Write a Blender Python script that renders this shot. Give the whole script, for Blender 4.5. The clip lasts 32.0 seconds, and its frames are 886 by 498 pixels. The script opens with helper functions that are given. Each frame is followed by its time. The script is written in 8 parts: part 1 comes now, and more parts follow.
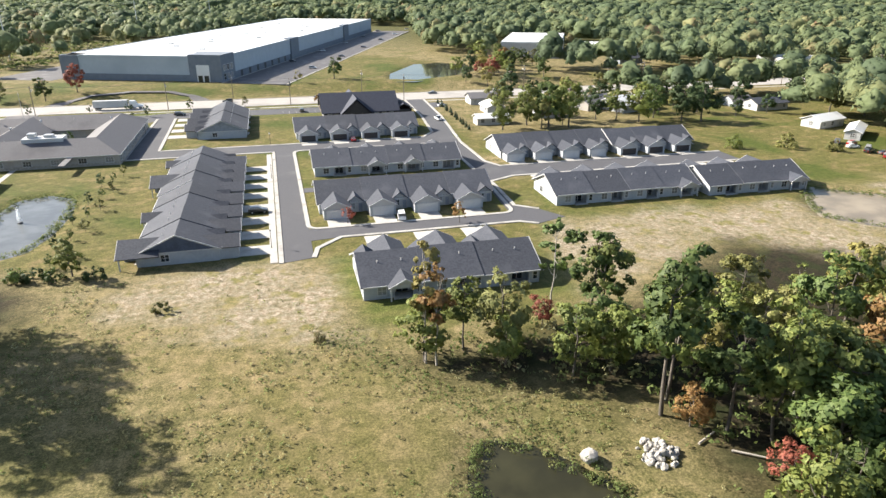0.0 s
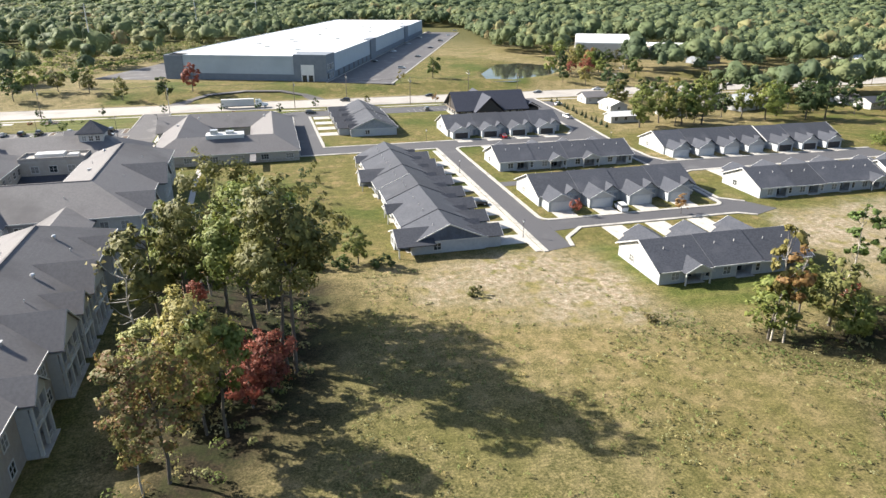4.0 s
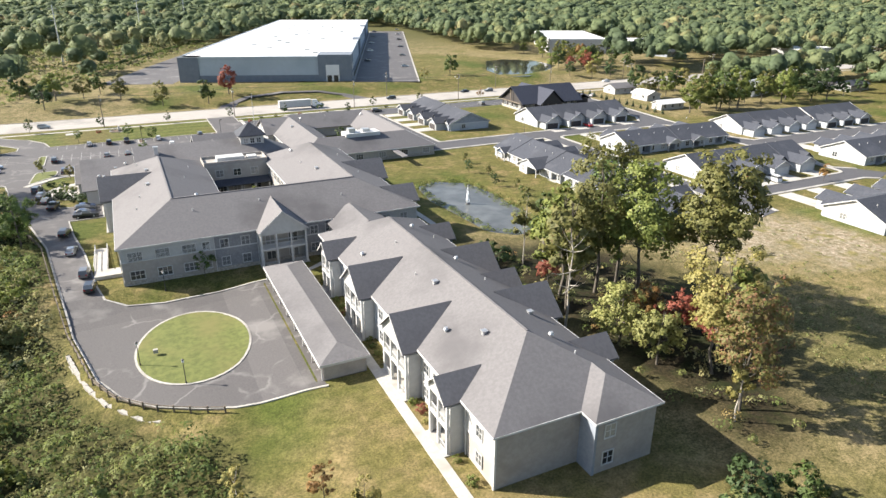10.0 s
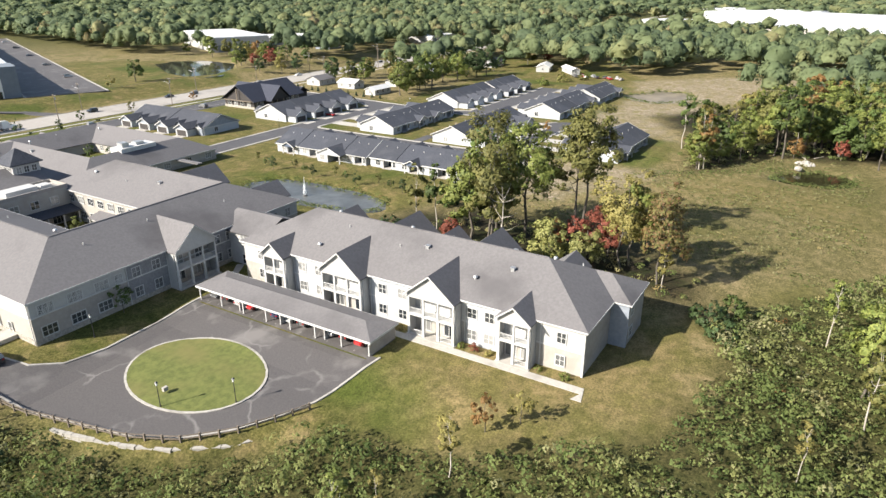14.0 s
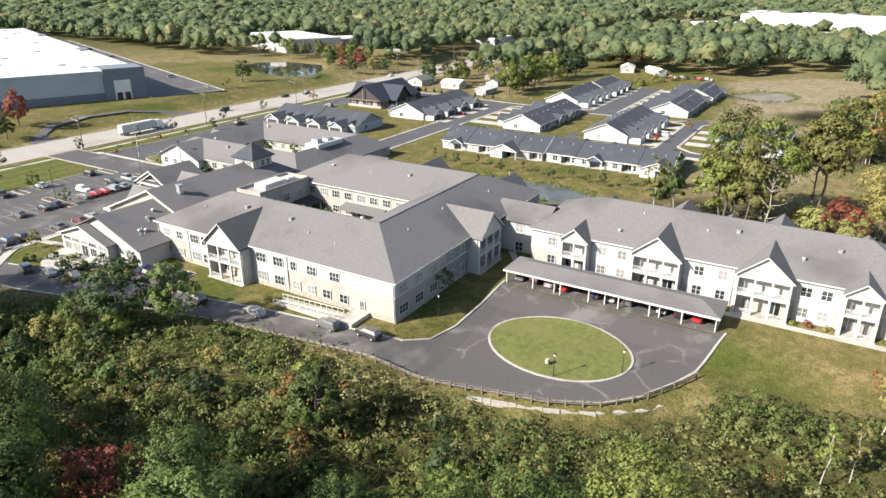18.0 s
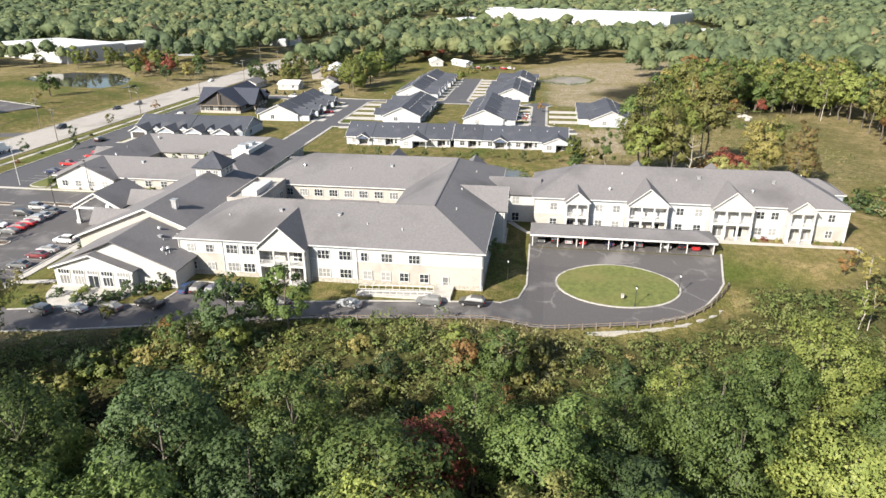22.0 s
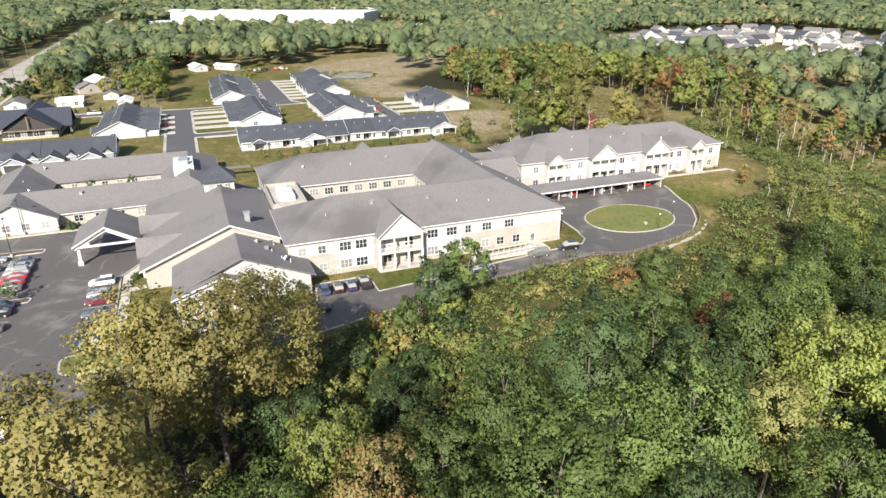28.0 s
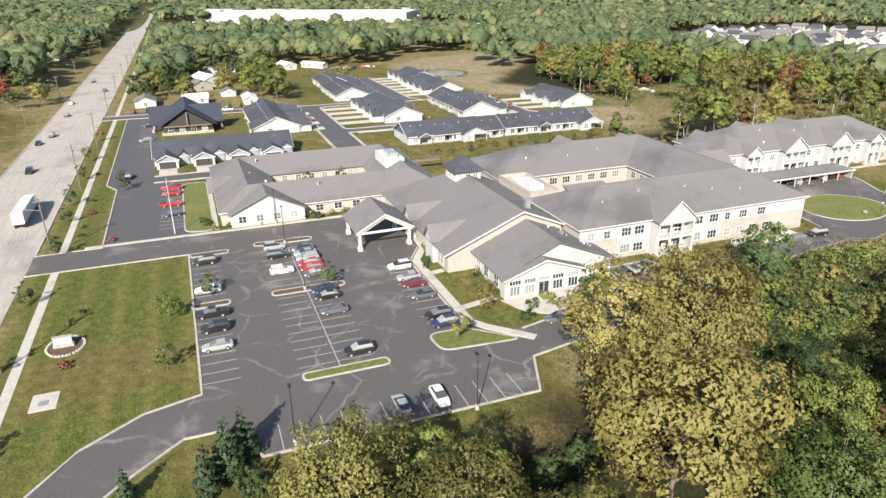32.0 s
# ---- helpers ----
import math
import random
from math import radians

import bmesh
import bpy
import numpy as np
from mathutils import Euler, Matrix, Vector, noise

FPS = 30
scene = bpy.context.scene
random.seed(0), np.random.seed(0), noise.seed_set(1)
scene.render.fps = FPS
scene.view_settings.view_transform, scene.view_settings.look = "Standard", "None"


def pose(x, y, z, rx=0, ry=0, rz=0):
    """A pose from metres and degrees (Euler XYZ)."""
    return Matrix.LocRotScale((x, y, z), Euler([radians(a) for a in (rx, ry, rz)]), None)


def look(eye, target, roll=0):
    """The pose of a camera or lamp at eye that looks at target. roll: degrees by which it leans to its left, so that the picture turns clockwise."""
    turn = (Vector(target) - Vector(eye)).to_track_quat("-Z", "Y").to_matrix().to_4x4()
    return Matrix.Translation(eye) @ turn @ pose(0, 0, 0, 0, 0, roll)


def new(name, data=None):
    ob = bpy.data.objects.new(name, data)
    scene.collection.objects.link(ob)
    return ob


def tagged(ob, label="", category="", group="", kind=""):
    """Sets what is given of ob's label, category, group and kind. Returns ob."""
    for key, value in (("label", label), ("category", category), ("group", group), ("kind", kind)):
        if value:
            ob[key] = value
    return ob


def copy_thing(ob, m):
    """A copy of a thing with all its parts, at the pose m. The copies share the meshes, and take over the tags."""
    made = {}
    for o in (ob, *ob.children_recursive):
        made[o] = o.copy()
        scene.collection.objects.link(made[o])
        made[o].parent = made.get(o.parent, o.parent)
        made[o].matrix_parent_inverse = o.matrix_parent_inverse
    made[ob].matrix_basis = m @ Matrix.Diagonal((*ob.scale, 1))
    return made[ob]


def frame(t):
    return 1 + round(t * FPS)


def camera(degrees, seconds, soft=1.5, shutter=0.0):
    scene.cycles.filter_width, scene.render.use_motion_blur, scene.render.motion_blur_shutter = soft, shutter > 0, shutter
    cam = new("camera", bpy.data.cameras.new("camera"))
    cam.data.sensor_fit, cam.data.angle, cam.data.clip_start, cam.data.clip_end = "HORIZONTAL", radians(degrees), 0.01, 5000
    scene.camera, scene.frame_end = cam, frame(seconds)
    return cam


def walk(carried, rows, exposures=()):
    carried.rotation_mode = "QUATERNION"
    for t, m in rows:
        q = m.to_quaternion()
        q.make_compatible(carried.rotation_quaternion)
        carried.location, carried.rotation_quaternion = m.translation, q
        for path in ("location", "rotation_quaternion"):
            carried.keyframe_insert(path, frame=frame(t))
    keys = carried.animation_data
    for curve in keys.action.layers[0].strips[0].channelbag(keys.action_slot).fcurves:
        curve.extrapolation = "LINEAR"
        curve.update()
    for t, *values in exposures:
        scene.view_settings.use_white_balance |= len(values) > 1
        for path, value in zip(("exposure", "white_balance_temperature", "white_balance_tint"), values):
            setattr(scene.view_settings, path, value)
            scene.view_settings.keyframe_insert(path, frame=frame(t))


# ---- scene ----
cam = camera(67.6, 32.0)
METRES, EYE, TILT, LEAN, TURN = 450.0, 53.0, 1.36, 0.65, -14.6
ROWS = [
    (0.0, 0.0, 0.0, 0.0, 0.3, -23.52, -0.68),
    (0.5, -0.0151, -0.0031, -0.0002, 0.25, -23.51, -0.68),
    (1.0, -0.0303, -0.0056, -0.0004, 0.22, -23.51, -0.67),
    (1.5, -0.0454, -0.0077, -0.0007, 0.2, -23.48, -0.67),
    (2.0, -0.0607, -0.0095, -0.001, 0.17, -23.44, -0.68),
    (2.5, -0.076, -0.0111, -0.0013, 0.14, -23.41, -0.69),
    (3.0, -0.0913, -0.0124, -0.0015, 0.14, -23.4, -0.72),
    (3.5, -0.1065, -0.0136, -0.0017, 0.12, -23.38, -0.73),
    (5.5, -0.1666, -0.0177, -0.0032, 0.06, -23.28, -0.7),
    (6.0, -0.182, -0.0187, -0.0032, 0.03, -23.28, -0.71),
    (6.5, -0.1977, -0.02, -0.0031, 0.01, -23.3, -0.74),
    (7.0, -0.2132, -0.0208, -0.0032, 0.0, -23.32, -0.78),
    (7.5, -0.2292, -0.0222, -0.003, -0.03, -23.33, -0.81),
    (8.0, -0.2448, -0.023, -0.0031, -0.06, -23.32, -0.77),
    (8.5, -0.2605, -0.024, -0.0031, -0.08, -23.34, -0.8),
    (9.0, -0.276, -0.0253, -0.003, -1.1, -23.34, -0.84),
    (9.5, -0.2916, -0.0263, -0.003, -5.47, -23.31, -0.89),
    (10.0, -0.3074, -0.027, -0.0031, -10.93, -23.25, -1.0),
    (10.5, -0.3232, -0.0274, -0.0032, -16.85, -23.17, -1.14),
    (11.0, -0.3388, -0.0269, -0.0034, -25.2, -23.06, -1.21),
    (11.5, -0.3547, -0.0256, -0.0036, -33.29, -22.91, -1.32),
    (12.0, -0.3704, -0.0226, -0.0039, -40.88, -22.79, -1.46),
    (12.5, -0.3856, -0.0186, -0.004, -43.98, -22.76, -1.4),
    (13.0, -0.4001, -0.0134, -0.0041, -44.05, -22.77, -1.42),
    (13.5, -0.4139, -0.0073, -0.0043, -44.1, -22.76, -1.36),
    (14.0, -0.4273, 0.0, -0.0045, -44.14, -22.77, -1.36),
    (14.5, -0.4405, 0.0078, -0.0051, -44.18, -22.72, -1.34),
    (16.5, -0.4915, 0.0442, -0.0069, -44.33, -22.61, -1.37),
    (17.0, -0.5039, 0.054, -0.0072, -44.35, -22.59, -1.4),
    (17.5, -0.5162, 0.064, -0.0075, -44.38, -22.56, -1.4),
    (18.0, -0.5285, 0.074, -0.0078, -44.39, -22.53, -1.41),
    (18.5, -0.5406, 0.0842, -0.0081, -44.71, -22.5, -1.41),
    (19.0, -0.5526, 0.0945, -0.0086, -45.28, -22.44, -1.4),
    (19.5, -0.5648, 0.1047, -0.0087, -46.41, -22.43, -1.43),
    (20.0, -0.5766, 0.1148, -0.0089, -50.21, -22.35, -1.43),
    (20.5, -0.5884, 0.1254, -0.0093, -54.54, -22.26, -1.43),
    (21.0, -0.5998, 0.1363, -0.0097, -58.63, -22.17, -1.41),
    (21.5, -0.6109, 0.1476, -0.01, -62.69, -22.07, -1.42),
    (22.0, -0.6214, 0.1594, -0.0103, -66.86, -21.98, -1.4),
    (22.5, -0.6313, 0.1714, -0.0106, -71.0, -21.9, -1.32),
    (23.0, -0.6406, 0.184, -0.0109, -75.1, -21.82, -1.3),
    (23.5, -0.6491, 0.1971, -0.0111, -79.12, -21.74, -1.26),
    (24.0, -0.6567, 0.2107, -0.0113, -82.91, -21.68, -1.19),
    (24.5, -0.6635, 0.2248, -0.0116, -86.57, -21.6, -1.16),
    (26.5, -0.6816, 0.2843, -0.0131, -96.17, -21.41, -0.96),
    (27.0, -0.684, 0.2997, -0.0132, -96.19, -21.41, -0.96),
    (27.5, -0.6858, 0.3153, -0.0133, -96.22, -21.41, -0.89),
    (28.0, -0.687, 0.331, -0.0135, -96.22, -21.4, -0.87),
    (28.5, -0.6876, 0.3467, -0.0139, -96.24, -21.38, -0.82),
    (29.0, -0.688, 0.3626, -0.0143, -96.24, -21.37, -0.82),
    (29.5, -0.6884, 0.3785, -0.0146, -96.27, -21.36, -0.81),
    (30.0, -0.6885, 0.3945, -0.0149, -96.27, -21.38, -0.77),
    (30.5, -0.6883, 0.4104, -0.0154, -96.28, -21.37, -0.78),
    (31.0, -0.688, 0.4263, -0.016, -96.3, -21.37, -0.79),
    (31.5, -0.6875, 0.4422, -0.0165, -96.3, -21.36, -0.82),
    (32.0, -0.687, 0.458, -0.0172, -96.32, -21.37, -0.85),
]
walk(cam, [(t, pose(0, 0, EYE, TILT, LEAN, TURN) @ pose(METRES * x, METRES * y, METRES * z, 90 + pitch, roll, yaw)) for t, x, y, z, yaw, pitch, roll in ROWS], exposures=[(0.0, 1.50), (9.0, 1.50), (12.0, 1.33), (14.0, 1.23), (24.0, 1.20), (32.0, 1.08)])

# ---- world and sun ----
SUN_AZ, SUN_EL = -57.5, 32.0      # degrees, azimuth from +y towards +x
world = bpy.data.worlds.new("sky")
scene.world = world
world.use_nodes = True
wn = world.node_tree.nodes
sky = wn.new("ShaderNodeTexSky")
sky.sky_type, sky.sun_disc = "NISHITA", False
sky.sun_elevation, sky.sun_rotation = radians(SUN_EL), radians(SUN_AZ)
sky.air_density, sky.dust_density = 1.0, 1.6
wn["Background"].inputs["Strength"].default_value = 0.078
world.node_tree.links.new(sky.outputs[0], wn["Background"].inputs["Color"])
sun = new("sun", bpy.data.lights.new("sun", "SUN"))
sun.data.energy, sun.data.angle, sun.data.color = 5.0, radians(0.6), (1.0, 0.93, 0.82)
sun_dir = Vector((math.sin(radians(SUN_AZ)) * math.cos(radians(SUN_EL)), math.cos(radians(SUN_AZ)) * math.cos(radians(SUN_EL)), math.sin(radians(SUN_EL))))
sun.matrix_world = look(sun_dir * 400, (0, 0, 0))


# ---- materials ----
def nodes_of(name):
    m = bpy.data.materials.new(name)
    m.use_nodes = True
    t = m.node_tree
    return m, t.nodes, t.links, t.nodes["Principled BSDF"]


def rgb(c):
    return (c[0], c[1], c[2], 1.0)


def mixer(n, l, fac, a, b, kind="MIX"):
    """A colour mix node; fac, a and b are sockets or values."""
    x = n.new("ShaderNodeMix")
    x.data_type, x.blend_type = "RGBA", kind
    for sock, val in ((x.inputs[0], fac), (x.inputs[6], a), (x.inputs[7], b)):
        if isinstance(val, bpy.types.NodeSocket):
            l.new(val, sock)
        else:
            sock.default_value = rgb(val) if isinstance(val, tuple) else val
    return x.outputs[2]


def noise_tex(n, l, scale, detail=5.0, rough=0.6, coords=None, stretch=None):
    if coords is None:
        coords = n.new("ShaderNodeTexCoord").outputs["Object"]
    if stretch:
        mp = n.new("ShaderNodeMapping")
        mp.inputs["Scale"].default_value = stretch
        l.new(coords, mp.inputs["Vector"])
        coords = mp.outputs["Vector"]
    x = n.new("ShaderNodeTexNoise")
    x.inputs["Scale"].default_value, x.inputs["Detail"].default_value, x.inputs["Roughness"].default_value = scale, detail, rough
    l.new(coords, x.inputs["Vector"])
    return x.outputs["Fac"]


def ramp(n, l, sock, lo, hi):
    x = n.new("ShaderNodeMapRange")
    x.interpolation_type = "SMOOTHSTEP"
    x.inputs["From Min"].default_value, x.inputs["From Max"].default_value = lo, hi
    l.new(sock, x.inputs["Value"])
    return x.outputs["Result"]


def surf(name, a, b, scale=3.0, rough=0.8, bump=0.15, big=None, bigscale=0.08, bigrange=(0.5, 0.72), metal=0.0, vary=0.0, laps=0.0, stretch=None, depth=0.02):
    """A weathered surface: fine grain between a and b, broad stains towards big, tone per object, lap joints."""
    m, n, l, p = nodes_of(name)
    fine = noise_tex(n, l, scale, 6, 0.65, stretch=stretch)
    col = mixer(n, l, ramp(n, l, fine, 0.3, 0.7), a, b)
    if big:
        col = mixer(n, l, ramp(n, l, noise_tex(n, l, bigscale, 4, 0.55), *bigrange), col, big)
    if vary:
        info = n.new("ShaderNodeObjectInfo")
        hs = n.new("ShaderNodeHueSaturation")
        mr = n.new("ShaderNodeMapRange")
        mr.inputs["To Min"].default_value, mr.inputs["To Max"].default_value = 1 - vary, 1 + vary
        l.new(info.outputs["Random"], mr.inputs["Value"])
        l.new(mr.outputs[0], hs.inputs["Value"])
        l.new(col, hs.inputs["Color"])
        col = hs.outputs["Color"]
    l.new(col, p.inputs["Base Color"])
    p.inputs["Roughness"].default_value, p.inputs["Metallic"].default_value = rough, metal
    if bump:
        bp = n.new("ShaderNodeBump")
        bp.inputs["Strength"].default_value, bp.inputs["Distance"].default_value = bump, depth
        h = fine
        if laps:
            w = n.new("ShaderNodeTexWave")
            w.wave_type, w.bands_direction, w.wave_profile = "BANDS", "Z", "SAW"
            w.inputs["Scale"].default_value = 0.314 / laps
            l.new(n.new("ShaderNodeTexCoord").outputs["Object"], w.inputs["Vector"])
            ad = n.new("ShaderNodeMath")
            ad.operation = "MULTIPLY_ADD"
            ad.inputs[1].default_value = 0.25
            l.new(fine, ad.inputs[0])
            l.new(w.outputs["Fac"], ad.inputs[2])
            h = ad.outputs[0]
        l.new(h, bp.inputs["Height"])
        l.new(bp.outputs[0], p.inputs["Normal"])
    return m


def foliage(name, colours, dark=0.55):
    """Leaves: a tone for every leaf clump out of the given colours, with light shining through."""
    m, n, l, p = nodes_of(name)
    geo = n.new("ShaderNodeNewGeometry")
    cr = n.new("ShaderNodeValToRGB")
    cr.color_ramp.interpolation = "LINEAR"
    while len(cr.color_ramp.elements) < len(colours):
        cr.color_ramp.elements.new(0.5)
    for i, c in enumerate(colours):
        cr.color_ramp.elements[i].position = i / max(1, len(colours) - 1)
        cr.color_ramp.elements[i].color = rgb(c)
    tame = n.new("ShaderNodeMapRange")
    tame.inputs["To Min"].default_value, tame.inputs["To Max"].default_value = 0.1, 0.72
    l.new(geo.outputs["Random Per Island"], tame.inputs["Value"])
    l.new(tame.outputs[0], cr.inputs["Fac"])
    info = n.new("ShaderNodeObjectInfo")
    hs = n.new("ShaderNodeHueSaturation")
    mr = n.new("ShaderNodeMapRange")
    mr.inputs["To Min"].default_value, mr.inputs["To Max"].default_value = 0.74, 1.28
    l.new(info.outputs["Random"], mr.inputs["Value"])
    l.new(mr.outputs[0], hs.inputs["Value"])
    hs.inputs["Saturation"].default_value = 0.93
    l.new(cr.outputs["Color"], hs.inputs["Color"])
    l.new(hs.outputs["Color"], p.inputs["Base Color"])
    p.inputs["Roughness"].default_value = 0.6
    p.inputs["Specular IOR Level"].default_value = 0.25
    tr = n.new("ShaderNodeBsdfTranslucent")
    l.new(hs.outputs["Color"], tr.inputs["Color"])
    mx = n.new("ShaderNodeMixShader")
    mx.inputs[0].default_value = 0.30
    l.new(p.outputs[0], mx.inputs[1])
    l.new(tr.outputs[0], mx.inputs[2])
    l.new(mx.outputs[0], n["Material Output"].inputs["Surface"])
    return m


def water(name, deep, rough=0.06, wave=0.05, scale=1.2):
    m, n, l, p = nodes_of(name)
    col = mixer(n, l, ramp(n, l, noise_tex(n, l, 0.12, 4), 0.35, 0.7), deep, tuple(c * 1.7 for c in deep))
    l.new(col, p.inputs["Base Color"])
    p.inputs["Roughness"].default_value, p.inputs["IOR"].default_value = rough, 1.33
    bp = n.new("ShaderNodeBump")
    bp.inputs["Strength"].default_value, bp.inputs["Distance"].default_value = wave, 0.05
    l.new(noise_tex(n, l, scale, 4), bp.inputs["Height"])
    l.new(bp.outputs[0], p.inputs["Normal"])
    return m


M = {}
M["shingle"] = surf("grey asphalt shingle", (0.122, 0.117, 0.121), (0.152, 0.146, 0.150), 2.2, 0.9, 0.3, (0.088, 0.084, 0.088), 0.07, (0.48, 0.72), laps=0.3)
M["slate"] = surf("charcoal asphalt shingle", (0.030, 0.034, 0.046), (0.055, 0.060, 0.075), 2.5, 0.88, 0.3, (0.070, 0.074, 0.088), 0.2, (0.5, 0.8), vary=0.12, laps=0.3)
M["navy_roof"] = surf("navy shingle", (0.016, 0.020, 0.036), (0.035, 0.040, 0.06), 2.5, 0.8, 0.3, vary=0.05, laps=0.3)
M["white_siding"] = surf("white lap siding", (0.375, 0.375, 0.37), (0.42, 0.42, 0.415), 1.5, 0.6, 0.25, (0.37, 0.365, 0.36), 0.3, laps=0.2)
M["cream_siding"] = surf("cream lap siding", (0.325, 0.306, 0.278), (0.365, 0.347, 0.318), 1.5, 0.65, 0.25, (0.305, 0.28, 0.25), 0.3, laps=0.2)
M["taupe_siding"] = surf("taupe lap siding", (0.285, 0.26, 0.24), (0.34, 0.315, 0.29), 1.5, 0.7, 0.25, (0.255, 0.235, 0.215), 0.3, laps=0.2)
M["blue_siding"] = surf("blue grey lap siding", (0.20, 0.225, 0.265), (0.26, 0.285, 0.325), 1.5, 0.65, 0.25, (0.17, 0.19, 0.225), 0.3, laps=0.2)
M["grey_shake"] = surf("dark grey shake siding", (0.17, 0.172, 0.185), (0.25, 0.252, 0.265), 3.5, 0.75, 0.4, (0.20, 0.20, 0.21), 0.5, laps=0.3)
M["navy_siding"] = surf("navy blue shingle siding", (0.055, 0.075, 0.12), (0.085, 0.11, 0.165), 3.0, 0.7, 0.3, (0.05, 0.065, 0.10), 0.4, laps=0.25)
M["pale_siding"] = surf("pale grey lap siding", (0.34, 0.36, 0.385), (0.39, 0.41, 0.435), 1.5, 0.65, 0.25, (0.31, 0.33, 0.35), 0.3, laps=0.2)
M["stone"] = surf("split stone veneer", (0.20, 0.185, 0.165), (0.42, 0.39, 0.34), 2.6, 0.85, 0.6, (0.30, 0.27, 0.23), 0.6)
M["trim"] = surf("white painted trim", (0.46, 0.46, 0.455), (0.52, 0.52, 0.515), 4, 0.5, 0.05, (0.41, 0.41, 0.40), 0.5)
M["glass"], _n, _l, _p = nodes_of("window glass")
_p.inputs["Base Color"].default_value, _p.inputs["Roughness"].default_value = (0.022, 0.027, 0.032, 1), 0.06
_p.inputs["Specular IOR Level"].default_value = 0.7
# some panes paled at random, for drawn blinds and for sun glare painted in
_mix = mixer(_n, _l, ramp(_n, _l, _n.new("ShaderNodeObjectInfo").outputs["Random"], 0.30, 0.80), (0.025, 0.03, 0.036), (0.26, 0.26, 0.255))
_l.new(_mix, _p.inputs["Base Color"])
M["asphalt"] = surf("weathered asphalt", (0.066, 0.061, 0.062), (0.098, 0.091, 0.089), 5, 0.68, 0.2, (0.152, 0.143, 0.138), 0.11, (0.54, 0.70))
def cracked(name, key):
    """Pale sealed cracks wandering over a surface already made."""
    m = M[key]
    n, l = m.node_tree.nodes, m.node_tree.links
    p = n["Principled BSDF"]
    old = p.inputs["Base Color"].links[0].from_socket
    tc = n.new("ShaderNodeTexCoord").outputs["Object"]
    wob = n.new("ShaderNodeTexNoise")
    wob.inputs["Scale"].default_value, wob.inputs["Detail"].default_value = 0.35, 4
    l.new(tc, wob.inputs["Vector"])
    ad = n.new("ShaderNodeVectorMath")
    ad.operation = "MULTIPLY_ADD"
    ad.inputs[1].default_value = (3.2, 3.2, 0)
    l.new(wob.outputs["Color"], ad.inputs[0])
    l.new(tc, ad.inputs[2])
    vo = n.new("ShaderNodeTexVoronoi")
    vo.feature = "DISTANCE_TO_EDGE"
    vo.inputs["Scale"].default_value = 0.10
    l.new(ad.outputs[0], vo.inputs["Vector"])
    line = ramp(n, l, vo.outputs["Distance"], 0.032, 0.0)
    thin = n.new("ShaderNodeMath")
    thin.operation = "MULTIPLY"
    l.new(line, thin.inputs[0])
    l.new(ramp(n, l, noise_tex(n, l, 0.12, 3), 0.42, 0.62), thin.inputs[1])
    l.new(mixer(n, l, thin.outputs[0], old, (0.165, 0.157, 0.152)), p.inputs["Base Color"])


cracked("cracks", "asphalt")
M["asphalt_new"] = surf("dark asphalt", (0.054, 0.054, 0.0612), (0.0792, 0.0783, 0.0846), 5, 0.88, 0.2, (0.108, 0.1062, 0.1098), 0.08, (0.55, 0.8))
M["road"] = surf("pale concrete road", (0.2808, 0.2613, 0.2379), (0.3588, 0.3354, 0.3081), 1.2, 0.9, 0.12, (0.2262, 0.2122, 0.195), 0.05, (0.5, 0.7), stretch=(0.15, 1.0, 1.0))
M["concrete"] = surf("pale concrete", (0.35, 0.333, 0.305), (0.44, 0.42, 0.385), 2.0, 0.85, 0.15, (0.29, 0.274, 0.248), 0.25)
M["kerb"] = surf("kerb concrete", (0.30, 0.285, 0.262), (0.41, 0.395, 0.365), 1.5, 0.85, 0.2, (0.22, 0.207, 0.188), 0.2)
M["paint"] = surf("worn white paint", (0.22, 0.215, 0.21), (0.44, 0.435, 0.425), 4, 0.7, 0.05)
M["lawn"] = surf("mown grass", (0.07225, 0.08925, 0.0187), (0.1275, 0.1403, 0.0357), 1.1, 0.95, 0.5, (0.1445, 0.1318, 0.0425), 0.09, (0.45, 0.75), depth=0.08)
M["wh_white"] = surf("white membrane roof", (0.63, 0.635, 0.635), (0.69, 0.69, 0.69), 0.2, 0.55, 0.03, (0.56, 0.57, 0.58), 0.03)
M["wh_pale"] = surf("pale blue concrete panel", (0.36, 0.41, 0.46), (0.40, 0.45, 0.50), 0.4, 0.8, 0.1, (0.33, 0.38, 0.43), 0.05)
# dark slate blue, lightened in the base colour for distance haze
M["wh_dark_hazed"] = surf("slate blue concrete panel, haze-lightened", (0.14, 0.165, 0.20), (0.17, 0.195, 0.23), 0.4, 0.8, 0.1)
M["bark"] = surf("grey bark", (0.065, 0.056, 0.046), (0.14, 0.122, 0.10), 4, 0.95, 0.6, stretch=(1, 1, 0.25))
M["pale_bark"] = surf("pale bark", (0.30, 0.27, 0.23), (0.42, 0.385, 0.34), 3, 0.9, 0.4, stretch=(1, 1, 0.3))
M["wood"] = surf("weathered timber", (0.11, 0.09, 0.072), (0.19, 0.158, 0.128), 3, 0.9, 0.3)
M["dark_timber"] = surf("dark stained timber", (0.022, 0.019, 0.019), (0.042, 0.036, 0.035), 3, 0.7, 0.2)
M["metal"] = surf("galvanised metal", (0.45, 0.46, 0.47), (0.55, 0.56, 0.57), 3, 0.45, 0.05, metal=0.7)
M["black_metal"] = surf("black painted metal", (0.018, 0.018, 0.02), (0.03, 0.03, 0.032), 3, 0.5, 0.05)
M["rubber"] = surf("tyre rubber", (0.016, 0.016, 0.017), (0.026, 0.026, 0.027), 6, 0.85, 0.1)
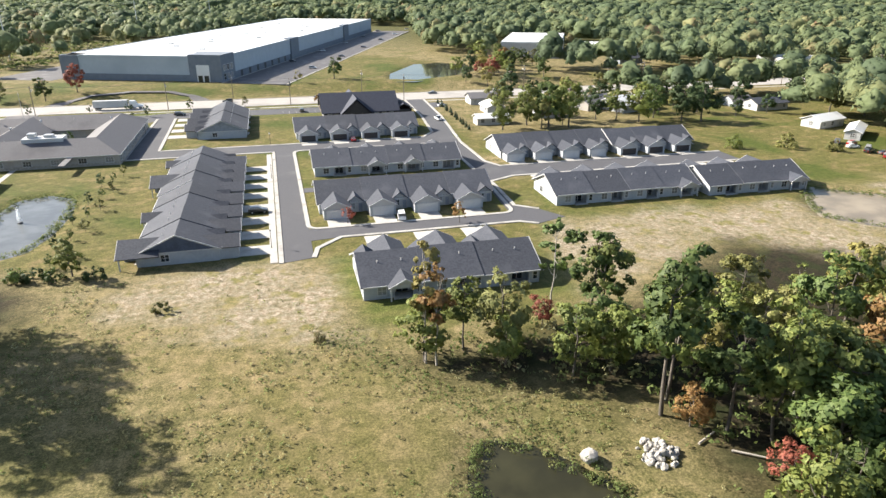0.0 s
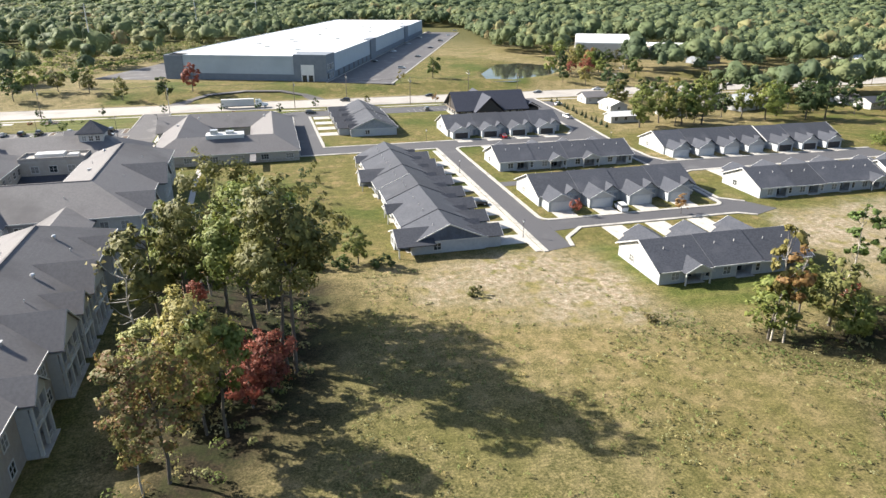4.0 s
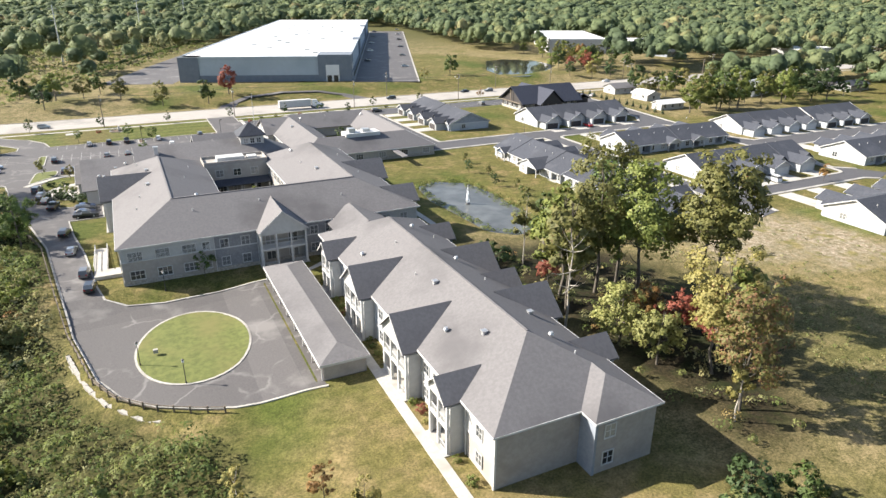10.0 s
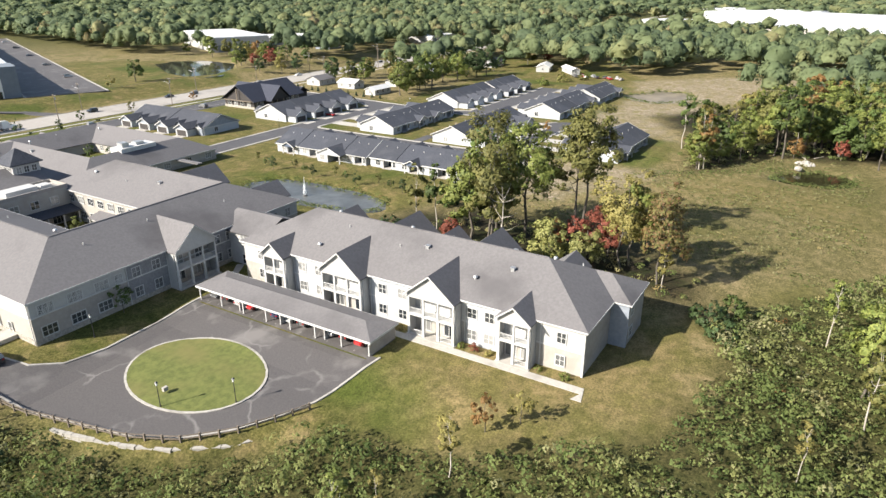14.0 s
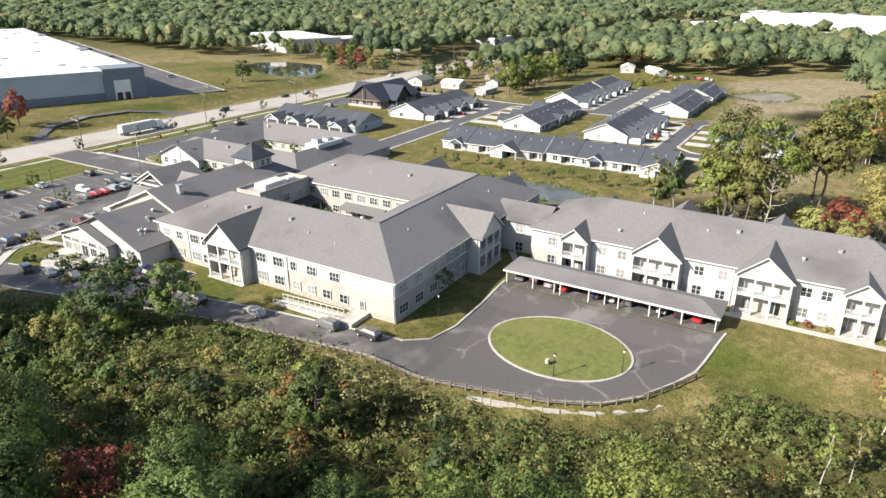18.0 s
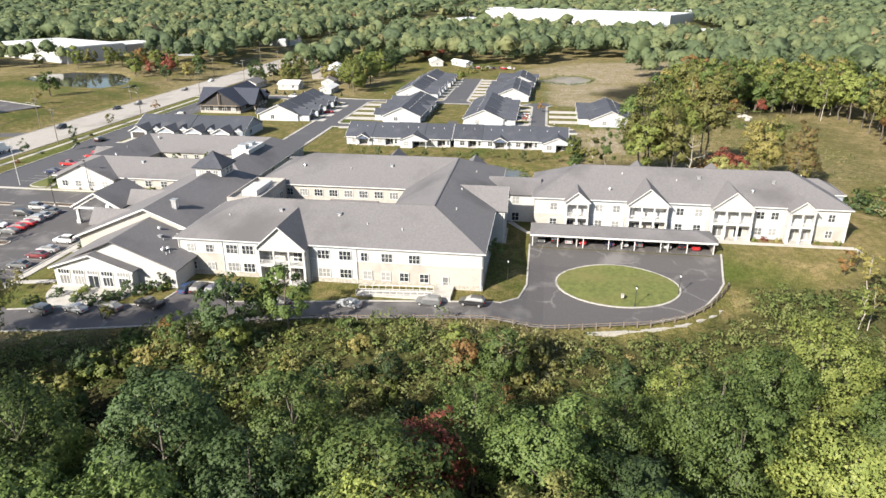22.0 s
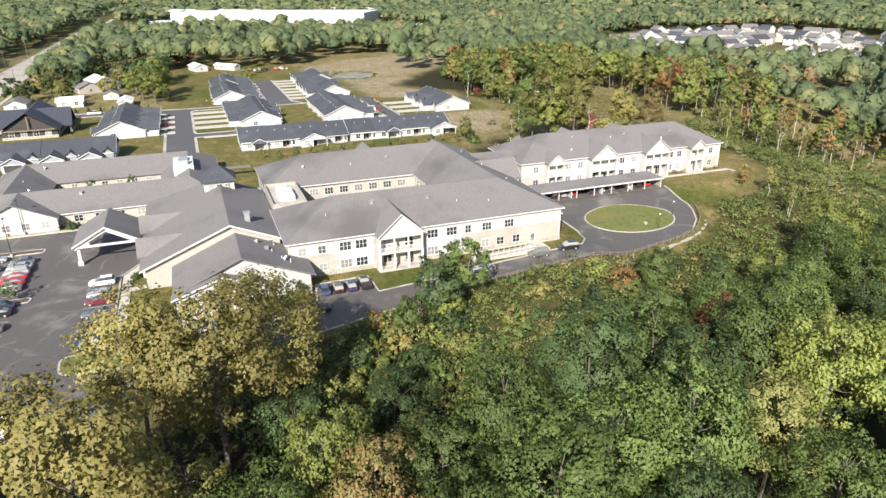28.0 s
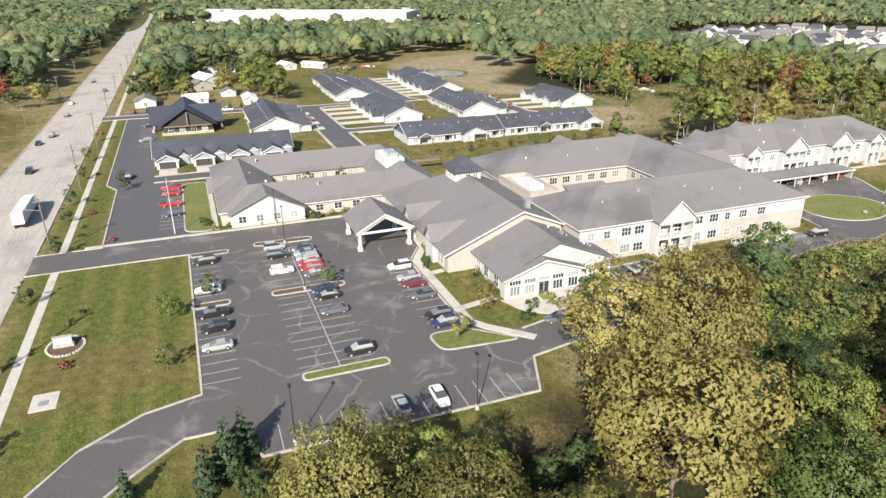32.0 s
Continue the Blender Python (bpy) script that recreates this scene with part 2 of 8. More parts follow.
M["rock"] = surf("pale limestone", (0.27, 0.255, 0.23), (0.42, 0.40, 0.365), 1.5, 0.9, 0.5, (0.20, 0.185, 0.165), 0.6)
M["mulch"] = surf("bark mulch", (0.055, 0.035, 0.022), (0.11, 0.075, 0.05), 6, 0.95, 0.6)
M["pond"] = water("pond water", (0.075, 0.078, 0.076), 0.12)
M["mud_pond"] = water("shallow muddy water", (0.17, 0.14, 0.10), 0.3)
M["dark_pond"] = water("dark pond water", (0.03, 0.032, 0.026), 0.05)
M["brown_pond"] = water("muddy pond water", (0.022, 0.021, 0.010), 0.05)
M["oak"] = foliage("green oak leaves", [(0.0483, 0.0792, 0.0204), (0.0819, 0.1256, 0.0306), (0.1155, 0.16, 0.0374), (0.1582, 0.1888, 0.0476)])
M["dark_leaf"] = foliage("dark green leaves", [(0.0333, 0.0594, 0.0215), (0.0592, 0.0954, 0.0315), (0.0888, 0.1278, 0.0381)])
M["lime_leaf"] = foliage("yellow green leaves", [(0.0972, 0.1319, 0.0263), (0.1487, 0.1835, 0.0379), (0.2058, 0.2294, 0.0485), (0.2572, 0.2466, 0.057)])
M["gold_leaf"] = foliage("golden leaves", [(0.143, 0.134, 0.0354), (0.2094, 0.1885, 0.049), (0.2809, 0.2382, 0.0687), (0.1839, 0.1736, 0.0451), (0.1226, 0.134, 0.0354)])
M["olive_leaf"] = foliage("olive leaves", [(0.0903, 0.1005, 0.0285), (0.1487, 0.1509, 0.04), (0.2017, 0.1911, 0.0532), (0.1274, 0.1257, 0.0342)])
M["orange_leaf"] = foliage("orange leaves", [(0.16, 0.085, 0.025), (0.24, 0.125, 0.035), (0.29, 0.165, 0.05), (0.16, 0.12, 0.035), (0.11, 0.11, 0.03)])
M["red_leaf"] = foliage("red leaves", [(0.16, 0.035, 0.022), (0.26, 0.06, 0.035), (0.33, 0.10, 0.06), (0.14, 0.06, 0.03), (0.11, 0.09, 0.03)])
M["rust_leaf"] = foliage("turning leaves, green to rust", [(0.1, 0.125, 0.03), (0.16, 0.16, 0.045), (0.2, 0.15, 0.05), (0.22, 0.085, 0.05), (0.14, 0.15, 0.04)])
M["yellow_leaf"] = foliage("pale yellow leaves", [(0.148, 0.168, 0.044), (0.2146, 0.224, 0.064), (0.2738, 0.264, 0.088), (0.1776, 0.2, 0.056)])
M["spruce"] = foliage("spruce needles", [(0.02808, 0.05304, 0.02496), (0.04992, 0.08112, 0.03744), (0.0702, 0.103, 0.0468)])
M["scrub"] = foliage("scrub leaves", [(0.07, 0.07, 0.022), (0.12, 0.11, 0.036), (0.17, 0.15, 0.06), (0.20, 0.13, 0.045), (0.06, 0.08, 0.02)])
M["reed"] = foliage("pale weeds", [(0.20, 0.18, 0.11), (0.28, 0.25, 0.17), (0.12, 0.12, 0.05)])


# ---- geometry helpers ----
class Geo:
    """Collects faces for one mesh; each face has a material slot."""

    def __init__(self):
        self.v, self.f, self.m = [], [], []

    def add(self, pts, faces, mi=0):
        k = len(self.v)
        self.v += [tuple(p) for p in pts]
        self.f += [tuple(k + i for i in f) for f in faces]
        self.m += [mi] * len(faces)
        return self

    def face(self, *pts, mi=0):
        return self.add(pts, [tuple(range(len(pts)))], mi)

    def box(self, x0, x1, y0, y1, z0, z1, mi=0):
        return self.add([(x0, y0, z0), (x1, y0, z0), (x1, y1, z0), (x0, y1, z0), (x0, y0, z1), (x1, y0, z1), (x1, y1, z1), (x0, y1, z1)],
                        [(0, 3, 2, 1), (4, 5, 6, 7), (0, 1, 5, 4), (1, 2, 6, 5), (2, 3, 7, 6), (3, 0, 4, 7)], mi)

    def slab(self, pts, t, mi=0):
        n = len(pts)
        low = [(x, y, z - t) for x, y, z in pts]
        return self.add(list(pts) + low, [tuple(range(n)), tuple(range(2 * n - 1, n - 1, -1))] + [(i, i + n, (i + 1) % n + n, (i + 1) % n) for i in range(n)], mi)

    def prism(self, xy, z0, z1, mi=0):
        return self.slab([(x, y, z1) for x, y in xy], z1 - z0, mi)

    def drape(self, xy, lie, up, deep=0.4, step=3.0, mi=0):
        """A sheet over the polygon that follows the ground lie(x, y), with a skirt."""
        bm = bmesh.new()
        bm.faces.new([bm.verts.new((x, y, 0)) for x, y in xy])
        for axis in (0, 1):
            lo, hi = min(p[axis] for p in xy), max(p[axis] for p in xy)
            for k in range(int(lo / step) + (1 if lo > 0 else 0), int(hi / step) + 1):
                co, no = [0, 0, 0], [0, 0, 0]
                co[axis], no[axis] = k * step, 1
                bmesh.ops.bisect_plane(bm, geom=bm.verts[:] + bm.edges[:] + bm.faces[:], plane_co=co, plane_no=no)
        bm.verts.index_update()
        pts = [(v.co.x, v.co.y, float(lie(v.co.x, v.co.y)) + up) for v in bm.verts]
        faces = [tuple(v.index for v in f.verts) for f in bm.faces]
        rim = [(e.verts[0].index, e.verts[1].index) for e in bm.edges if len(e.link_faces) == 1]
        bm.free()
        self.add(pts, faces, mi)
        for a, b in rim:
            pa, pb = pts[a], pts[b]
            self.face(pa, pb, (pb[0], pb[1], pb[2] - deep), (pa[0], pa[1], pa[2] - deep), mi=mi)
        return self

    def tube(self, p, q, r0, r1, n=6, mi=0, caps=True):
        p, q = Vector(p), Vector(q)
        d = (q - p).normalized()
        a = d.orthogonal().normalized()
        b = d.cross(a)
        ring = [(math.cos(2 * math.pi * i / n), math.sin(2 * math.pi * i / n)) for i in range(n)]
        pts = [p + (a * c + b * s) * r0 for c, s in ring] + [q + (a * c + b * s) * r1 for c, s in ring]
        faces = [(i, (i + 1) % n, (i + 1) % n + n, i + n) for i in range(n)]
        if caps:
            faces += [tuple(range(n - 1, -1, -1)), tuple(range(n, 2 * n))]
        return self.add(pts, faces, mi)

    def ribbon(self, line, width, z0, z1, closed=False, mi=0, lie=None):
        """A strip of that width along a line of (x, y), from z0 to z1, over the ground lie(x, y) if that is given."""
        if lie:
            fine = []
            for i in range(len(line) if closed else len(line) - 1):
                a, b = line[i], line[(i + 1) % len(line)]
                k = max(1, int(math.hypot(b[0] - a[0], b[1] - a[1]) / 3))
                fine += [(a[0] + (b[0] - a[0]) * j / k, a[1] + (b[1] - a[1]) * j / k) for j in range(k)]
            line = fine if closed else fine + [line[-1]]
        n = len(line)
        out = []
        for i in range(n):
            a, b = (line[i - 1] if i or closed else line[i]), (line[(i + 1) % n] if i < n - 1 or closed else line[i])
            dx, dy = b[0] - a[0], b[1] - a[1]
            d = math.hypot(dx, dy) or 1
            out.append((line[i][0] - dy / d * width / 2, line[i][1] + dx / d * width / 2, line[i][0] + dy / d * width / 2, line[i][1] - dx / d * width / 2))
        for i in range(n if closed else n - 1):
            p, q = out[i], out[(i + 1) % n]
            zp, zq = (float(lie(*line[i])), float(lie(*line[(i + 1) % n]))) if lie else (0, 0)
            self.slab([(p[2], p[3], zp + z1), (q[2], q[3], zq + z1), (q[0], q[1], zq + z1), (p[0], p[1], zp + z1)], z1 - z0, mi)
        return self

    def mesh(self, name, *mats, smooth=False):
        me = bpy.data.meshes.new(name)
        seen, ids, pts = {}, [], []
        for v in self.v:
            k = (round(v[0], 4), round(v[1], 4), round(v[2], 4))
            if k not in seen:
                seen[k] = len(pts)
                pts.append(v)
            ids.append(seen[k])
        me.from_pydata(pts, [], [tuple(ids[i] for i in f) for f in self.f])
        for m in mats:
            me.materials.append(M[m] if isinstance(m, str) else m)
        if len(mats) > 1:
            me.polygons.foreach_set("material_index", self.m)
        if smooth:
            me.polygons.foreach_set("use_smooth", [True] * len(self.f))
        me.update()
        return me


def thing(name, m=None, label="", category="", group="", kind=""):
    ob = new(name)
    ob.empty_display_size = 0.5
    if m is not None:
        ob.matrix_basis = m
    return tagged(ob, label, category, group, kind)


def part(name, geo, mat, parent=None, label="", m=None, smooth=False):
    """One mesh object of its own, under parent."""
    me = geo if isinstance(geo, bpy.types.Mesh) else geo.mesh(name, *(mat if isinstance(mat, (tuple, list)) else (mat,)), smooth=smooth)
    ob = new(name, me)
    if parent:
        ob.parent = parent
    if m is not None:
        ob.matrix_basis = m
    if label:
        ob["label"] = label
    return ob


def structure(name, geo, mat, label, category, smooth=False):
    return tagged(part(name, geo, mat, smooth=smooth), label, category, kind="structure")


def arc(cx, cy, r, a0, a1, n=8, ry=None):
    ry = ry or r
    return [(cx + r * math.cos(radians(a0 + (a1 - a0) * i / n)), cy + ry * math.sin(radians(a0 + (a1 - a0) * i / n))) for i in range(n + 1)]


def inside(x, y, poly):
    hit, j = False, len(poly) - 1
    for i in range(len(poly)):
        (xi, yi), (xj, yj) = poly[i], poly[j]
        if (yi > y) != (yj > y) and x < (xj - xi) * (y - yi) / (yj - yi) + xi:
            hit = not hit
        j = i
    return hit


def along(line, gap):
    out, rest = [], 0.0
    for (ax, ay), (bx, by) in zip(line, line[1:]):
        d = math.hypot(bx - ax, by - ay)
        while rest <= d:
            out.append((ax + (bx - ax) * rest / d, ay + (by - ay) * rest / d))
            rest += gap
        rest -= d
    return out


# roofs over a rectangle, with the ridge along x or y; an end is "h" (hipped) or "g" (gabled)
def roof_planes(x0, x1, y0, y1, ze, pitch, axis="x", ends="hh"):
    if axis == "y":
        return [[(y, x, z) for x, y, z in reversed(p)] for p in roof_planes(y0, y1, x0, x1, ze, pitch, "x", ends)]
    h = (y1 - y0) / 2
    zr, yc = ze + h * pitch, (y0 + y1) / 2
    a = x0 + (h if ends[0] == "h" else 0)
    b = x1 - (h if ends[1] == "h" else 0)
    out = [[(x0, y0, ze), (x1, y0, ze), (b, yc, zr), (a, yc, zr)], [(x1, y1, ze), (x0, y1, ze), (a, yc, zr), (b, yc, zr)]]
    if ends[0] == "h":
        out.append([(x0, y1, ze), (x0, y0, ze), (a, yc, zr)])
    if ends[1] == "h":
        out.append([(x1, y0, ze), (x1, y1, ze), (b, yc, zr)])
    return out


def roof_geo(planes, t=0.22):
    g = Geo()
    for p in planes:
        g.slab(p, t)
    return g


FACE = {"S": 0, "E": 90, "N": 180, "W": 270}


def on_wall(x, y, z, side):
    """A pose on a wall that faces that side; there, x runs along the wall and -y outwards."""
    return pose(x, y, z, 0, 0, FACE[side])


WINDOWS = {}


def window(parent, x, y, z, side, w=1.2, h=1.5, cols=2, rows=2, name="window"):
    """A white window with its frame, bars and dark pane."""
    key = (w, h, cols, rows)
    if key not in WINDOWS:
        g, f = Geo(), 0.13
        g.box(-w / 2 - f, w / 2 + f, -0.10, 0, -f - 0.03, 0)
        g.box(-w / 2 - f, w / 2 + f, -0.09, 0, h, h + f)
        g.box(-w / 2 - f, -w / 2, -0.085, 0, 0, h)
        g.box(w / 2, w / 2 + f, -0.085, 0, 0, h)
        for i in range(1, cols):
            c = -w / 2 + w * i / cols
            g.box(c - 0.045, c + 0.045, -0.065, 0, 0, h)
        for i in range(1, rows):
            c = h * i / rows
            g.box(-w / 2, w / 2, -0.055, 0, c - 0.03, c + 0.03)
        WINDOWS[key] = (g.mesh("window_frame", "trim"), Geo().box(-w / 2, w / 2, -0.02, 0, 0, h).mesh("pane", "glass"))
    frame_me, pane_me = WINDOWS[key]
    ob = part(name, frame_me, None, parent, m=on_wall(x, y, z, side))
    part("pane", pane_me, None, ob)
    return ob

# ---- terrain ----
PLATEAU = [(-186, 330), (-183, 236), (-171, 232), (-158.5, 177), (-154.4, 150), (-150.4, 130), (-148.2, 120), (-145.2, 112.8), (-140.6, 107.6), (-135, 104), (-131.6, 100), (-131, 84), (-117, 61), (-90, 57), (-70, 45), (-50, 20), (-40, -90)]
POND_W = [(-60, 143), (-54, 147), (-51.5, 158), (-51, 172), (-53, 184), (-60, 189), (-66, 186), (-67.5, 174), (-66, 160), (-65, 148)]
POND_S = [(18, 49), (18.5, 58), (21, 64), (26, 62), (30, 58), (34, 52), (33, 45), (25, 42)]
POND_E = [(142, 147), (132, 134), (128, 125), (136, 116), (150, 112), (165, 118), (166, 132), (155, 136)]
POND_N = [(64, 366), (78, 362), (100, 372), (120, 392), (122, 420), (108, 436), (92, 432), (80, 410), (68, 388)]


def poly_dist(x, y, line, closed=False):
    """Distance of the points (x, y) from a line."""
    best = np.full(np.shape(x), 1e9)
    pts = list(line) + ([line[0]] if closed else [])
    for (ax, ay), (bx, by) in zip(pts, pts[1:]):
        dx, dy = bx - ax, by - ay
        t = np.clip(((x - ax) * dx + (y - ay) * dy) / (dx * dx + dy * dy), 0, 1)
        best = np.minimum(best, np.hypot(x - ax - t * dx, y - ay - t * dy))
    return best


def poly_in(x, y, poly):
    hit = np.zeros(np.shape(x), bool)
    j = len(poly) - 1
    for i in range(len(poly)):
        (xi, yi), (xj, yj) = poly[i], poly[j]
        if yi != yj:
            hit ^= ((yi > y) != (yj > y)) & (x < (xj - xi) * (y - yi) / (yj - yi) + xi)
        j = i
    return hit


def step_s(v, a, b):
    t = np.clip((v - a) / (b - a), 0, 1)
    return t * t * (3 - 2 * t)


def height(x, y):
    """The height of the ground at (x, y); arrays or single values."""
    x, y = np.asarray(x, float), np.asarray(y, float)
    west = poly_in(x, y, PLATEAU + [(-900, -90), (-900, 330)])
    z = -7.0 * step_s(np.where(west, poly_dist(x, y, PLATEAU), 0), 0, 48)
    z = z - (1.25 * step_s(-x, 117.5, 128) + 0.8 * step_s(-x, 128, 150)) * step_s(-y, -149, -137) * step_s(y, 60, 95)
    z = z - 1.15 * step_s(np.where(west, poly_dist(x, y, PLATEAU), 0), 0.4, 2.2) * step_s(y, 99, 103) * step_s(-y, -136, -131)
    z = z + 3.0 * step_s(y, 338, 364) * step_s(-np.abs(x + 40), -420, -300)
    for pond in (POND_W, POND_S, POND_E, POND_N):
        d = poly_dist(x, y, pond, True) * np.where(poly_in(x, y, pond), -1, 1)
        z = z - 1.5 * step_s(-d, -3.5, 2.5)
    far = np.hypot(x + 40, y - 180)
    return z + 30 * step_s(far, 1300, 3200) + 3.0 * step_s(far, 420, 900) * np.sin(x * 0.004 + 1.0) * np.cos(y * 0.005)


def spread(lo, hi, fine, edge):
    inner = list(np.arange(lo, hi + 0.1, fine))
    out, s = [], fine
    v = hi
    while v < edge:
        s *= 1.22
        v += s
        out.append(v)
    left, s, v = [], fine, lo
    while v > -edge:
        s *= 1.22
        v -= s
        left.append(v)
    return np.array(left[::-1] + inner + out)


gx, gy = spread(-235, 215, 2.2, 4200), spread(-20, 400, 2.2, 4200)
GX, GY = np.meshgrid(gx, gy)
GZ = height(GX, GY)
nx, ny = len(gx), len(gy)
idx = np.arange(nx * ny).reshape(ny, nx)
quads = np.stack([idx[:-1, :-1], idx[:-1, 1:], idx[1:, 1:], idx[1:, :-1]], -1).reshape(-1, 4)
ground_mesh = bpy.data.meshes.new("ground")
ground_mesh.from_pydata(np.stack([GX, GY, GZ], -1).reshape(-1, 3).tolist(), [], quads.tolist())
ground_mesh.polygons.foreach_set("use_smooth", [True] * len(quads))


def weight(name, values):
    a = ground_mesh.attributes.new(name, "FLOAT", "POINT")
    a.data.foreach_set("value", np.clip(values, 0, 1).astype(np.float32).ravel())


WOB = sum(np.sin(GX * f * c + GY * f * s + p) for f, c, s, p in ((0.21, 0.8, 0.6, 0.3), (0.34, -0.5, 0.86, 1.9), (0.55, 0.95, -0.3, 4.0), (0.8, 0.2, 0.98, 2.2))) * 0.9


def region(poly, soft=3.0):
    d = poly_dist(GX, GY, poly, True) * np.where(poly_in(GX, GY, poly), 1, -1)
    return step_s(d + WOB, -soft, soft)


SCRUB_S = [(-92, 57), (-80, 61), (-66, 50), (-48, 36), (-38, 8), (-122, 8), (-120, 20), (-95, 42)]
SCRUB = [(-155.5, 150), (-158.5, 177), (-168, 214), (-180, 230), (-196, 214), (-203, 186), (-203, 164), (-190, 146), (-178, 120), (-196, 60), (-180, 20), (-120, 15), (-95, 42), (-90, 56), (-117, 60), (-131, 82), (-134, 98), (-142, 104), (-149, 113), (-152.5, 124), (-153.6, 134)]
WOODS_W = [(-400, 420), (-188, 330), (-184, 240), (-178, 228), (-180, 200), (-186, 170), (-176, 138), (-164, 104), (-162, 70), (-150, 30), (-110, -60), (-400, -90)]
LAWNS = [
    [(-156, 150), (-150, 112), (-137, 100), (-131, 84), (-117, 62), (-92, 58), (-82, 64), (-80, 112), (-75, 140), (-70, 150), (-60, 140), (-45, 131), (-20, 127), (64, 127), (64, 200), (140, 186), (140, 230), (72, 232), (64, 311), (-200, 311), (-183, 236), (-170, 230)],
    [(6, 126), (11, 100), (24, 92), (52, 98), (58, 112), (56, 130), (20, 130)],
    [(62, 138), (145, 132), (148, 172), (62, 172)],
    [(-130, 338), (75, 338), (120, 420), (70, 490), (10, 460), (-20, 380), (-140, 395)],
    [(130, 205), (150, 150), (200, 150), (262, 190), (262, 280), (160, 300), (150, 250)],
]
weight("lawn", np.maximum.reduce([region(p) for p in LAWNS]))
weight("lush", np.maximum.reduce([region(q_) for q_ in ([(-200, 311), (-183, 236), (-158, 226), (-150, 236), (-90, 236), (-90, 311)], [(6, 128), (12, 98), (26, 94), (52, 100), (52, 128)], [(-100, 275), (64, 290), (64, 311), (-100, 311)])]))
BARE = [[(-35, 120), (-20, 127.5), (8, 124), (7, 108), (8, 96), (0, 92), (-14, 99), (-22, 104), (-30, 112)],
        [(56, 126), (62, 137), (100, 137), (126, 136), (128, 122), (130, 100), (110, 92), (92, 118), (70, 108), (54, 98)],
        [(120, 130), (190, 150), (230, 110), (260, 30), (200, 40), (150, 70)]]
weight("dry", np.maximum(region([(-112, 61), (-96, 60), (-84, 64), (-86, 74), (-104, 100), (-116, 101), (-130, 86)], 8.0) * 0.9, region([(-20, 40), (-8, 66), (-34, 110), (0, 94), (10, 80), (18, 66), (0, 40)], 10.0) * 0.6))
# the x -60 to -8 polygon paints the grove's shadow; the rest is greener growth
weight("green_shaded_field", np.maximum(np.maximum(region(SCRUB, 3.0), region(SCRUB_S, 3.0)) * 0.95, np.maximum.reduce([region([(-24, 30), (-18, 64), (-4, 80), (10, 74), (19, 66), (18, 48), (33, 44), (40, 32)], 8.0) * 0.85, region([(-60, 30), (-54, 88), (-36, 92), (-14, 76), (-8, 56), (-20, 36)], 9.0) * 0.5, region([(6, 102), (16, 86), (30, 72), (46, 58), (50, 38), (36, 34), (33, 56), (22, 66), (12, 80), (0, 98)], 5.0) * 0.6]) * 0.8))
weight("bare", np.maximum.reduce([region(p, 5.0) for p in BARE]) * np.clip(0.75 + 0.12 * WOB, 0.3, 1))
# woodland floor, plus painted shade under the grove and between the scrub
weight("litter_shade", np.maximum.reduce([0.45 * region(SCRUB, 3.0), 0.35 * region(SCRUB_S, 3.0)] + [region(p, 6.0) for p in (WOODS_W, [(16, 84), (46, 66), (50, 44), (60, 10), (140, -20), (220, 20), (118, 98), (96, 116), (60, 92), (30, 86)], [(-78, 150), (-76, 66), (-62, 66), (-50, 88), (-44, 116), (-56, 132), (-70, 140)])]))
far_r = np.hypot(GX + 40, GY - 180)
weight("far_wood", step_s(far_r, 330, 520))

m, n, l, p = nodes_of("ground cover")


def attr(name):
    a = n.new("ShaderNodeAttribute")
    a.attribute_name = name
    return a.outputs["Fac"]


tufts, mid, broad = noise_tex(n, l, 1.6, 8, 0.7), noise_tex(n, l, 0.22, 5, 0.6), noise_tex(n, l, 0.035, 4, 0.55)
meadow = mixer(n, l, ramp(n, l, tufts, 0.3, 0.72), (0.078, 0.073, 0.025), (0.235, 0.19, 0.098))
meadow = mixer(n, l, ramp(n, l, mid, 0.42, 0.68), meadow, (0.24, 0.19, 0.102))
meadow = mixer(n, l, ramp(n, l, broad, 0.5, 0.7), meadow, (0.125, 0.114, 0.04))
turf = mixer(n, l, ramp(n, l, tufts, 0.3, 0.72), (0.078, 0.078, 0.02), (0.142, 0.125, 0.045))
turf = mixer(n, l, ramp(n, l, mid, 0.45, 0.72), turf, (0.195, 0.148, 0.07))
turf = mixer(n, l, ramp(n, l, broad, 0.48, 0.66), turf, (0.066, 0.082, 0.017))
soil = mixer(n, l, ramp(n, l, noise_tex(n, l, 0.9, 8, 0.75), 0.35, 0.66), (0.185, 0.14, 0.09), (0.37, 0.32, 0.25))
soil = mixer(n, l, ramp(n, l, mid, 0.5, 0.66), soil, (0.16, 0.145, 0.05))
# leaf litter taken nearly black, with the shade under the trees painted in
shaded_litter = mixer(n, l, ramp(n, l, tufts, 0.35, 0.7), (0.014, 0.012, 0.007), (0.040, 0.031, 0.017))
shaded_litter = mixer(n, l, ramp(n, l, mid, 0.45, 0.6), shaded_litter, (0.022, 0.026, 0.009))
col = mixer(n, l, attr("lawn"), meadow, turf)
lush = mixer(n, l, ramp(n, l, tufts, 0.3, 0.72), (0.062, 0.080, 0.017), (0.108, 0.118, 0.032))
lush = mixer(n, l, ramp(n, l, broad, 0.45, 0.66), lush, (0.115, 0.098, 0.036))
wv = n.new("ShaderNodeTexWave")
wv.bands_direction, wv.wave_profile = "Y", "SIN"
wv.inputs["Scale"].default_value, wv.inputs["Distortion"].default_value = 0.055, 0.6
l.new(n.new("ShaderNodeTexCoord").outputs["Object"], wv.inputs["Vector"])
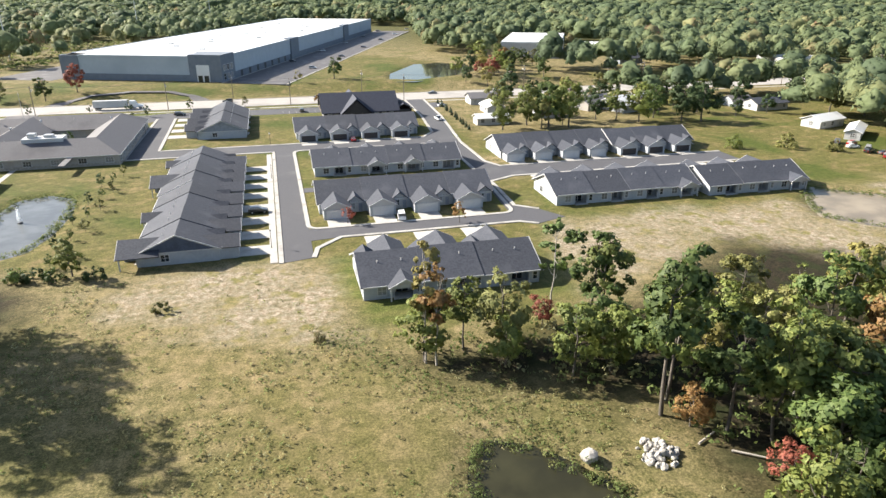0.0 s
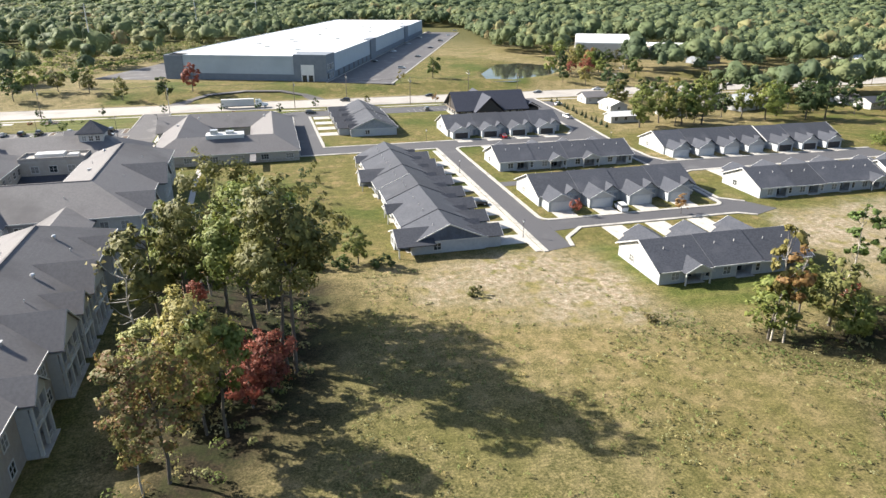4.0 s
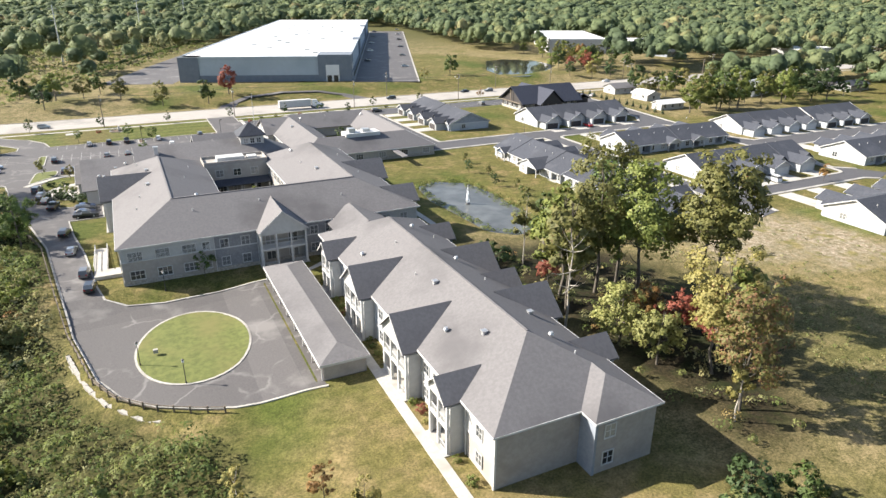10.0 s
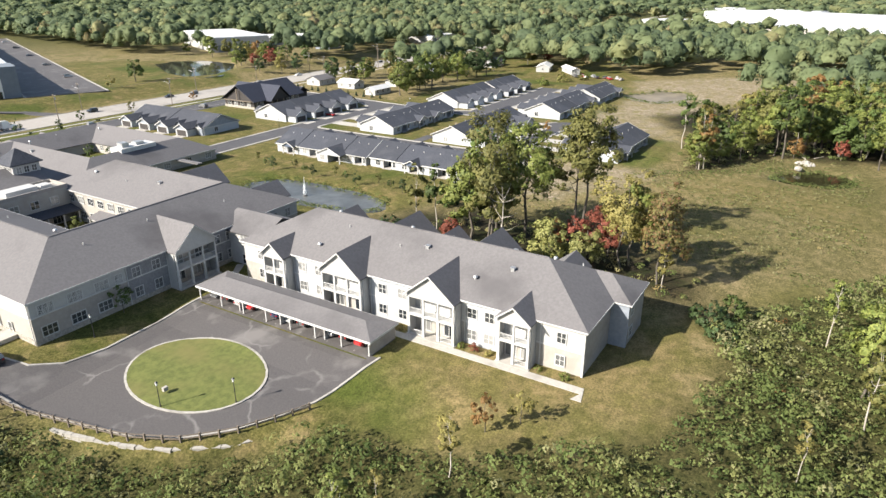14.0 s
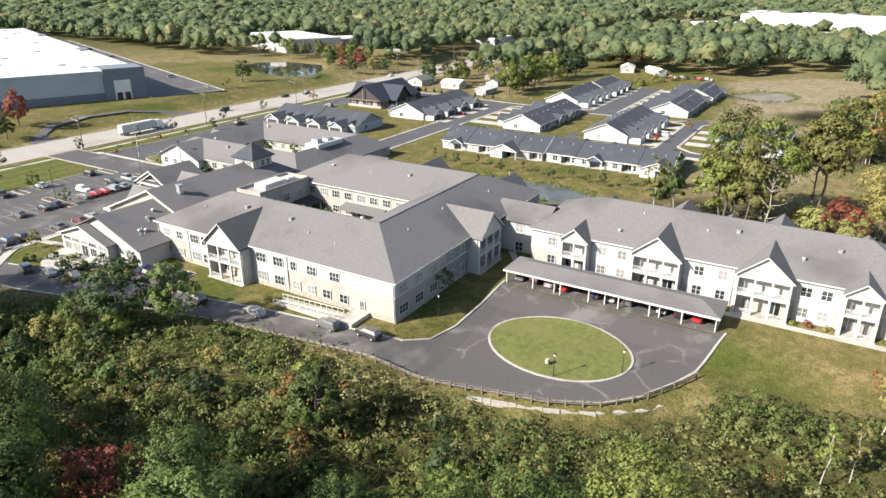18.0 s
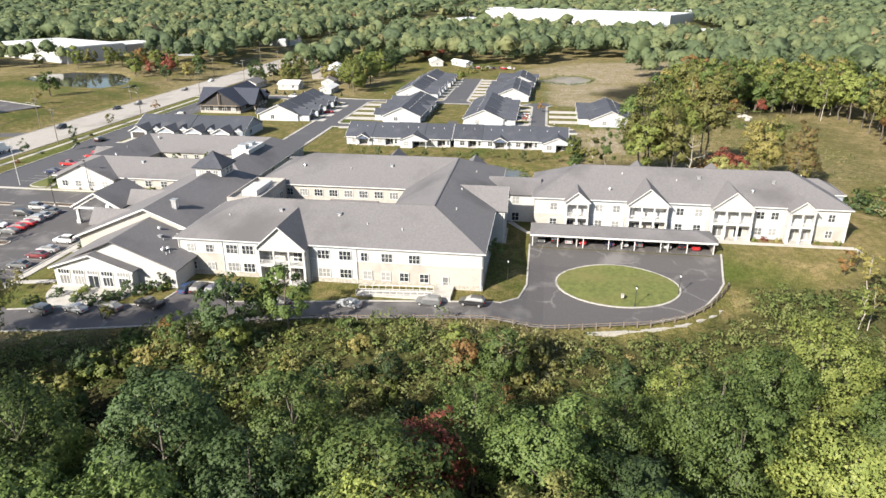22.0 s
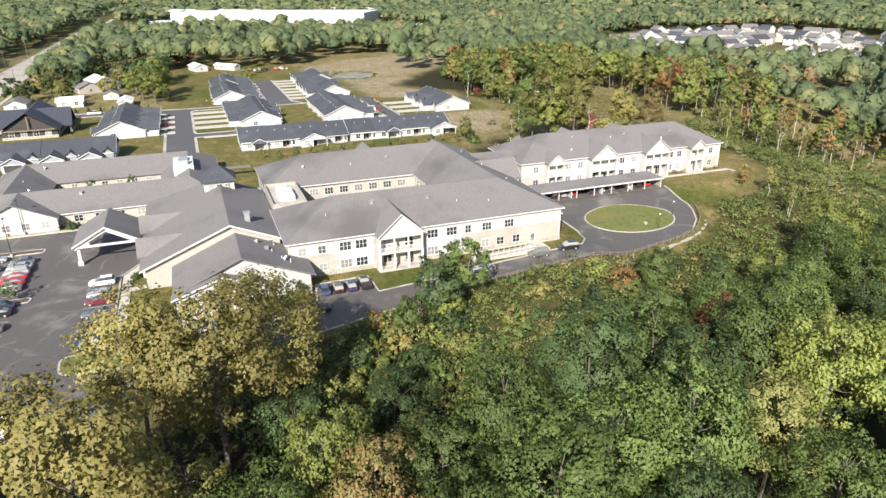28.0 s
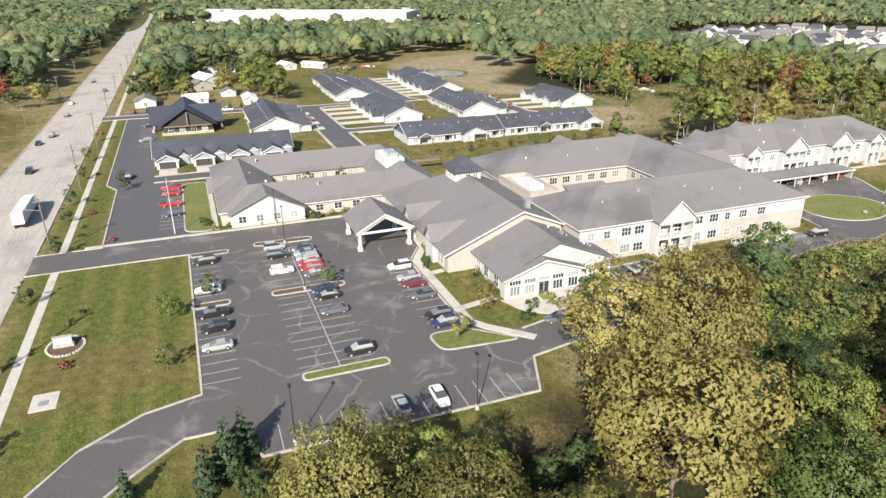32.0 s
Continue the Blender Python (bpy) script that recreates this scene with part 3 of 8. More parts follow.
lush = mixer(n, l, ramp(n, l, wv.outputs["Fac"], 0.3, 1.7), lush, (0.15, 0.135, 0.05))
col = mixer(n, l, attr("lush"), col, lush)
green_shaded_field = mixer(n, l, ramp(n, l, tufts, 0.3, 0.72), (0.046, 0.052, 0.014), (0.108, 0.104, 0.036))
col = mixer(n, l, attr("green_shaded_field"), col, green_shaded_field)
col = mixer(n, l, attr("dry"), col, mixer(n, l, ramp(n, l, mid, 0.35, 0.65), (0.14, 0.122, 0.044), (0.20, 0.155, 0.074)))
col = mixer(n, l, attr("bare"), col, soil)
col = mixer(n, l, attr("litter_shade"), col, shaded_litter)
col = mixer(n, l, attr("far_wood"), col, (0.085, 0.082, 0.03))
fleck = noise_tex(n, l, 3.2, 9, 0.8)
clump_ = noise_tex(n, l, 0.6, 6, 0.7)
col = mixer(n, l, 1.0, col, mixer(n, l, ramp(n, l, fleck, 0.28, 0.72), (0.40, 0.43, 0.40), (1.5, 1.47, 1.47)), "MULTIPLY")
col = mixer(n, l, 1.0, col, mixer(n, l, ramp(n, l, clump_, 0.3, 0.7), (0.66, 0.71, 0.63), (1.28, 1.24, 1.28)), "MULTIPLY")
l.new(col, p.inputs["Base Color"])
p.inputs["Roughness"].default_value = 0.95
p.inputs["Specular IOR Level"].default_value = 0.15
bp = n.new("ShaderNodeBump")
bp.inputs["Strength"].default_value, bp.inputs["Distance"].default_value = 0.7, 0.18
l.new(tufts, bp.inputs["Height"])
l.new(bp.outputs[0], p.inputs["Normal"])
ground_mesh.materials.append(m)
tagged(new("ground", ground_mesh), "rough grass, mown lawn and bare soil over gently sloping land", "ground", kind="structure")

for pond_name, poly, wz, wm, text in (("pond_1", POND_W, -0.62, "pond", "pale reflecting retention pond with a fountain"), ("pond_2", POND_S, -0.62, "brown_pond", "murky brown pond in the rough grass"),
                                      ("pond_3", POND_E, -0.62, "mud_pond", "shallow muddy pond beside bare soil"), ("pond_4", POND_N, 2.35, "dark_pond", "dark pond in the meadow by the road")):
    cx, cy = sum(q[0] for q in poly) / len(poly), sum(q[1] for q in poly) / len(poly)
    big = [(cx + (x - cx) * 1.25, cy + (y - cy) * 1.25) for x, y in poly]
    structure(pond_name, Geo().face(*[(x, y, wz) for x, y in big]), wm, text, "water")

# ---- roads and paving ----
structure("main_road", Geo().box(-1400, 1800, 312.5, 332.5, -0.4, 0.06), "road", "wide pale concrete road running straight past the estate", "road")
g = Geo()
for k in range(-60, 120):
    g.box(k * 12.0, k * 12.0 + 3.0, 316.6, 316.75, 0.03, 0.066)
    g.box(k * 12.0, k * 12.0 + 3.0, 328.2, 328.35, 0.03, 0.066)
for yy in (321.2, 323.8):
    g.box(-900, 1400, yy, yy + 0.15, 0.03, 0.066)
structure("road_marking", g, "paint", "faded white lane lines on the concrete road", "road marking")
structure("pavement_1", Geo().box(-420, 420, 306.4, 307.9, -0.3, 0.028), "concrete", "narrow concrete footpath beside the road", "pavement")

ENTRY = [(-178.5, 237), (-170, 233.5), (-161.5, 231), (-157.5, 239.6), (-128, 239.6), (-121, 235.6), (-96, 235.6), (-96, 312.5), (-107, 312.5), (-107, 282), (-162, 281.5), (-164, 289), (-169.2, 296.2), (-176, 301), (-186, 312.5), (-198, 312.5), (-186, 299), (-177.5, 291), (-171.5, 284), (-171.5, 279), (-178.5, 275)]
structure("car_park", Geo().prism(ENTRY, -0.4, 0.05), "asphalt", "weathered asphalt car park with faded bays", "car park")
DRIVE = [(-117.4, 101.5), (-117.4, 102.9), (-111.2, 102.9), (-111.2, 141.3), (-136, 141.3), (-142, 142.6), (-145.6, 145.6), (-146.8, 151), (-149.2, 170), (-151.8, 184), (-153, 194), (-145.5, 194.3), (-145.8, 204.5), (-155.5, 206), (-159, 220), (-161.5, 231), (-170, 233.5), (-167, 217), (-161, 194), (-156.6, 177), (-153.0, 152), (-150.6, 136), (-148.7, 128), (-146.9, 120.2), (-143.9, 113.8), (-139.4, 109), (-134, 105.6), (-129.6, 103.6)]
structure("driveway_loop", Geo().drape(DRIVE, height, 0.05), "asphalt", "grey asphalt drive with a turning loop", "road")
structure("visitor_parking", Geo().prism([(-96, 281.5), (-50, 281.5), (-44, 290), (75, 290), (75, 302.5), (-44, 302.5), (-50, 299.5), (-96, 299.5)], -0.4, 0.038), "asphalt_new", "dark asphalt lane with parking bays by the clubhouse", "car park")
VROAD = [
    ("road_1", [(-1.2, 126.5), (5.4, 128), (5.4, 222), (-1.2, 222)]),
    ("road_2", [(5.4, 137.6), (12, 138.4), (54, 138.4), (58, 136), (66, 139), (62, 146), (57, 150), (57, 172), (66, 176), (143, 176), (143, 187.5), (66, 187.5), (63, 194), (63, 222), (57, 222), (56, 178), (54, 144.6), (12, 144.6), (5.4, 145)]),
    ("road_3", [(-47, 222), (63, 222), (63, 231), (66, 250), (68, 270), (70, 312.5), (61, 312.5), (60, 272), (57, 240), (52, 232.5), (-38, 232.5), (-39, 290), (-46, 290), (-47, 236)]),
]
for i, (rn, poly) in enumerate(VROAD):
    structure(rn, Geo().prism(poly, -0.4, 0.050 + 0.005 * i), "asphalt_new", "smooth dark asphalt estate road between pale kerbs", "road")
structure("road_4", Geo().prism([(5.4, 174.0), (16, 174.2), (16, 178), (5.4, 178)], -0.4, 0.046), "asphalt_new", "short dark asphalt lane", "road")


structure("warehouse_entry", Geo().ribbon([(-96, 333), (-92, 345), (-84, 352), (-66, 356), (-48, 354), (-36, 346), (-32, 333)], 7.0, -0.3, 0.05, lie=height), "asphalt", "curved entry drive across the road", "road")


structure("pavement_2", Geo().ribbon([(-76.9, 226), (-76.9, 194), (-76.2, 166), (-75.6, 152)], 1.5, -0.2, 0.04), "concrete", "narrow concrete path beside the pond lawn", "pavement")


structure("pavement_6", Geo().box(-3.4, -1.9, 127, 219, -0.2, 0.1), "concrete", "pale concrete footpath crossing the villa driveways", "pavement")


def kerb(line, closed=False, width=0.35, name="kerb"):
    structure(name, Geo().ribbon(line, width, -0.2, 0.17, closed, lie=height), "kerb", "pale concrete kerb along the asphalt", "kerb")


def rounded(poly, r=2.0, n=4):
    """A closed polygon with rounded corners."""
    out = []
    k = len(poly)
    for i in range(k):
        p0, p1, p2 = Vector(poly[i - 1]), Vector(poly[i]), Vector(poly[(i + 1) % k])
        a, b = p0 - p1, p2 - p1
        rr = min(r, a.length * 0.45, b.length * 0.45)
        s, e = p1 + a.normalized() * rr, p1 + b.normalized() * rr
        for j in range(n + 1):
            t = j / n
            q = s * (1 - t) ** 2 + p1 * 2 * t * (1 - t) + e * t * t
            out.append((q.x, q.y))
    return out


def island(poly, label, r=1.6, mat="lawn", name="traffic_island"):
    line = rounded(poly, r)
    t = thing(name, None, label, "traffic island")
    part("kerb", Geo().ribbon(line, 0.32, -0.2, 0.18, True), "kerb", t)
    part("planting_bed" if mat == "mulch" else "grass_bed", Geo().prism(line, -0.2, 0.15), mat, t)
    return t


ELL = arc(-132.9, 124.0, 8.7, 0, 350, 35, 11.7)
loop_island = thing("turning_island", None, "oval mown grass island inside the turning loop", "traffic island")
part("kerb", Geo().ribbon(ELL, 0.35, -0.2, 0.17, True, lie=height), "kerb", loop_island)
part("grass_bed", Geo().drape(ELL, height, 0.16), "lawn", loop_island)
kerb([(-117.2, 141.3), (-136, 141.3), (-142, 142.6), (-145.6, 145.6), (-146.8, 151), (-149.2, 170), (-151.8, 184), (-153, 194), (-145.5, 194.3), (-145.8, 204.5), (-155.5, 206), (-159, 220), (-161.5, 231)])
kerb([(-117.2, 101.5), (-129.6, 103.6), (-134, 105.6), (-139.4, 109), (-143.9, 113.8), (-146.9, 120.2), (-148.7, 128), (-150.6, 136), (-153.0, 152), (-156.6, 177), (-161, 194), (-167, 217), (-170, 233.5), (-178.5, 237), (-178.5, 275), (-171.5, 279), (-171.5, 284), (-177.5, 291), (-186, 299), (-198, 312.5)])
kerb([(-186, 312.5), (-176, 301), (-169.2, 296.2), (-164, 289), (-162, 281.5), (-107, 282), (-107, 312.5)])
kerb([(-96, 312.5), (-96, 299.5), (-50, 299.5), (-44, 302.5), (60, 302.5)])
kerb([(-121, 235.6), (-128, 239.6), (-157.5, 239.6)])
kerb([(-1.2, 126.5), (-1.2, 222), (-47, 222)], width=1.0)
kerb([(5.4, 128), (6.5, 133), (12, 138.4), (54, 138.4), (58, 136)], width=1.0)
kerb(rounded([(5.4, 145), (55, 145), (57, 176), (57, 222), (5.4, 222)], 3), True, 1.0)
kerb([(62, 146), (57, 150), (58, 172), (66, 176), (143, 176)], width=1.0)
kerb([(143, 187.5), (66, 187.5), (63, 194), (63, 222), (66, 250), (68, 270), (70, 312.5)], width=1.0)
kerb([(61, 312.5), (60, 272), (57, 240), (52, 232.5), (-38, 232.5), (-39, 290)], width=1.0)
kerb([(-47, 222), (-47, 236), (-46, 290)], width=1.0)
kerb([(-420, 312.3), (-198, 312.3)])
kerb([(-96, 312.3), (61, 312.3)])
kerb([(70, 312.3), (700, 312.3)])
kerb([(-420, 332.7), (700, 332.7)])

# islands of the car park
island([(-105.5, 268.5), (-107.5, 268.5), (-107.8, 256), (-105.8, 256)], "kerbed planting bed at the head of the parking bays", 0.9, "mulch")
island([(-132, 268), (-134, 268), (-134, 254.5), (-132, 254.5)], "kerbed planting bed between parking bays", 0.9, "mulch")
island([(-162, 267.5), (-164, 267.5), (-164, 254.5), (-162, 254.5)], "kerbed planting bed at the end of the bays", 0.9, "lawn")
island([(-132.4, 282), (-134.2, 282), (-134.2, 275.5), (-132.4, 275.5)], "kerbed mulch bed between parking bays", 0.8, "mulch")
island([(-107.2, 281.8), (-109, 281.8), (-109, 274), (-107.2, 274)], "kerbed mulch bed at the car park corner", 0.8, "mulch")
island([(-157.8, 246.5), (-163.5, 246), (-164.5, 232.5), (-158, 240)], "kerbed grass corner beside the parking bays", 2.0, "lawn")
island([(-92.5, 282.4), (-50.5, 282.4), (-50.5, 276), (-93.5, 276)], "strip of lawn between the drive and the parking", 2.2, "lawn", "lawn_strip")
structure("pavement_2", Geo().ribbon([(-165, 230.5), (-158.8, 236.5), (-156, 238.3), (-128, 238.3), (-121.5, 234.5), (-108, 233.8)], 1.7, -0.2, 0.16), "concrete", "pale concrete footpath beside the car park", "pavement")
structure("pavement_3", Geo().ribbon([(-149.5, 230.5), (-151, 237.6)], 1.4, -0.2, 0.13).ribbon([(-134.5, 234.8), (-135, 237.6)], 1.4, -0.2, 0.13), "concrete", "short concrete paths to the doors", "pavement")
structure("pavement_4", Geo().ribbon([(-112.3, 72.3), (-109.8, 72.3), (-109.8, 142), (-103, 146.5)], 1.5, -0.2, 0.07), "concrete", "long pale concrete footpath beside the apartment wing", "pavement")
structure("pavement_5", Geo().ribbon([(-94.8, 303), (-94.8, 236)], 1.3, -0.2, 0.10).ribbon([(-93, 275.4), (-50, 275.4)], 1.0, -0.2, 0.1), "concrete", "concrete footpath along the low building", "pavement")

# parking bay lines
bays = thing("bay_markings", None, "worn white parking bay lines on the asphalt", "road marking", kind="structure")
line5 = Geo().box(-0.06, 0.06, 0, 5.4, 0, 0.012).mesh("bay_line", "paint")
for k in range(19):
    x = -110.0 - 2.75 * k
    part("bay_line", line5, None, bays, m=pose(x, 276.0, 0.047))
for k in range(20):
    x = -108.0 - 2.75 * k
    if abs(x + 133) > 1.6:
        part("bay_line", line5, None, bays, m=pose(x, 262.2, 0.047))
        part("bay_line", line5, None, bays, m=pose(x, 256.4, 0.047))
for k in range(10):
    part("bay_line", line5, None, bays, m=pose(-129.5 - 2.75 * k, 239.9, 0.047))
for k in range(13):
    part("bay_line", line5, None, bays, m=pose(-178.2, 239.5 + 2.75 * k, 0.047, 0, 0, -90))
for k in range(13):
    part("bay_line", line5, None, bays, m=pose(-88.0 + 2.75 * k, 282.6, 0.035))
    part("bay_line", line5, None, bays, m=pose(4.0 + 2.75 * k, 291, 0.035))
for k in range(14):
    part("bay_line", line5, None, bays, m=pose(-112.2, 103.5 + 2.75 * k, 0.02, 0, 0, 90))
part("bay_line", Geo().box(-162, -108, 261.7, 261.85, 0.03, 0.06), "paint", bays)

# ---- two-storey care home ----
EAVE, PITCH = 7.6, 0.455


def roof_vent(parent, x, y, z, kind=0):
    g = Geo()
    if kind == 0:
        g.tube((0, 0, -0.3), (0, 0, 0.45), 0.09, 0.09, 6)
    elif kind == 1:
        g.box(-0.3, 0.3, -0.3, 0.3, -0.4, 0.35).slab([(-0.4, -0.4, 0.5), (0.4, -0.4, 0.5), (0.4, 0.4, 0.5), (-0.4, 0.4, 0.5)], 0.12)
    else:
        g.tube((0, 0, -0.4), (0, 0, 0.35), 0.22, 0.22, 8).tube((0, 0, 0.35), (0, 0, 0.62), 0.40, 0.26, 10)
    return part("roof_vent", g, "metal" if kind else "trim", parent, "galvanised roof vent" if kind else "white vent pipe", m=pose(x, y, z))


def railing_geo(x0, x1, y, z, h=1.0):
    g = Geo().box(x0, x1, y - 0.05, y + 0.05, z + h - 0.08, z + h).box(x0, x1, y - 0.04, y + 0.04, z + 0.08, z + 0.15)
    k = max(2, int((x1 - x0) / 0.2))
    for i in range(k + 1):
        x = x0 + (x1 - x0) * i / k
        g.box(x - 0.025, x + 0.025, y - 0.025, y + 0.025, z + 0.1, z + h - 0.05)
    return g


def balcony_bay(parent, x, y, side, w, zr, d=1.6, ze=EAVE, p=PITCH, wall=0.6):
    """A projecting white gable over two storeys of balconies."""
    bay = part("balcony_bay", Geo().face((-w, -d, 6.95), (w, -d, 6.95), (w, -d, ze), (0, -d, zr), (-w, -d, ze)).box(-w, w, -d + 0.02, wall, 6.72, 6.94), "white_siding", parent, "white gabled balcony bay", m=on_wall(x, y, 0, side))
    s, yb, o = (zr - ze) / w, (zr - ze) / p, 0.35
    g = Geo()
    for k in (-1, 1):
        pts = [(k * (w + o), -d - 0.5, ze - o * s + 0.12), (0, -d - 0.5, zr + 0.12), (0, yb, zr + 0.12), (k * (w + o), 0.0, ze - o * s + 0.12)]
        g.slab(pts if k > 0 else pts[::-1], 0.2)
    part("bay_roof", g, "shingle", bay)
    g = Geo()
    for k in (-1, 1):
        pts = [(k * (w + o), -d - 0.56, ze - o * s + 0.05), (k * (w + o), -d - 0.505, ze - o * s + 0.05), (0, -d - 0.505, zr + 0.05), (0, -d - 0.56, zr + 0.05)]
        g.slab(pts if k < 0 else pts[::-1], 0.24)
    part("bargeboard", g, "trim", bay)
    part("balcony_floor", Geo().box(-w, w, -d, wall, 3.55, 3.85), "trim", bay)
    part("patio_slab", Geo().box(-w - 0.2, w + 0.2, -d - 0.4, wall, -0.2, 0.12), "concrete", bay)
    n = 4 if w > 3.4 else 3
    for i in range(n):
        cx = -w + 0.22 + (2 * w - 0.44) * i / (n - 1)
        part("column", Geo().box(cx - 0.2, cx + 0.2, -d + 0.02, -d + 0.42, 0.1, 3.55).box(cx - 0.15, cx + 0.15, -d + 0.05, -d + 0.35, 3.85, 6.72), "trim", bay)
        if i:
            px = cx - (2 * w - 0.44) / (n - 1)
            part("railing", railing_geo(px + 0.16, cx - 0.16, -d + 0.2, 3.85), "trim", bay)
            if i != n // 2:
                part("railing", railing_geo(px + 0.2, cx - 0.2, -d + 0.2, 0.12, 0.9), "trim", bay)
    for k in (-1, 1):
        part("side_wall", Geo().box(k * w - 0.09, k * w + 0.09, -d + 0.5, wall, 0.1, 6.9), "white_siding", bay)
    return bay


def bay_doors(parent, x, y, side, w, offs=0.62):
    """Glazed doors and windows behind a balcony bay, on both floors."""
    ang = radians(FACE[side])
    for z in (0.2, 3.95):
        for k in (-0.5, 0.5):
            dx, dy = k * w, offs - 0.03
            window(parent, x + dx * math.cos(ang) - dy * math.sin(ang), y + dx * math.sin(ang) + dy * math.cos(ang), z, side, 1.7, 2.2, 2, 1, "balcony_door")


def downspout(parent, x, y, side, z1=7.2):
    return part("downspout", Geo().box(-0.06, 0.06, -0.14, -0.02, 0.1, z1), "trim", parent, m=on_wall(x, y, 0, side))


xW, rW, xWi, xE, rE, xEi = -142.6, -131.4, -120.2, -82.4, -93.6, -104.8
yS, yr, yI, yN, yN2 = 148.8, 160.0, 171.2, 209.2, 208.4
ZR = EAVE + 11.2 * PITCH
care = thing("care_home", None, "two-storey care home with grey shingle roofs round a courtyard", "care home")
part("wall", Geo().prism([(-142, 149.4), (-83, 149.4), (-83, 207.8), (-104.2, 207.8), (-104.2, 171.8 - 1.2), (-120.8, 170.6), (-120.8, 208.6), (-142, 208.6)], -0.5, 7.4), "cream_siding", care, "cream lap-sided wall")
part("roof", roof_geo([
    [(xW, yS, EAVE), (xE, yS, EAVE), (rE, yr, ZR), (rW, yr, ZR)],
    [(xW, yN, EAVE), (xW, yS, EAVE), (rW, yr, ZR), (rW, yN - 11.2, ZR)],
    [(xWi, yN, EAVE), (xW, yN, EAVE), (rW, yN - 11.2, ZR)],
    [(xWi, yI, EAVE), (xWi, yN, EAVE), (rW, yN - 11.2, ZR), (rW, yr, ZR)],
    [(xEi, yI, EAVE), (xWi, yI, EAVE), (rW, yr, ZR), (rE, yr, ZR)],
    [(xEi, yN2, EAVE), (xEi, yI, EAVE), (rE, yr, ZR), (rE, yN2 - 11.2, ZR)],
    [(xE, yN2, EAVE), (xEi, yN2, EAVE), (rE, yN2 - 11.2, ZR)],
    [(xE, yS, EAVE), (xE, yN2, EAVE), (rE, yN2 - 11.2, ZR), (rE, yr, ZR)]]), "shingle", care, "weathered grey shingle hip roof")
part("ridge_cap", Geo().box(rW, rE, yr - 0.16, yr + 0.16, ZR - 0.1, ZR + 0.05).box(rW - 0.16, rW + 0.16, yr + 0.2, yN - 11.2, ZR - 0.1, ZR + 0.05).box(rE - 0.16, rE + 0.16, yr + 0.2, yN2 - 11.2, ZR - 0.1, ZR + 0.05), "shingle", care)
gut = [(xW, yS), (xE, yS), (xE, yN2), (xEi, yN2), (xEi, yI), (xWi, yI), (xWi, yN), (xW, yN)]
part("gutter", Geo().ribbon(gut, 0.18, EAVE - 0.24, EAVE + 0.0, True), "trim", care, "white gutter")
part("upper_cladding", Geo().box(-142.05, -125.6, 149.34, 149.39, 4.75, 7.4), "white_siding", care, "white upper siding")
part("upper_cladding", Geo().box(-107, -83, 149.34, 149.39, 4.75, 7.4), "white_siding", care, "white upper siding")
part("lower_cladding", Geo().box(-142.05, -125.6, 149.35, 149.39, 0, 4.55), "taupe_siding", care, "taupe lower siding")
part("lower_cladding", Geo().box(-101.4, -83, 149.35, 149.39, 0, 4.55), "taupe_siding", care, "taupe lower siding")
part("blue_cladding", Geo().box(-125.4, -117, 149.30, 149.39, 0, 7.4), "grey_shake", care, "blue grey siding bay")
part("blue_cladding", Geo().box(-108, -101.5, 149.30, 149.39, 0, 7.4), "grey_shake", care, "blue grey siding bay")
part("blue_cladding", Geo().box(-142.1, -142.01, 173, 181.8, 0, 7.4), "pale_siding", care, "pale grey siding bay")
part("blue_cladding", Geo().box(-142.1, -142.01, 192, 199.5, 0, 7.4), "pale_siding", care, "pale grey siding bay")
part("band_board", Geo().box(-142.12, -82.9, 149.26, 149.38, 4.55, 4.76), "trim", care)
part("band_board", Geo().box(-142.14, -142.02, 149.3, 208.6, 4.55, 4.76), "trim", care)
part("stone_base", Geo().box(-142.15, -142.02, 149.3, 208.6, 0, 0.9), "stone", care, "stone veneer base course")
part("stone_base", Geo().box(-142.15, -83, 149.24, 149.38, 0, 0.8), "stone", care, "stone veneer base course")
part("upper_cladding", Geo().box(-142.06, -142.01, 149.4, 173, 4.76, 7.4), "white_siding", care, "white upper siding")
part("upper_cladding", Geo().box(-142.06, -142.01, 199.5, 208.6, 4.76, 7.4), "white_siding", care, "white upper siding")
for x in (-139.6, -134.8, -130.1, -127.0):
    for z in (1.1, 4.8):
        window(care, x, 149.36, z, "S", 2.4 if x < -128 else 1.3, 1.6, 3 if x < -128 else 2, 2)
for x in (-123.6, -119.6, -105.8, -102.6, -98.4, -90, -86):
    for z in (1.1, 4.8):
        window(care, x, 149.32, z, "S", 1.5, 1.7, 2, 2)
for x in (-125.5, -117.3, -107.8, -101.4):
    downspout(care, x, 149.3, "S")
for y in (162, 167.2):
    window(care, -142.1, y, 4.8, "W", 2.0, 1.6, 3, 2)
for y in (160.2, 164, 167.5, 171.0):
    window(care, -142.1, y, 1.1, "W", 1.6, 1.6, 2, 2)
window(care, -142.1, 156.2, 0.2, "W", 1.0, 2.2, 1, 2, "side_door")
window(care, -142.1, 171.5, 4.8, "W", 1.2, 1.6, 2, 2)
for y in (175.2, 179.4, 194.4, 197.6):
    for z in (1.1, 4.8):
        window(care, -142.14, y, z, "W", 2.2, 1.7, 3, 2)
for y in (202.2, 206.0):
    for z in (1.1, 4.8):
        window(care, -142.1, y, z, "W", 1.4, 1.5, 2, 2)
for y in (173, 181.9, 191.8, 199.5, 149.6, 208.4):
    downspout(care, -142.1, y, "W")
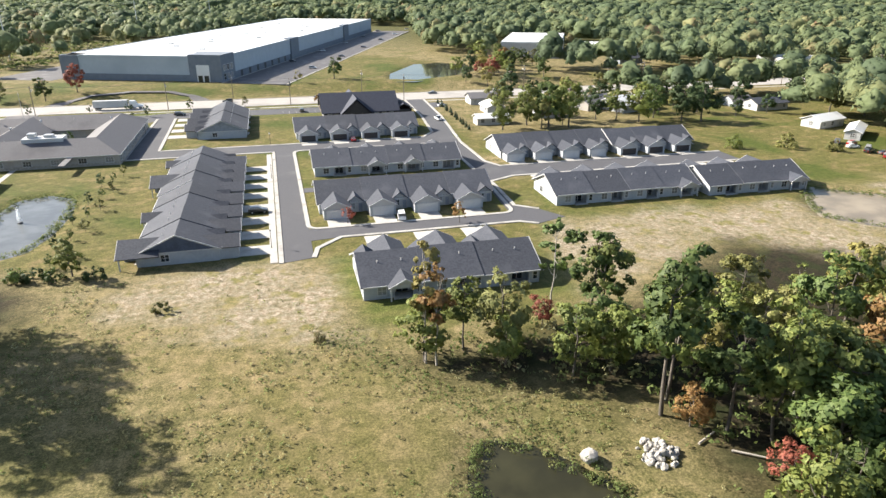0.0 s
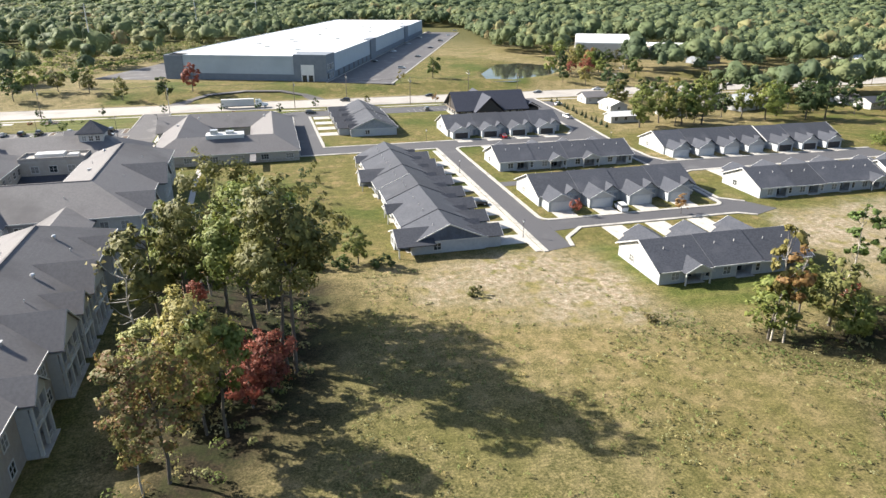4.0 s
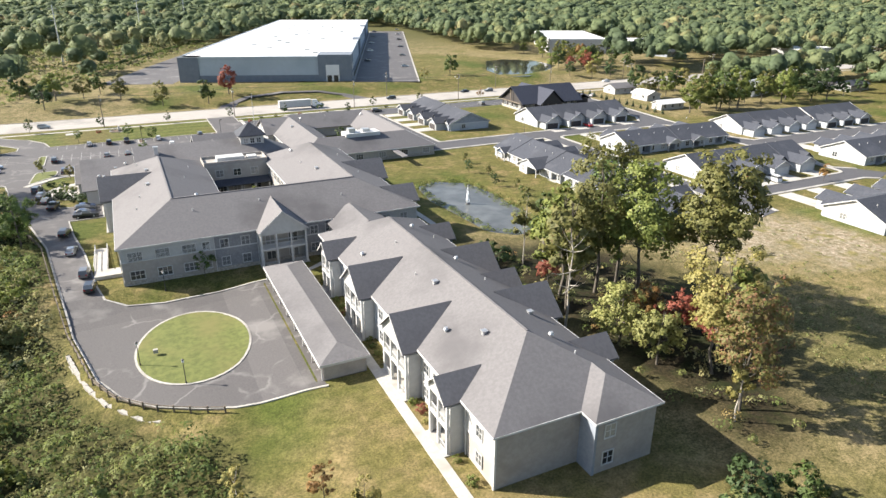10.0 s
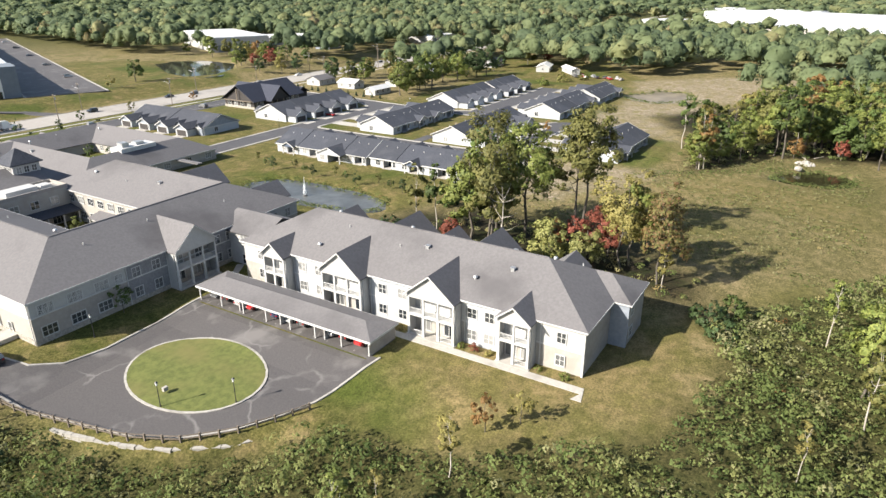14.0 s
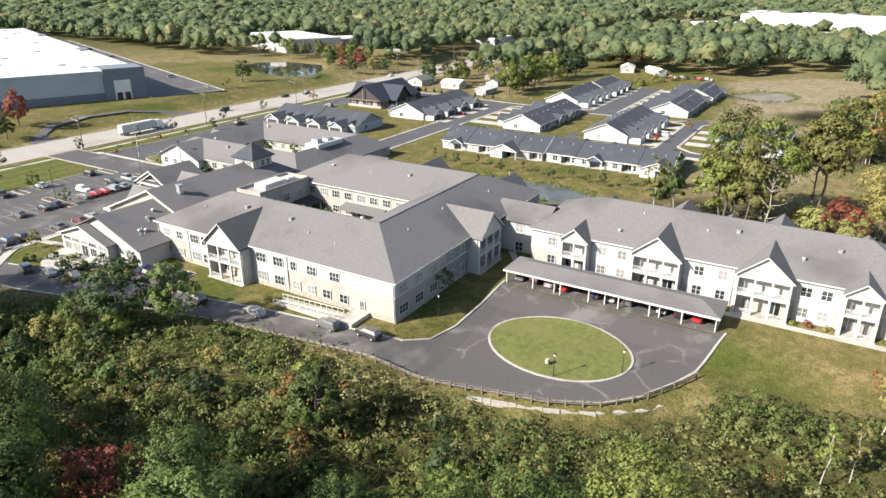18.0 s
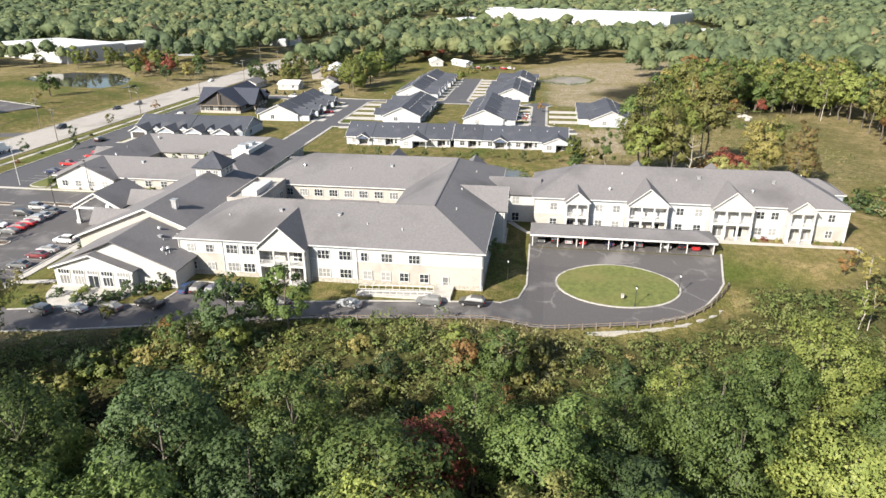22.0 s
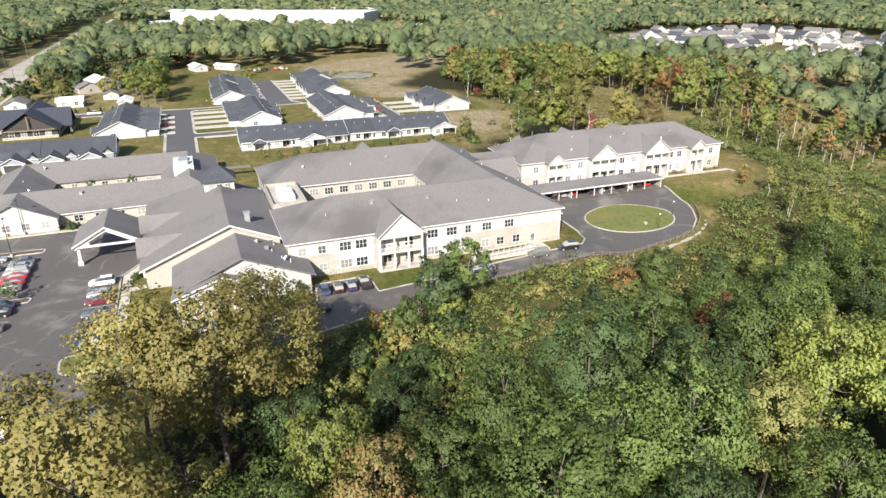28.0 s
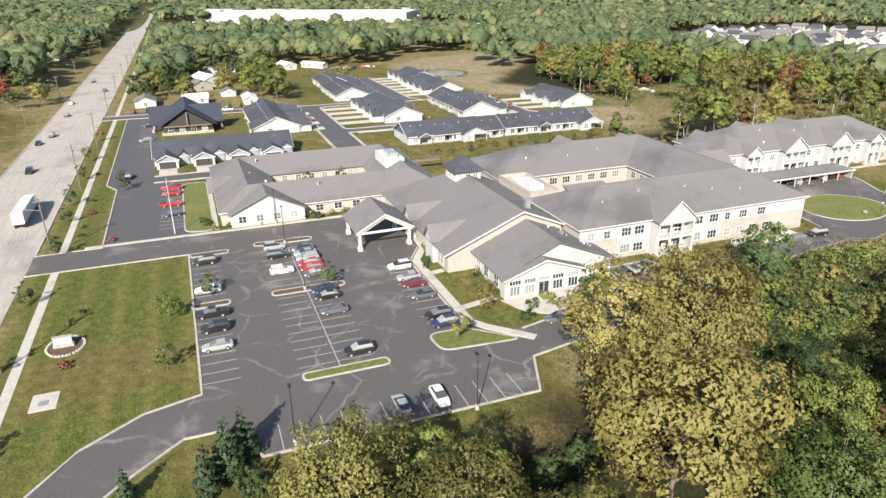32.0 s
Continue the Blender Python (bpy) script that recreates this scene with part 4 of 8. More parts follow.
for k in range(9):
    for z in (1.1, 4.8):
        window(care, -104.25, 174.2 + 3.75 * k, z, "W", 2.0, 1.6, 3, 2)
        window(care, -120.75, 174.2 + 3.75 * k, z, "E", 1.6, 1.6, 2, 2)
for k in range(13):
    for z in (1.1, 4.8):
        window(care, -82.95, 153 + 4.2 * k, z, "E", 1.6, 1.6, 2, 2)
for k in range(4):
    for z in (1.1, 4.8):
        window(care, -118 + 3.6 * k, 170.65, z, "N", 1.6, 1.6, 2, 2)
balcony_bay(care, -112.5, 148.8, "S", 4.6, 11.4, 1.9)
bay_doors(care, -112.5, 148.8, "S", 4.6)
balcony_bay(care, -142.6, 186.8, "W", 4.6, 11.7, 2.0)
bay_doors(care, -142.6, 186.8, "W", 4.6)
balcony_bay(care, -82.4, 178, "E", 4.4, 11.4, 1.6)
balcony_bay(care, -82.4, 157, "E", 3.4, 10.4, 1.4)
part("porch_roof", Geo().slab([(-107.4, 178, 3.3), (-104.2, 178, 4.1), (-104.2, 190, 4.1), (-107.4, 190, 3.3)][::-1], 0.2), "shingle", care, "grey porch roof in the courtyard")
part("porch_post", Geo().box(-107.2, -107, 178.2, 178.4, 0, 3.2), "trim", care)
part("porch_post", Geo().box(-107.2, -107, 189.6, 189.8, 0, 3.2), "trim", care)
for i, (x, y) in enumerate([(-137, 172), (-138, 165), (-135, 178), (-136.5, 200), (-122, 154.5), (-115, 156.5), (-128, 156), (-103, 157), (-98, 155), (-126, 168), (-127, 182), (-125, 195), (-97.5, 176), (-99, 186), (-98.5, 198), (-89, 170), (-88, 190), (-134.6, 190)]):
    dx = min(x - xW, xE - x) if x < -120 or x > -104 else 99
    if y < 160 and -120 < x < -104:
        z = EAVE + (y - yS) * PITCH
    else:
        z = EAVE + PITCH * min(y - yS, 11.2 - abs(x - rW) if x < -118 else 11.2 - abs(x - rE))
    roof_vent(care, x, y, z, (0, 0, 1, 0, 2)[i % 5])

# courtyard link with its colonnade
link = thing("courtyard_link", None, "two-storey link with three windows over a dark colonnade", "building link")
part("wall", Geo().box(-120.7, -104.3, 201, 208.4, 0, 8.2), "cream_siding", link)
part("parapet", Geo().ribbon([(-120.6, 201.1), (-104.4, 201.1), (-104.4, 208.3), (-120.6, 208.3)], 0.3, 8.1, 8.9, True), "taupe_siding", link)
part("colonnade_roof", Geo().slab([(-120.6, 197, 3.3), (-104.4, 197, 3.3), (-104.4, 201, 4.1), (-120.6, 201, 4.1)], 0.2), "slate", link)
for k in range(5):
    part("column", Geo().box(-119.6 + 3.6 * k, -119.25 + 3.6 * k, 197.2, 197.55, 0, 3.2), "trim", link)
for k in range(3):
    window(link, -117 + 4.5 * k, 200.97, 4.9, "S", 1.8, 1.7, 2, 2)
    window(link, -117 + 4.5 * k, 200.97, 0.3, "S", 2.6, 2.4, 3, 2)
part("roof_unit", Geo().box(-117, -110, 203, 206.5, 8.2, 9.4), "trim", link, "white rooftop unit")
part("roof_unit", Geo().box(-109, -106.5, 203.5, 206, 8.2, 9.0), "trim", link, "white rooftop unit")

# ---- apartment wing ----
wing = thing("apartment_wing", None, "long two-storey apartment wing with white gabled balconies", "apartment building")
WP = 0.5
wxW, wxE, wr, wS, wS2, wN = -107.0, -85.8, -96.4, 73.0, 70.3, 141.4
wz = EAVE + 10.6 * WP
part("wall", Geo().prism([(-106.4, 73.6), (-95.0, 73.6), (-95.0, 70.9), (-86.4, 70.9), (-86.4, 140.8), (-106.4, 140.8)], -0.6, 7.4), "cream_siding", wing, "cream lap-sided wall")
part("roof", roof_geo([
    [(wxW, wN, EAVE), (wxW, wS, EAVE), (wr, wS + 10.6, wz), (wr, wN - 10.6, wz)],
    [(wxE, wS2, EAVE), (wxE, wN, EAVE), (wr, wN - 10.6, wz), (wr, wS + 10.6, wz), (-90.7, 77.9, 10.05), (-90.7, 75.2, 10.05)],
    [(wxW, wS, EAVE), (-95.6, wS, EAVE), (-90.7, 77.9, 10.05), (wr, wS + 10.6, wz)],
    [(-95.6, wS2, EAVE), (wxE, wS2, EAVE), (-90.7, 75.2, 10.05)],
    [(-95.6, wS, EAVE), (-95.6, wS2, EAVE), (-90.7, 75.2, 10.05), (-90.7, 77.9, 10.05)],
    [(wxE, wN, EAVE), (wxW, wN, EAVE), (wr, wN - 10.6, wz)]]), "shingle", wing, "weathered grey shingle hip roof")
part("ridge_cap", Geo().box(wr - 0.16, wr + 0.16, wS + 10.6, wN - 10.6, wz - 0.1, wz + 0.05), "shingle", wing)
part("gutter", Geo().ribbon([(wxW, wS), (-95.6, wS), (-95.6, wS2), (wxE, wS2), (wxE, wN), (wxW, wN)], 0.18, EAVE - 0.24, EAVE, True), "trim", wing, "white gutter")
part("end_cladding", Geo().box(-106.45, -95.05, 73.52, 73.59, 0, 7.4), "taupe_siding", wing, "taupe lap siding")
part("end_cladding", Geo().box(-94.95, -86.35, 70.82, 70.89, 0, 7.4), "taupe_siding", wing, "taupe lap siding")
part("end_cladding", Geo().box(-86.39, -86.33, 70.85, 140.8, 0, 7.4), "taupe_siding", wing, "taupe lap siding")
part("corner_board", Geo().box(-95.2, -94.85, 70.7, 73.5, 0, 7.4), "blue_siding", wing)
part("corner_board", Geo().box(-106.55, -106.3, 73.45, 73.75, 0, 7.4), "trim", wing)
part("grey_cladding", Geo().box(-106.48, -106.41, 102.8, 111, 0, 7.4), "pale_siding", wing, "pale grey siding bay")
part("grey_cladding", Geo().box(-106.48, -106.41, 120.8, 128, 0, 7.4), "pale_siding", wing, "pale grey siding bay")
part("grey_cladding", Geo().box(-106.48, -106.41, 87, 92.6, 0, 7.4), "pale_siding", wing, "pale grey siding bay")
part("band_board", Geo().box(-106.52, -106.42, 73.6, 140.8, 3.7, 3.92), "trim", wing)
part("upper_cladding", Geo().box(-106.46, -106.41, 92.6, 102.8, 3.92, 7.4), "white_siding", wing, "white upper siding")
part("upper_cladding", Geo().box(-106.46, -106.41, 111, 120.8, 3.92, 7.4), "white_siding", wing, "white upper siding")
part("upper_cladding", Geo().box(-106.46, -106.41, 128, 140.8, 3.92, 7.4), "white_siding", wing, "white upper siding")
part("upper_cladding", Geo().box(-106.46, -106.41, 73.6, 87, 3.92, 7.4), "white_siding", wing, "white upper siding")
BAYS = [(83.6, 2.6, 9.7), (97.9, 4.3, 11.2), (115.8, 4.3, 11.2), (131.2, 2.6, 9.8)]
for y, w, zr in BAYS:
    balcony_bay(wing, wxW, y, "W", w, zr, 1.7, p=WP)
    bay_doors(wing, wxW, y, "W", w)
    balcony_bay(wing, wxE, y, "E", w, zr, 1.4, p=WP)
    bay_doors(wing, wxE, y, "E", w)
balcony_bay(wing, wxE, 107, "E", 2.6, 9.8, 1.4, p=WP)
for y in (77.0, 88.6, 91.6, 104.6, 108.6, 122.4, 126.2, 136.4):
    for z in (1.0, 4.7):
        window(wing, -106.5, y, z, "W", 1.5 if y != 77 else 1.3, 1.6, 2, 2)
        window(wing, -86.32, y, z, "E", 1.5, 1.6, 2, 2)
for z in (1.1, 4.8):
    window(wing, -93.0, 70.8, z, "S", 1.4, 1.7, 2, 2)
for y in (80.2, 92.8, 102.9, 111.0, 120.7, 128.1):
    downspout(wing, -106.5, y, "W")
for i, (x, y) in enumerate([(-103, 93), (-99.5, 104), (-100.5, 109), (-104, 124), (-99, 121), (-92.5, 84), (-90.5, 92), (-91, 104), (-92, 112), (-90, 125), (-93, 128), (-100, 88), (-92, 79.5)]):
    roof_vent(wing, x, y, EAVE + WP * (10.6 - abs(x - wr)), (2, 1, 0, 2, 0)[i % 5])
wl = thing("wing_link", None, "narrow two-storey link between wing and care home", "building link")
part("wall", Geo().box(-102.5, -92, 140.9, 149.3, 0, 6.9), "white_siding", wl)
part("roof", roof_geo(roof_planes(-103.2, -91.3, 139.5, 152, 6.95, 0.42, "y", "gg")), "shingle", wl)
part("gable", Geo().face((-102.5, 141.2, 6.9), (-92, 141.2, 6.9), (-97.25, 141.2, 9.1)), "white_siding", wl)
for z in (0.3, 4.4):
    window(wl, -102.55, 145.2, z, "W", 1.6, 1.9, 2, 2)

# ---- carport ----
cp = thing("carport", None, "long open carport with a grey shingle roof on white posts", "carport")
part("roof", roof_geo(roof_planes(-118, -110.6, 102.6, 141.3, 2.75, 0.3, "y", "hh"), 0.25), "shingle", cp)
part("fascia", Geo().ribbon([(-118, 102.6), (-110.6, 102.6), (-110.6, 141.3), (-118, 141.3)], 0.15, 2.38, 2.74, True), "trim", cp)
part("rear_wall", Geo().box(-111.2, -111.0, 103, 141, 0, 2.5), "taupe_siding", cp)
part("end_wall", Geo().box(-117.4, -111.25, 103.0, 103.2, 0, 2.5), "taupe_siding", cp)
for k in range(3):
    part("divider_wall", Geo().box(-117.3, -111.3, 112.2 + 9.5 * k, 112.4 + 9.5 * k, 0, 2.5), "white_siding", cp)
for k in range(8):
    part("post", Geo().box(-117.72, -117.54, 103.1 + 5.36 * k, 103.28 + 5.36 * k, -0.3, 2.4), "trim", cp)

# ---- lobby, dining hall and entrance canopy ----
lobby = thing("lobby_hall", None, "single-storey lobby under a broad grey roof with a cupola", "building")
part("wall", Geo().box(-136, -92.4, 209.4, 234.4, -0.3, 4.1), "cream_siding", lobby)
part("gable_wall", Geo().slab([(-136, 209.3, 0), (-136, 234.4, 0), (-136, 234.4, 4.2), (-136, 218.4, 10.8), (-136, 209.3, 7.2)], 0.0).face((-136.02, 209.3, 0), (-136.02, 209.3, 7.2), (-136.02, 218.4, 10.8), (-136.02, 234.4, 4.2), (-136.02, 234.4, 0)), "cream_siding", lobby, "tall cream gable wall")
part("roof", roof_geo([
    [(-92, 235.4, 4.1), (-136.8, 235.4, 4.1), (-136.8, 218.4, 11.05), (-103, 218.4, 11.05)],
    [(-136.8, 208.6, 7.0), (-121, 208.6, 7.0), (-103, 208.6, 7.0), (-103, 218.4, 11.05), (-136.8, 218.4, 11.05)],
    [(-92, 209, 4.6), (-92, 235.4, 4.1), (-103, 218.4, 11.05), (-103, 209, 7.1)]]), "shingle", lobby, "broad grey shingle roof")
part("bargeboard", Geo().slab([(-136.86, 235.4, 4.05), (-136.86, 218.4, 11.0), (-136.72, 218.4, 11.0), (-136.72, 235.4, 4.05)], 0.35).slab([(-136.86, 218.4, 11.0), (-136.86, 208.6, 6.95), (-136.72, 208.6, 6.95), (-136.72, 218.4, 11.0)], 0.35), "trim", lobby)
window(lobby, -136.05, 211.5, 7.0 - 1.2, "W", 1.6, 0.9, 4, 1)
part("chimney", Geo().box(-131.6, -130.6, 214.2, 215.2, 8, 11.2).box(-131.75, -130.45, 214.05, 215.35, 11.2, 11.45), "metal", lobby, "square metal flue")
cup = part("cupola", Geo().box(-108.6, -102.2, 215.3, 221.7, 7.5, 12.2), "white_siding", lobby, "square white cupola with windows")
part("cupola_roof", roof_geo([[(-109.3, 214.6, 12.1), (-101.5, 214.6, 12.1), (-105.4, 218.5, 15.4)], [(-101.5, 214.6, 12.1), (-101.5, 222.4, 12.1), (-105.4, 218.5, 15.4)], [(-101.5, 222.4, 12.1), (-109.3, 222.4, 12.1), (-105.4, 218.5, 15.4)], [(-109.3, 222.4, 12.1), (-109.3, 214.6, 12.1), (-105.4, 218.5, 15.4)]]), "slate", cup)
for k in range(3):
    window(lobby, -107.2 + 1.8 * k, 215.27, 9.9, "S", 1.1, 1.4, 2, 2)
    window(lobby, -108.63, 216.7 + 1.8 * k, 9.9, "W", 1.1, 1.4, 2, 2)
    window(lobby, -107.2 + 1.8 * k, 221.73, 9.9, "N", 1.1, 1.4, 2, 2)
for x in (-133, -129, -124.5, -100, -96):
    window(lobby, x, 234.43, 0.9, "N", 1.6, 1.8, 2, 2)
window(lobby, -113, 234.43, 0.1, "N", 3.0, 2.6, 4, 1, "entrance_door")
for xx, zz in ((-128, 8.4), (-114, 9.2)):
    g = Geo()
    g.slab([(xx - 2.6, 235.9, 4.6), (xx, 235.9, 7.6), (xx, 226.5, 7.6), (xx - 2.6, 234, 4.6)], 0.18)
    g.slab([(xx, 235.9, 7.6), (xx + 2.6, 235.9, 4.6), (xx + 2.6, 234, 4.6), (xx, 226.5, 7.6)], 0.18)
    part("gablet_roof", g, "shingle", lobby)
    part("gablet", Geo().face((xx - 2.3, 235.4, 4.2), (xx + 2.3, 235.4, 4.2), (xx, 235.4, 7.2)).box(xx - 2.2, xx + 2.2, 234.4, 235.39, 0, 4.3), "white_siding", lobby, "small white entrance gable")

dining = thing("dining_hall", None, "white dining hall with a grey gable roof and glazed end", "building")
part("wall", Geo().box(-149, -136.3, 205.8, 228.8, -0.5, 4.0), "white_siding", dining)
part("gable_wall", Geo().face((-149.02, 205.8, 3.9), (-149.02, 217.6, 8.7), (-149.02, 228.8, 3.9)), "white_siding", dining)
part("roof", roof_geo([[(-149.8, 204.9, 3.95), (-136.1, 204.9, 3.95), (-136.1, 217.6, 9.1), (-149.8, 217.6, 9.1)], [(-136.1, 229.7, 3.95), (-149.8, 229.7, 3.95), (-149.8, 217.6, 9.1), (-136.1, 217.6, 9.1)]]), "shingle", dining)
part("porch_gable", Geo().face((-150.9, 213.4, 0), (-150.9, 213.4, 3.9), (-150.9, 221.2, 6.5), (-150.9, 229.2, 3.9), (-150.9, 229.2, 0)).box(-150.88, -149.05, 213.4, 229.2, -0.3, 3.9), "white_siding", dining, "white projecting end gable")
part("porch_roof", roof_geo([[(-151.5, 212.7, 3.9), (-149.4, 212.7, 3.9), (-149.4, 221.2, 6.85), (-151.5, 221.2, 6.85)], [(-149.4, 229.9, 3.9), (-151.5, 229.9, 3.9), (-151.5, 221.2, 6.85), (-149.4, 221.2, 6.85)]], 0.2), "shingle", dining)
part("bargeboard", Geo().slab([(-151.58, 229.9, 3.86), (-151.58, 221.2, 6.8), (-151.5, 221.2, 6.8), (-151.5, 229.9, 3.86)], 0.3).slab([(-151.58, 221.2, 6.8), (-151.58, 212.7, 3.86), (-151.5, 212.7, 3.86), (-151.5, 221.2, 6.8)], 0.3), "trim", dining)
for y in (215.2, 218.4, 224.2, 227.2):
    window(dining, -150.93, y, 2.6, "W", 2.2, 0.8, 4, 1)
    window(dining, -150.93, y, 0.5, "W", 1.9, 1.7, 3, 1)
window(dining, -150.93, 221.3, 0.1, "W", 2.0, 2.3, 2, 1, "terrace_door")
window(dining, -150.93, 221.3, 2.7, "W", 2.0, 0.7, 4, 1)
for x in (-146.5, -142, -138.5):
    window(dining, x, 228.83, 0.9, "N", 1.8, 2.0, 2, 2)
for i, (x, y) in enumerate([(-139, 214), (-141.5, 212.5), (-142, 211.6), (-144.4, 209.4), (-145.2, 208.7), (-145.6, 209.8), (-146.2, 208.8), (-144.8, 210.2), (-138.4, 210.8)]):
    roof_vent(dining, x, y, 3.95 + (y - 204.9) * 0.405, 2 if i in (0, 3, 5) else (1 if i == 1 else 0))
part("kitchen_door", Geo().box(-149.06, -149.0, 207, 208.2, 0, 2.2), "dark_timber", dining, "dark service door")
structure("terrace", Geo().prism([(-151, 211.5), (-151, 230)] + arc(-151, 221, 8.5, 100, 250, 10), -0.4, 0.08), "concrete", "curved pale terrace outside the dining hall", "terrace")

can = thing("entrance_canopy", None, "drive-through entrance canopy on white posts", "canopy")
part("roof", roof_geo([[(-119.4, 235.6, 4.4), (-106.4, 235.6, 4.4), (-106.4, 242, 8.0), (-119.4, 242, 8.0)], [(-106.4, 248.6, 4.4), (-119.4, 248.6, 4.4), (-119.4, 242, 8.0), (-106.4, 242, 8.0)]], 0.25), "shingle", can)
part("gable", Geo().slab([(-119.0, 236, 4.3), (-118.8, 236, 4.3), (-118.8, 242, 7.7), (-119.0, 242, 7.7)], 0.9).slab([(-119.0, 242, 7.7), (-118.8, 242, 7.7), (-118.8, 248.2, 4.3), (-119.0, 248.2, 4.3)], 0.9), "white_siding", can)
part("bargeboard", Geo().slab([(-119.5, 235.6, 4.36), (-119.42, 235.6, 4.36), (-119.42, 242, 7.95), (-119.5, 242, 7.95)], 0.35).slab([(-119.5, 242, 7.95), (-119.42, 242, 7.95), (-119.42, 248.6, 4.36), (-119.5, 248.6, 4.36)], 0.35), "trim", can)
part("beam", Geo().ribbon([(-118.9, 236.1), (-106.9, 236.1), (-106.9, 248.1), (-118.9, 248.1)], 0.4, 3.8, 4.25, True), "trim", can)
for x in (-118.4, -107.4):
    for y in (236.6, 247.6):
        part("post", Geo().box(x - 0.3, x + 0.3, y - 0.3, y + 0.3, 0.9, 3.8).box(x - 0.5, x + 0.5, y - 0.5, y + 0.5, 0, 0.9), "trim", can)

# ---- low building round a small court ----
low = thing("memory_care_building", None, "low pale building with grey hip roofs round a small court", "building")
ox0, ox1, oy0, oy1, hw, le, lp = -91.6, -46.6, 217.0, 274.6, 7.8, 3.3, 0.52
lz = le + hw * lp
o = [(ox0, oy0), (ox1, oy0), (ox1, oy1), (ox0, oy1)]
r = [(ox0 + hw, oy0 + hw), (ox1 - hw, oy0 + hw), (ox1 - hw, oy1 - hw), (ox0 + hw, oy1 - hw)]
q = [(ox0 + 2 * hw, oy0 + 2 * hw), (ox1 - 2 * hw, oy0 + 2 * hw), (ox1 - 2 * hw, oy1 - 2 * hw), (ox0 + 2 * hw, oy1 - 2 * hw)]
planes = []
for i in range(4):
    j = (i + 1) % 4
    planes.append([(*o[i], le), (*o[j], le), (*r[j], lz), (*r[i], lz)])
    planes.append([(*q[j], le), (*q[i], le), (*r[i], lz), (*r[j], lz)])
part("roof", roof_geo(planes), "shingle", low, "grey shingle hip roof")
g = Geo()
g.box(ox0 + 0.6, ox0 + 2 * hw - 0.6, oy0 + 0.6, oy1 - 0.6, -0.3, 3.2).box(ox1 - 2 * hw + 0.6, ox1 - 0.6, oy0 + 0.6, oy1 - 0.6, -0.3, 3.2)
g.box(ox0 + 2 * hw - 0.6, ox1 - 2 * hw + 0.6, oy0 + 0.61, oy0 + 2 * hw - 0.6, -0.3, 3.2).box(ox0 + 2 * hw - 0.6, ox1 - 2 * hw + 0.6, oy1 - 2 * hw + 0.6, oy1 - 0.61, -0.3, 3.2)
part("wall", g, "cream_siding", low)
part("stone_base", Geo().ribbon([(ox0 + 0.55, oy0 + 0.55), (ox1 - 0.55, oy0 + 0.55), (ox1 - 0.55, oy1 - 0.55), (ox0 + 0.55, oy1 - 0.55)], 0.16, -0.2, 1.0, True), "stone", low)
part("gutter", Geo().ribbon(o, 0.16, le - 0.24, le, True), "trim", low)
for k in range(6):
    window(low, -88 + 7.6 * k, oy0 + 0.56, 1.0, "S", 2.2, 1.5, 3, 2)
    window(low, -88 + 7.6 * k, oy1 - 0.56, 1.0, "N", 2.2, 1.5, 3, 2)
for k in range(10):
    window(low, ox1 - 0.56, 220 + 5.4 * k, 1.0, "E", 1.8, 1.5, 2, 2)
for k in range(8):
    window(low, ox0 + 0.56, 237 + 4.6 * k, 1.0, "W", 1.8, 1.5, 2, 2)
for k in range(6):
    window(low, q[1][0] + 0.58, 236 + 3.8 * k, 1.0, "W", 1.4, 1.5, 2, 2)
for yc, w, zr in ((263.5, 9.2, 7.4),):
    g = Geo()
    g.slab([(-94.2, yc - w, 3.2), (-84, yc - w, 3.2), (-84, yc, zr), (-94.2, yc, zr)], 0.22).slab([(-84, yc + w, 3.2), (-94.2, yc + w, 3.2), (-94.2, yc, zr), (-84, yc, zr)], 0.22)
    part("gable_roof", g, "shingle", low)
    part("gable", Geo().face((-93.5, yc - w + 0.6, 0), (-93.5, yc - w + 0.6, 3.2), (-93.5, yc, zr - 0.3), (-93.5, yc + w - 0.6, 3.2), (-93.5, yc + w - 0.6, 0)).box(-93.48, -90.9, yc - w + 0.6, yc + w - 0.6, 0, 3.2), "white_siding", low, "wide pale gable end")
    for k in range(4):
        window(low, -93.53, yc - 6 + 4 * k, 1.0, "W", 1.6, 1.5, 2, 2)
part("dormer_gable", Geo().face((-72, 275.4, 3.2), (-66, 275.4, 3.2), (-69, 275.4, 5.9)), "white_siding", low)
part("dormer_roof", Geo().slab([(-72.6, 276, 3.0), (-69, 276, 6.1), (-69, 269, 6.1), (-72.6, 273.5, 3.0)], 0.18).slab([(-69, 276, 6.1), (-65.4, 276, 3.0), (-65.4, 273.5, 3.0), (-69, 269, 6.1)], 0.18), "shingle", low)
part("roof_well", Geo().box(-75, -63.5, 223.6, 228.8, 5.0, 7.9), "trim", low, "white screen round rooftop equipment")
part("roof_unit", Geo().box(-73.6, -71.4, 225, 227.4, 7.9, 9.2), "metal", low, "grey rooftop unit")
part("roof_unit", Geo().box(-69, -66.5, 225, 227.2, 7.9, 8.7), "metal", low, "grey rooftop unit")
for i, (x, y) in enumerate([(-84.5, 240), (-86, 250), (-80, 262), (-70, 265), (-55, 240), (-57, 262), (-81, 228)]):
    roof_vent(low, x, y, lz - 1.0, i % 3)
part("porch", Geo().box(-62, -60.2, 208, 217.4, 2.6, 2.9), "shingle", low)

# ---- single-storey villa terraces ----
GARAGE = {}


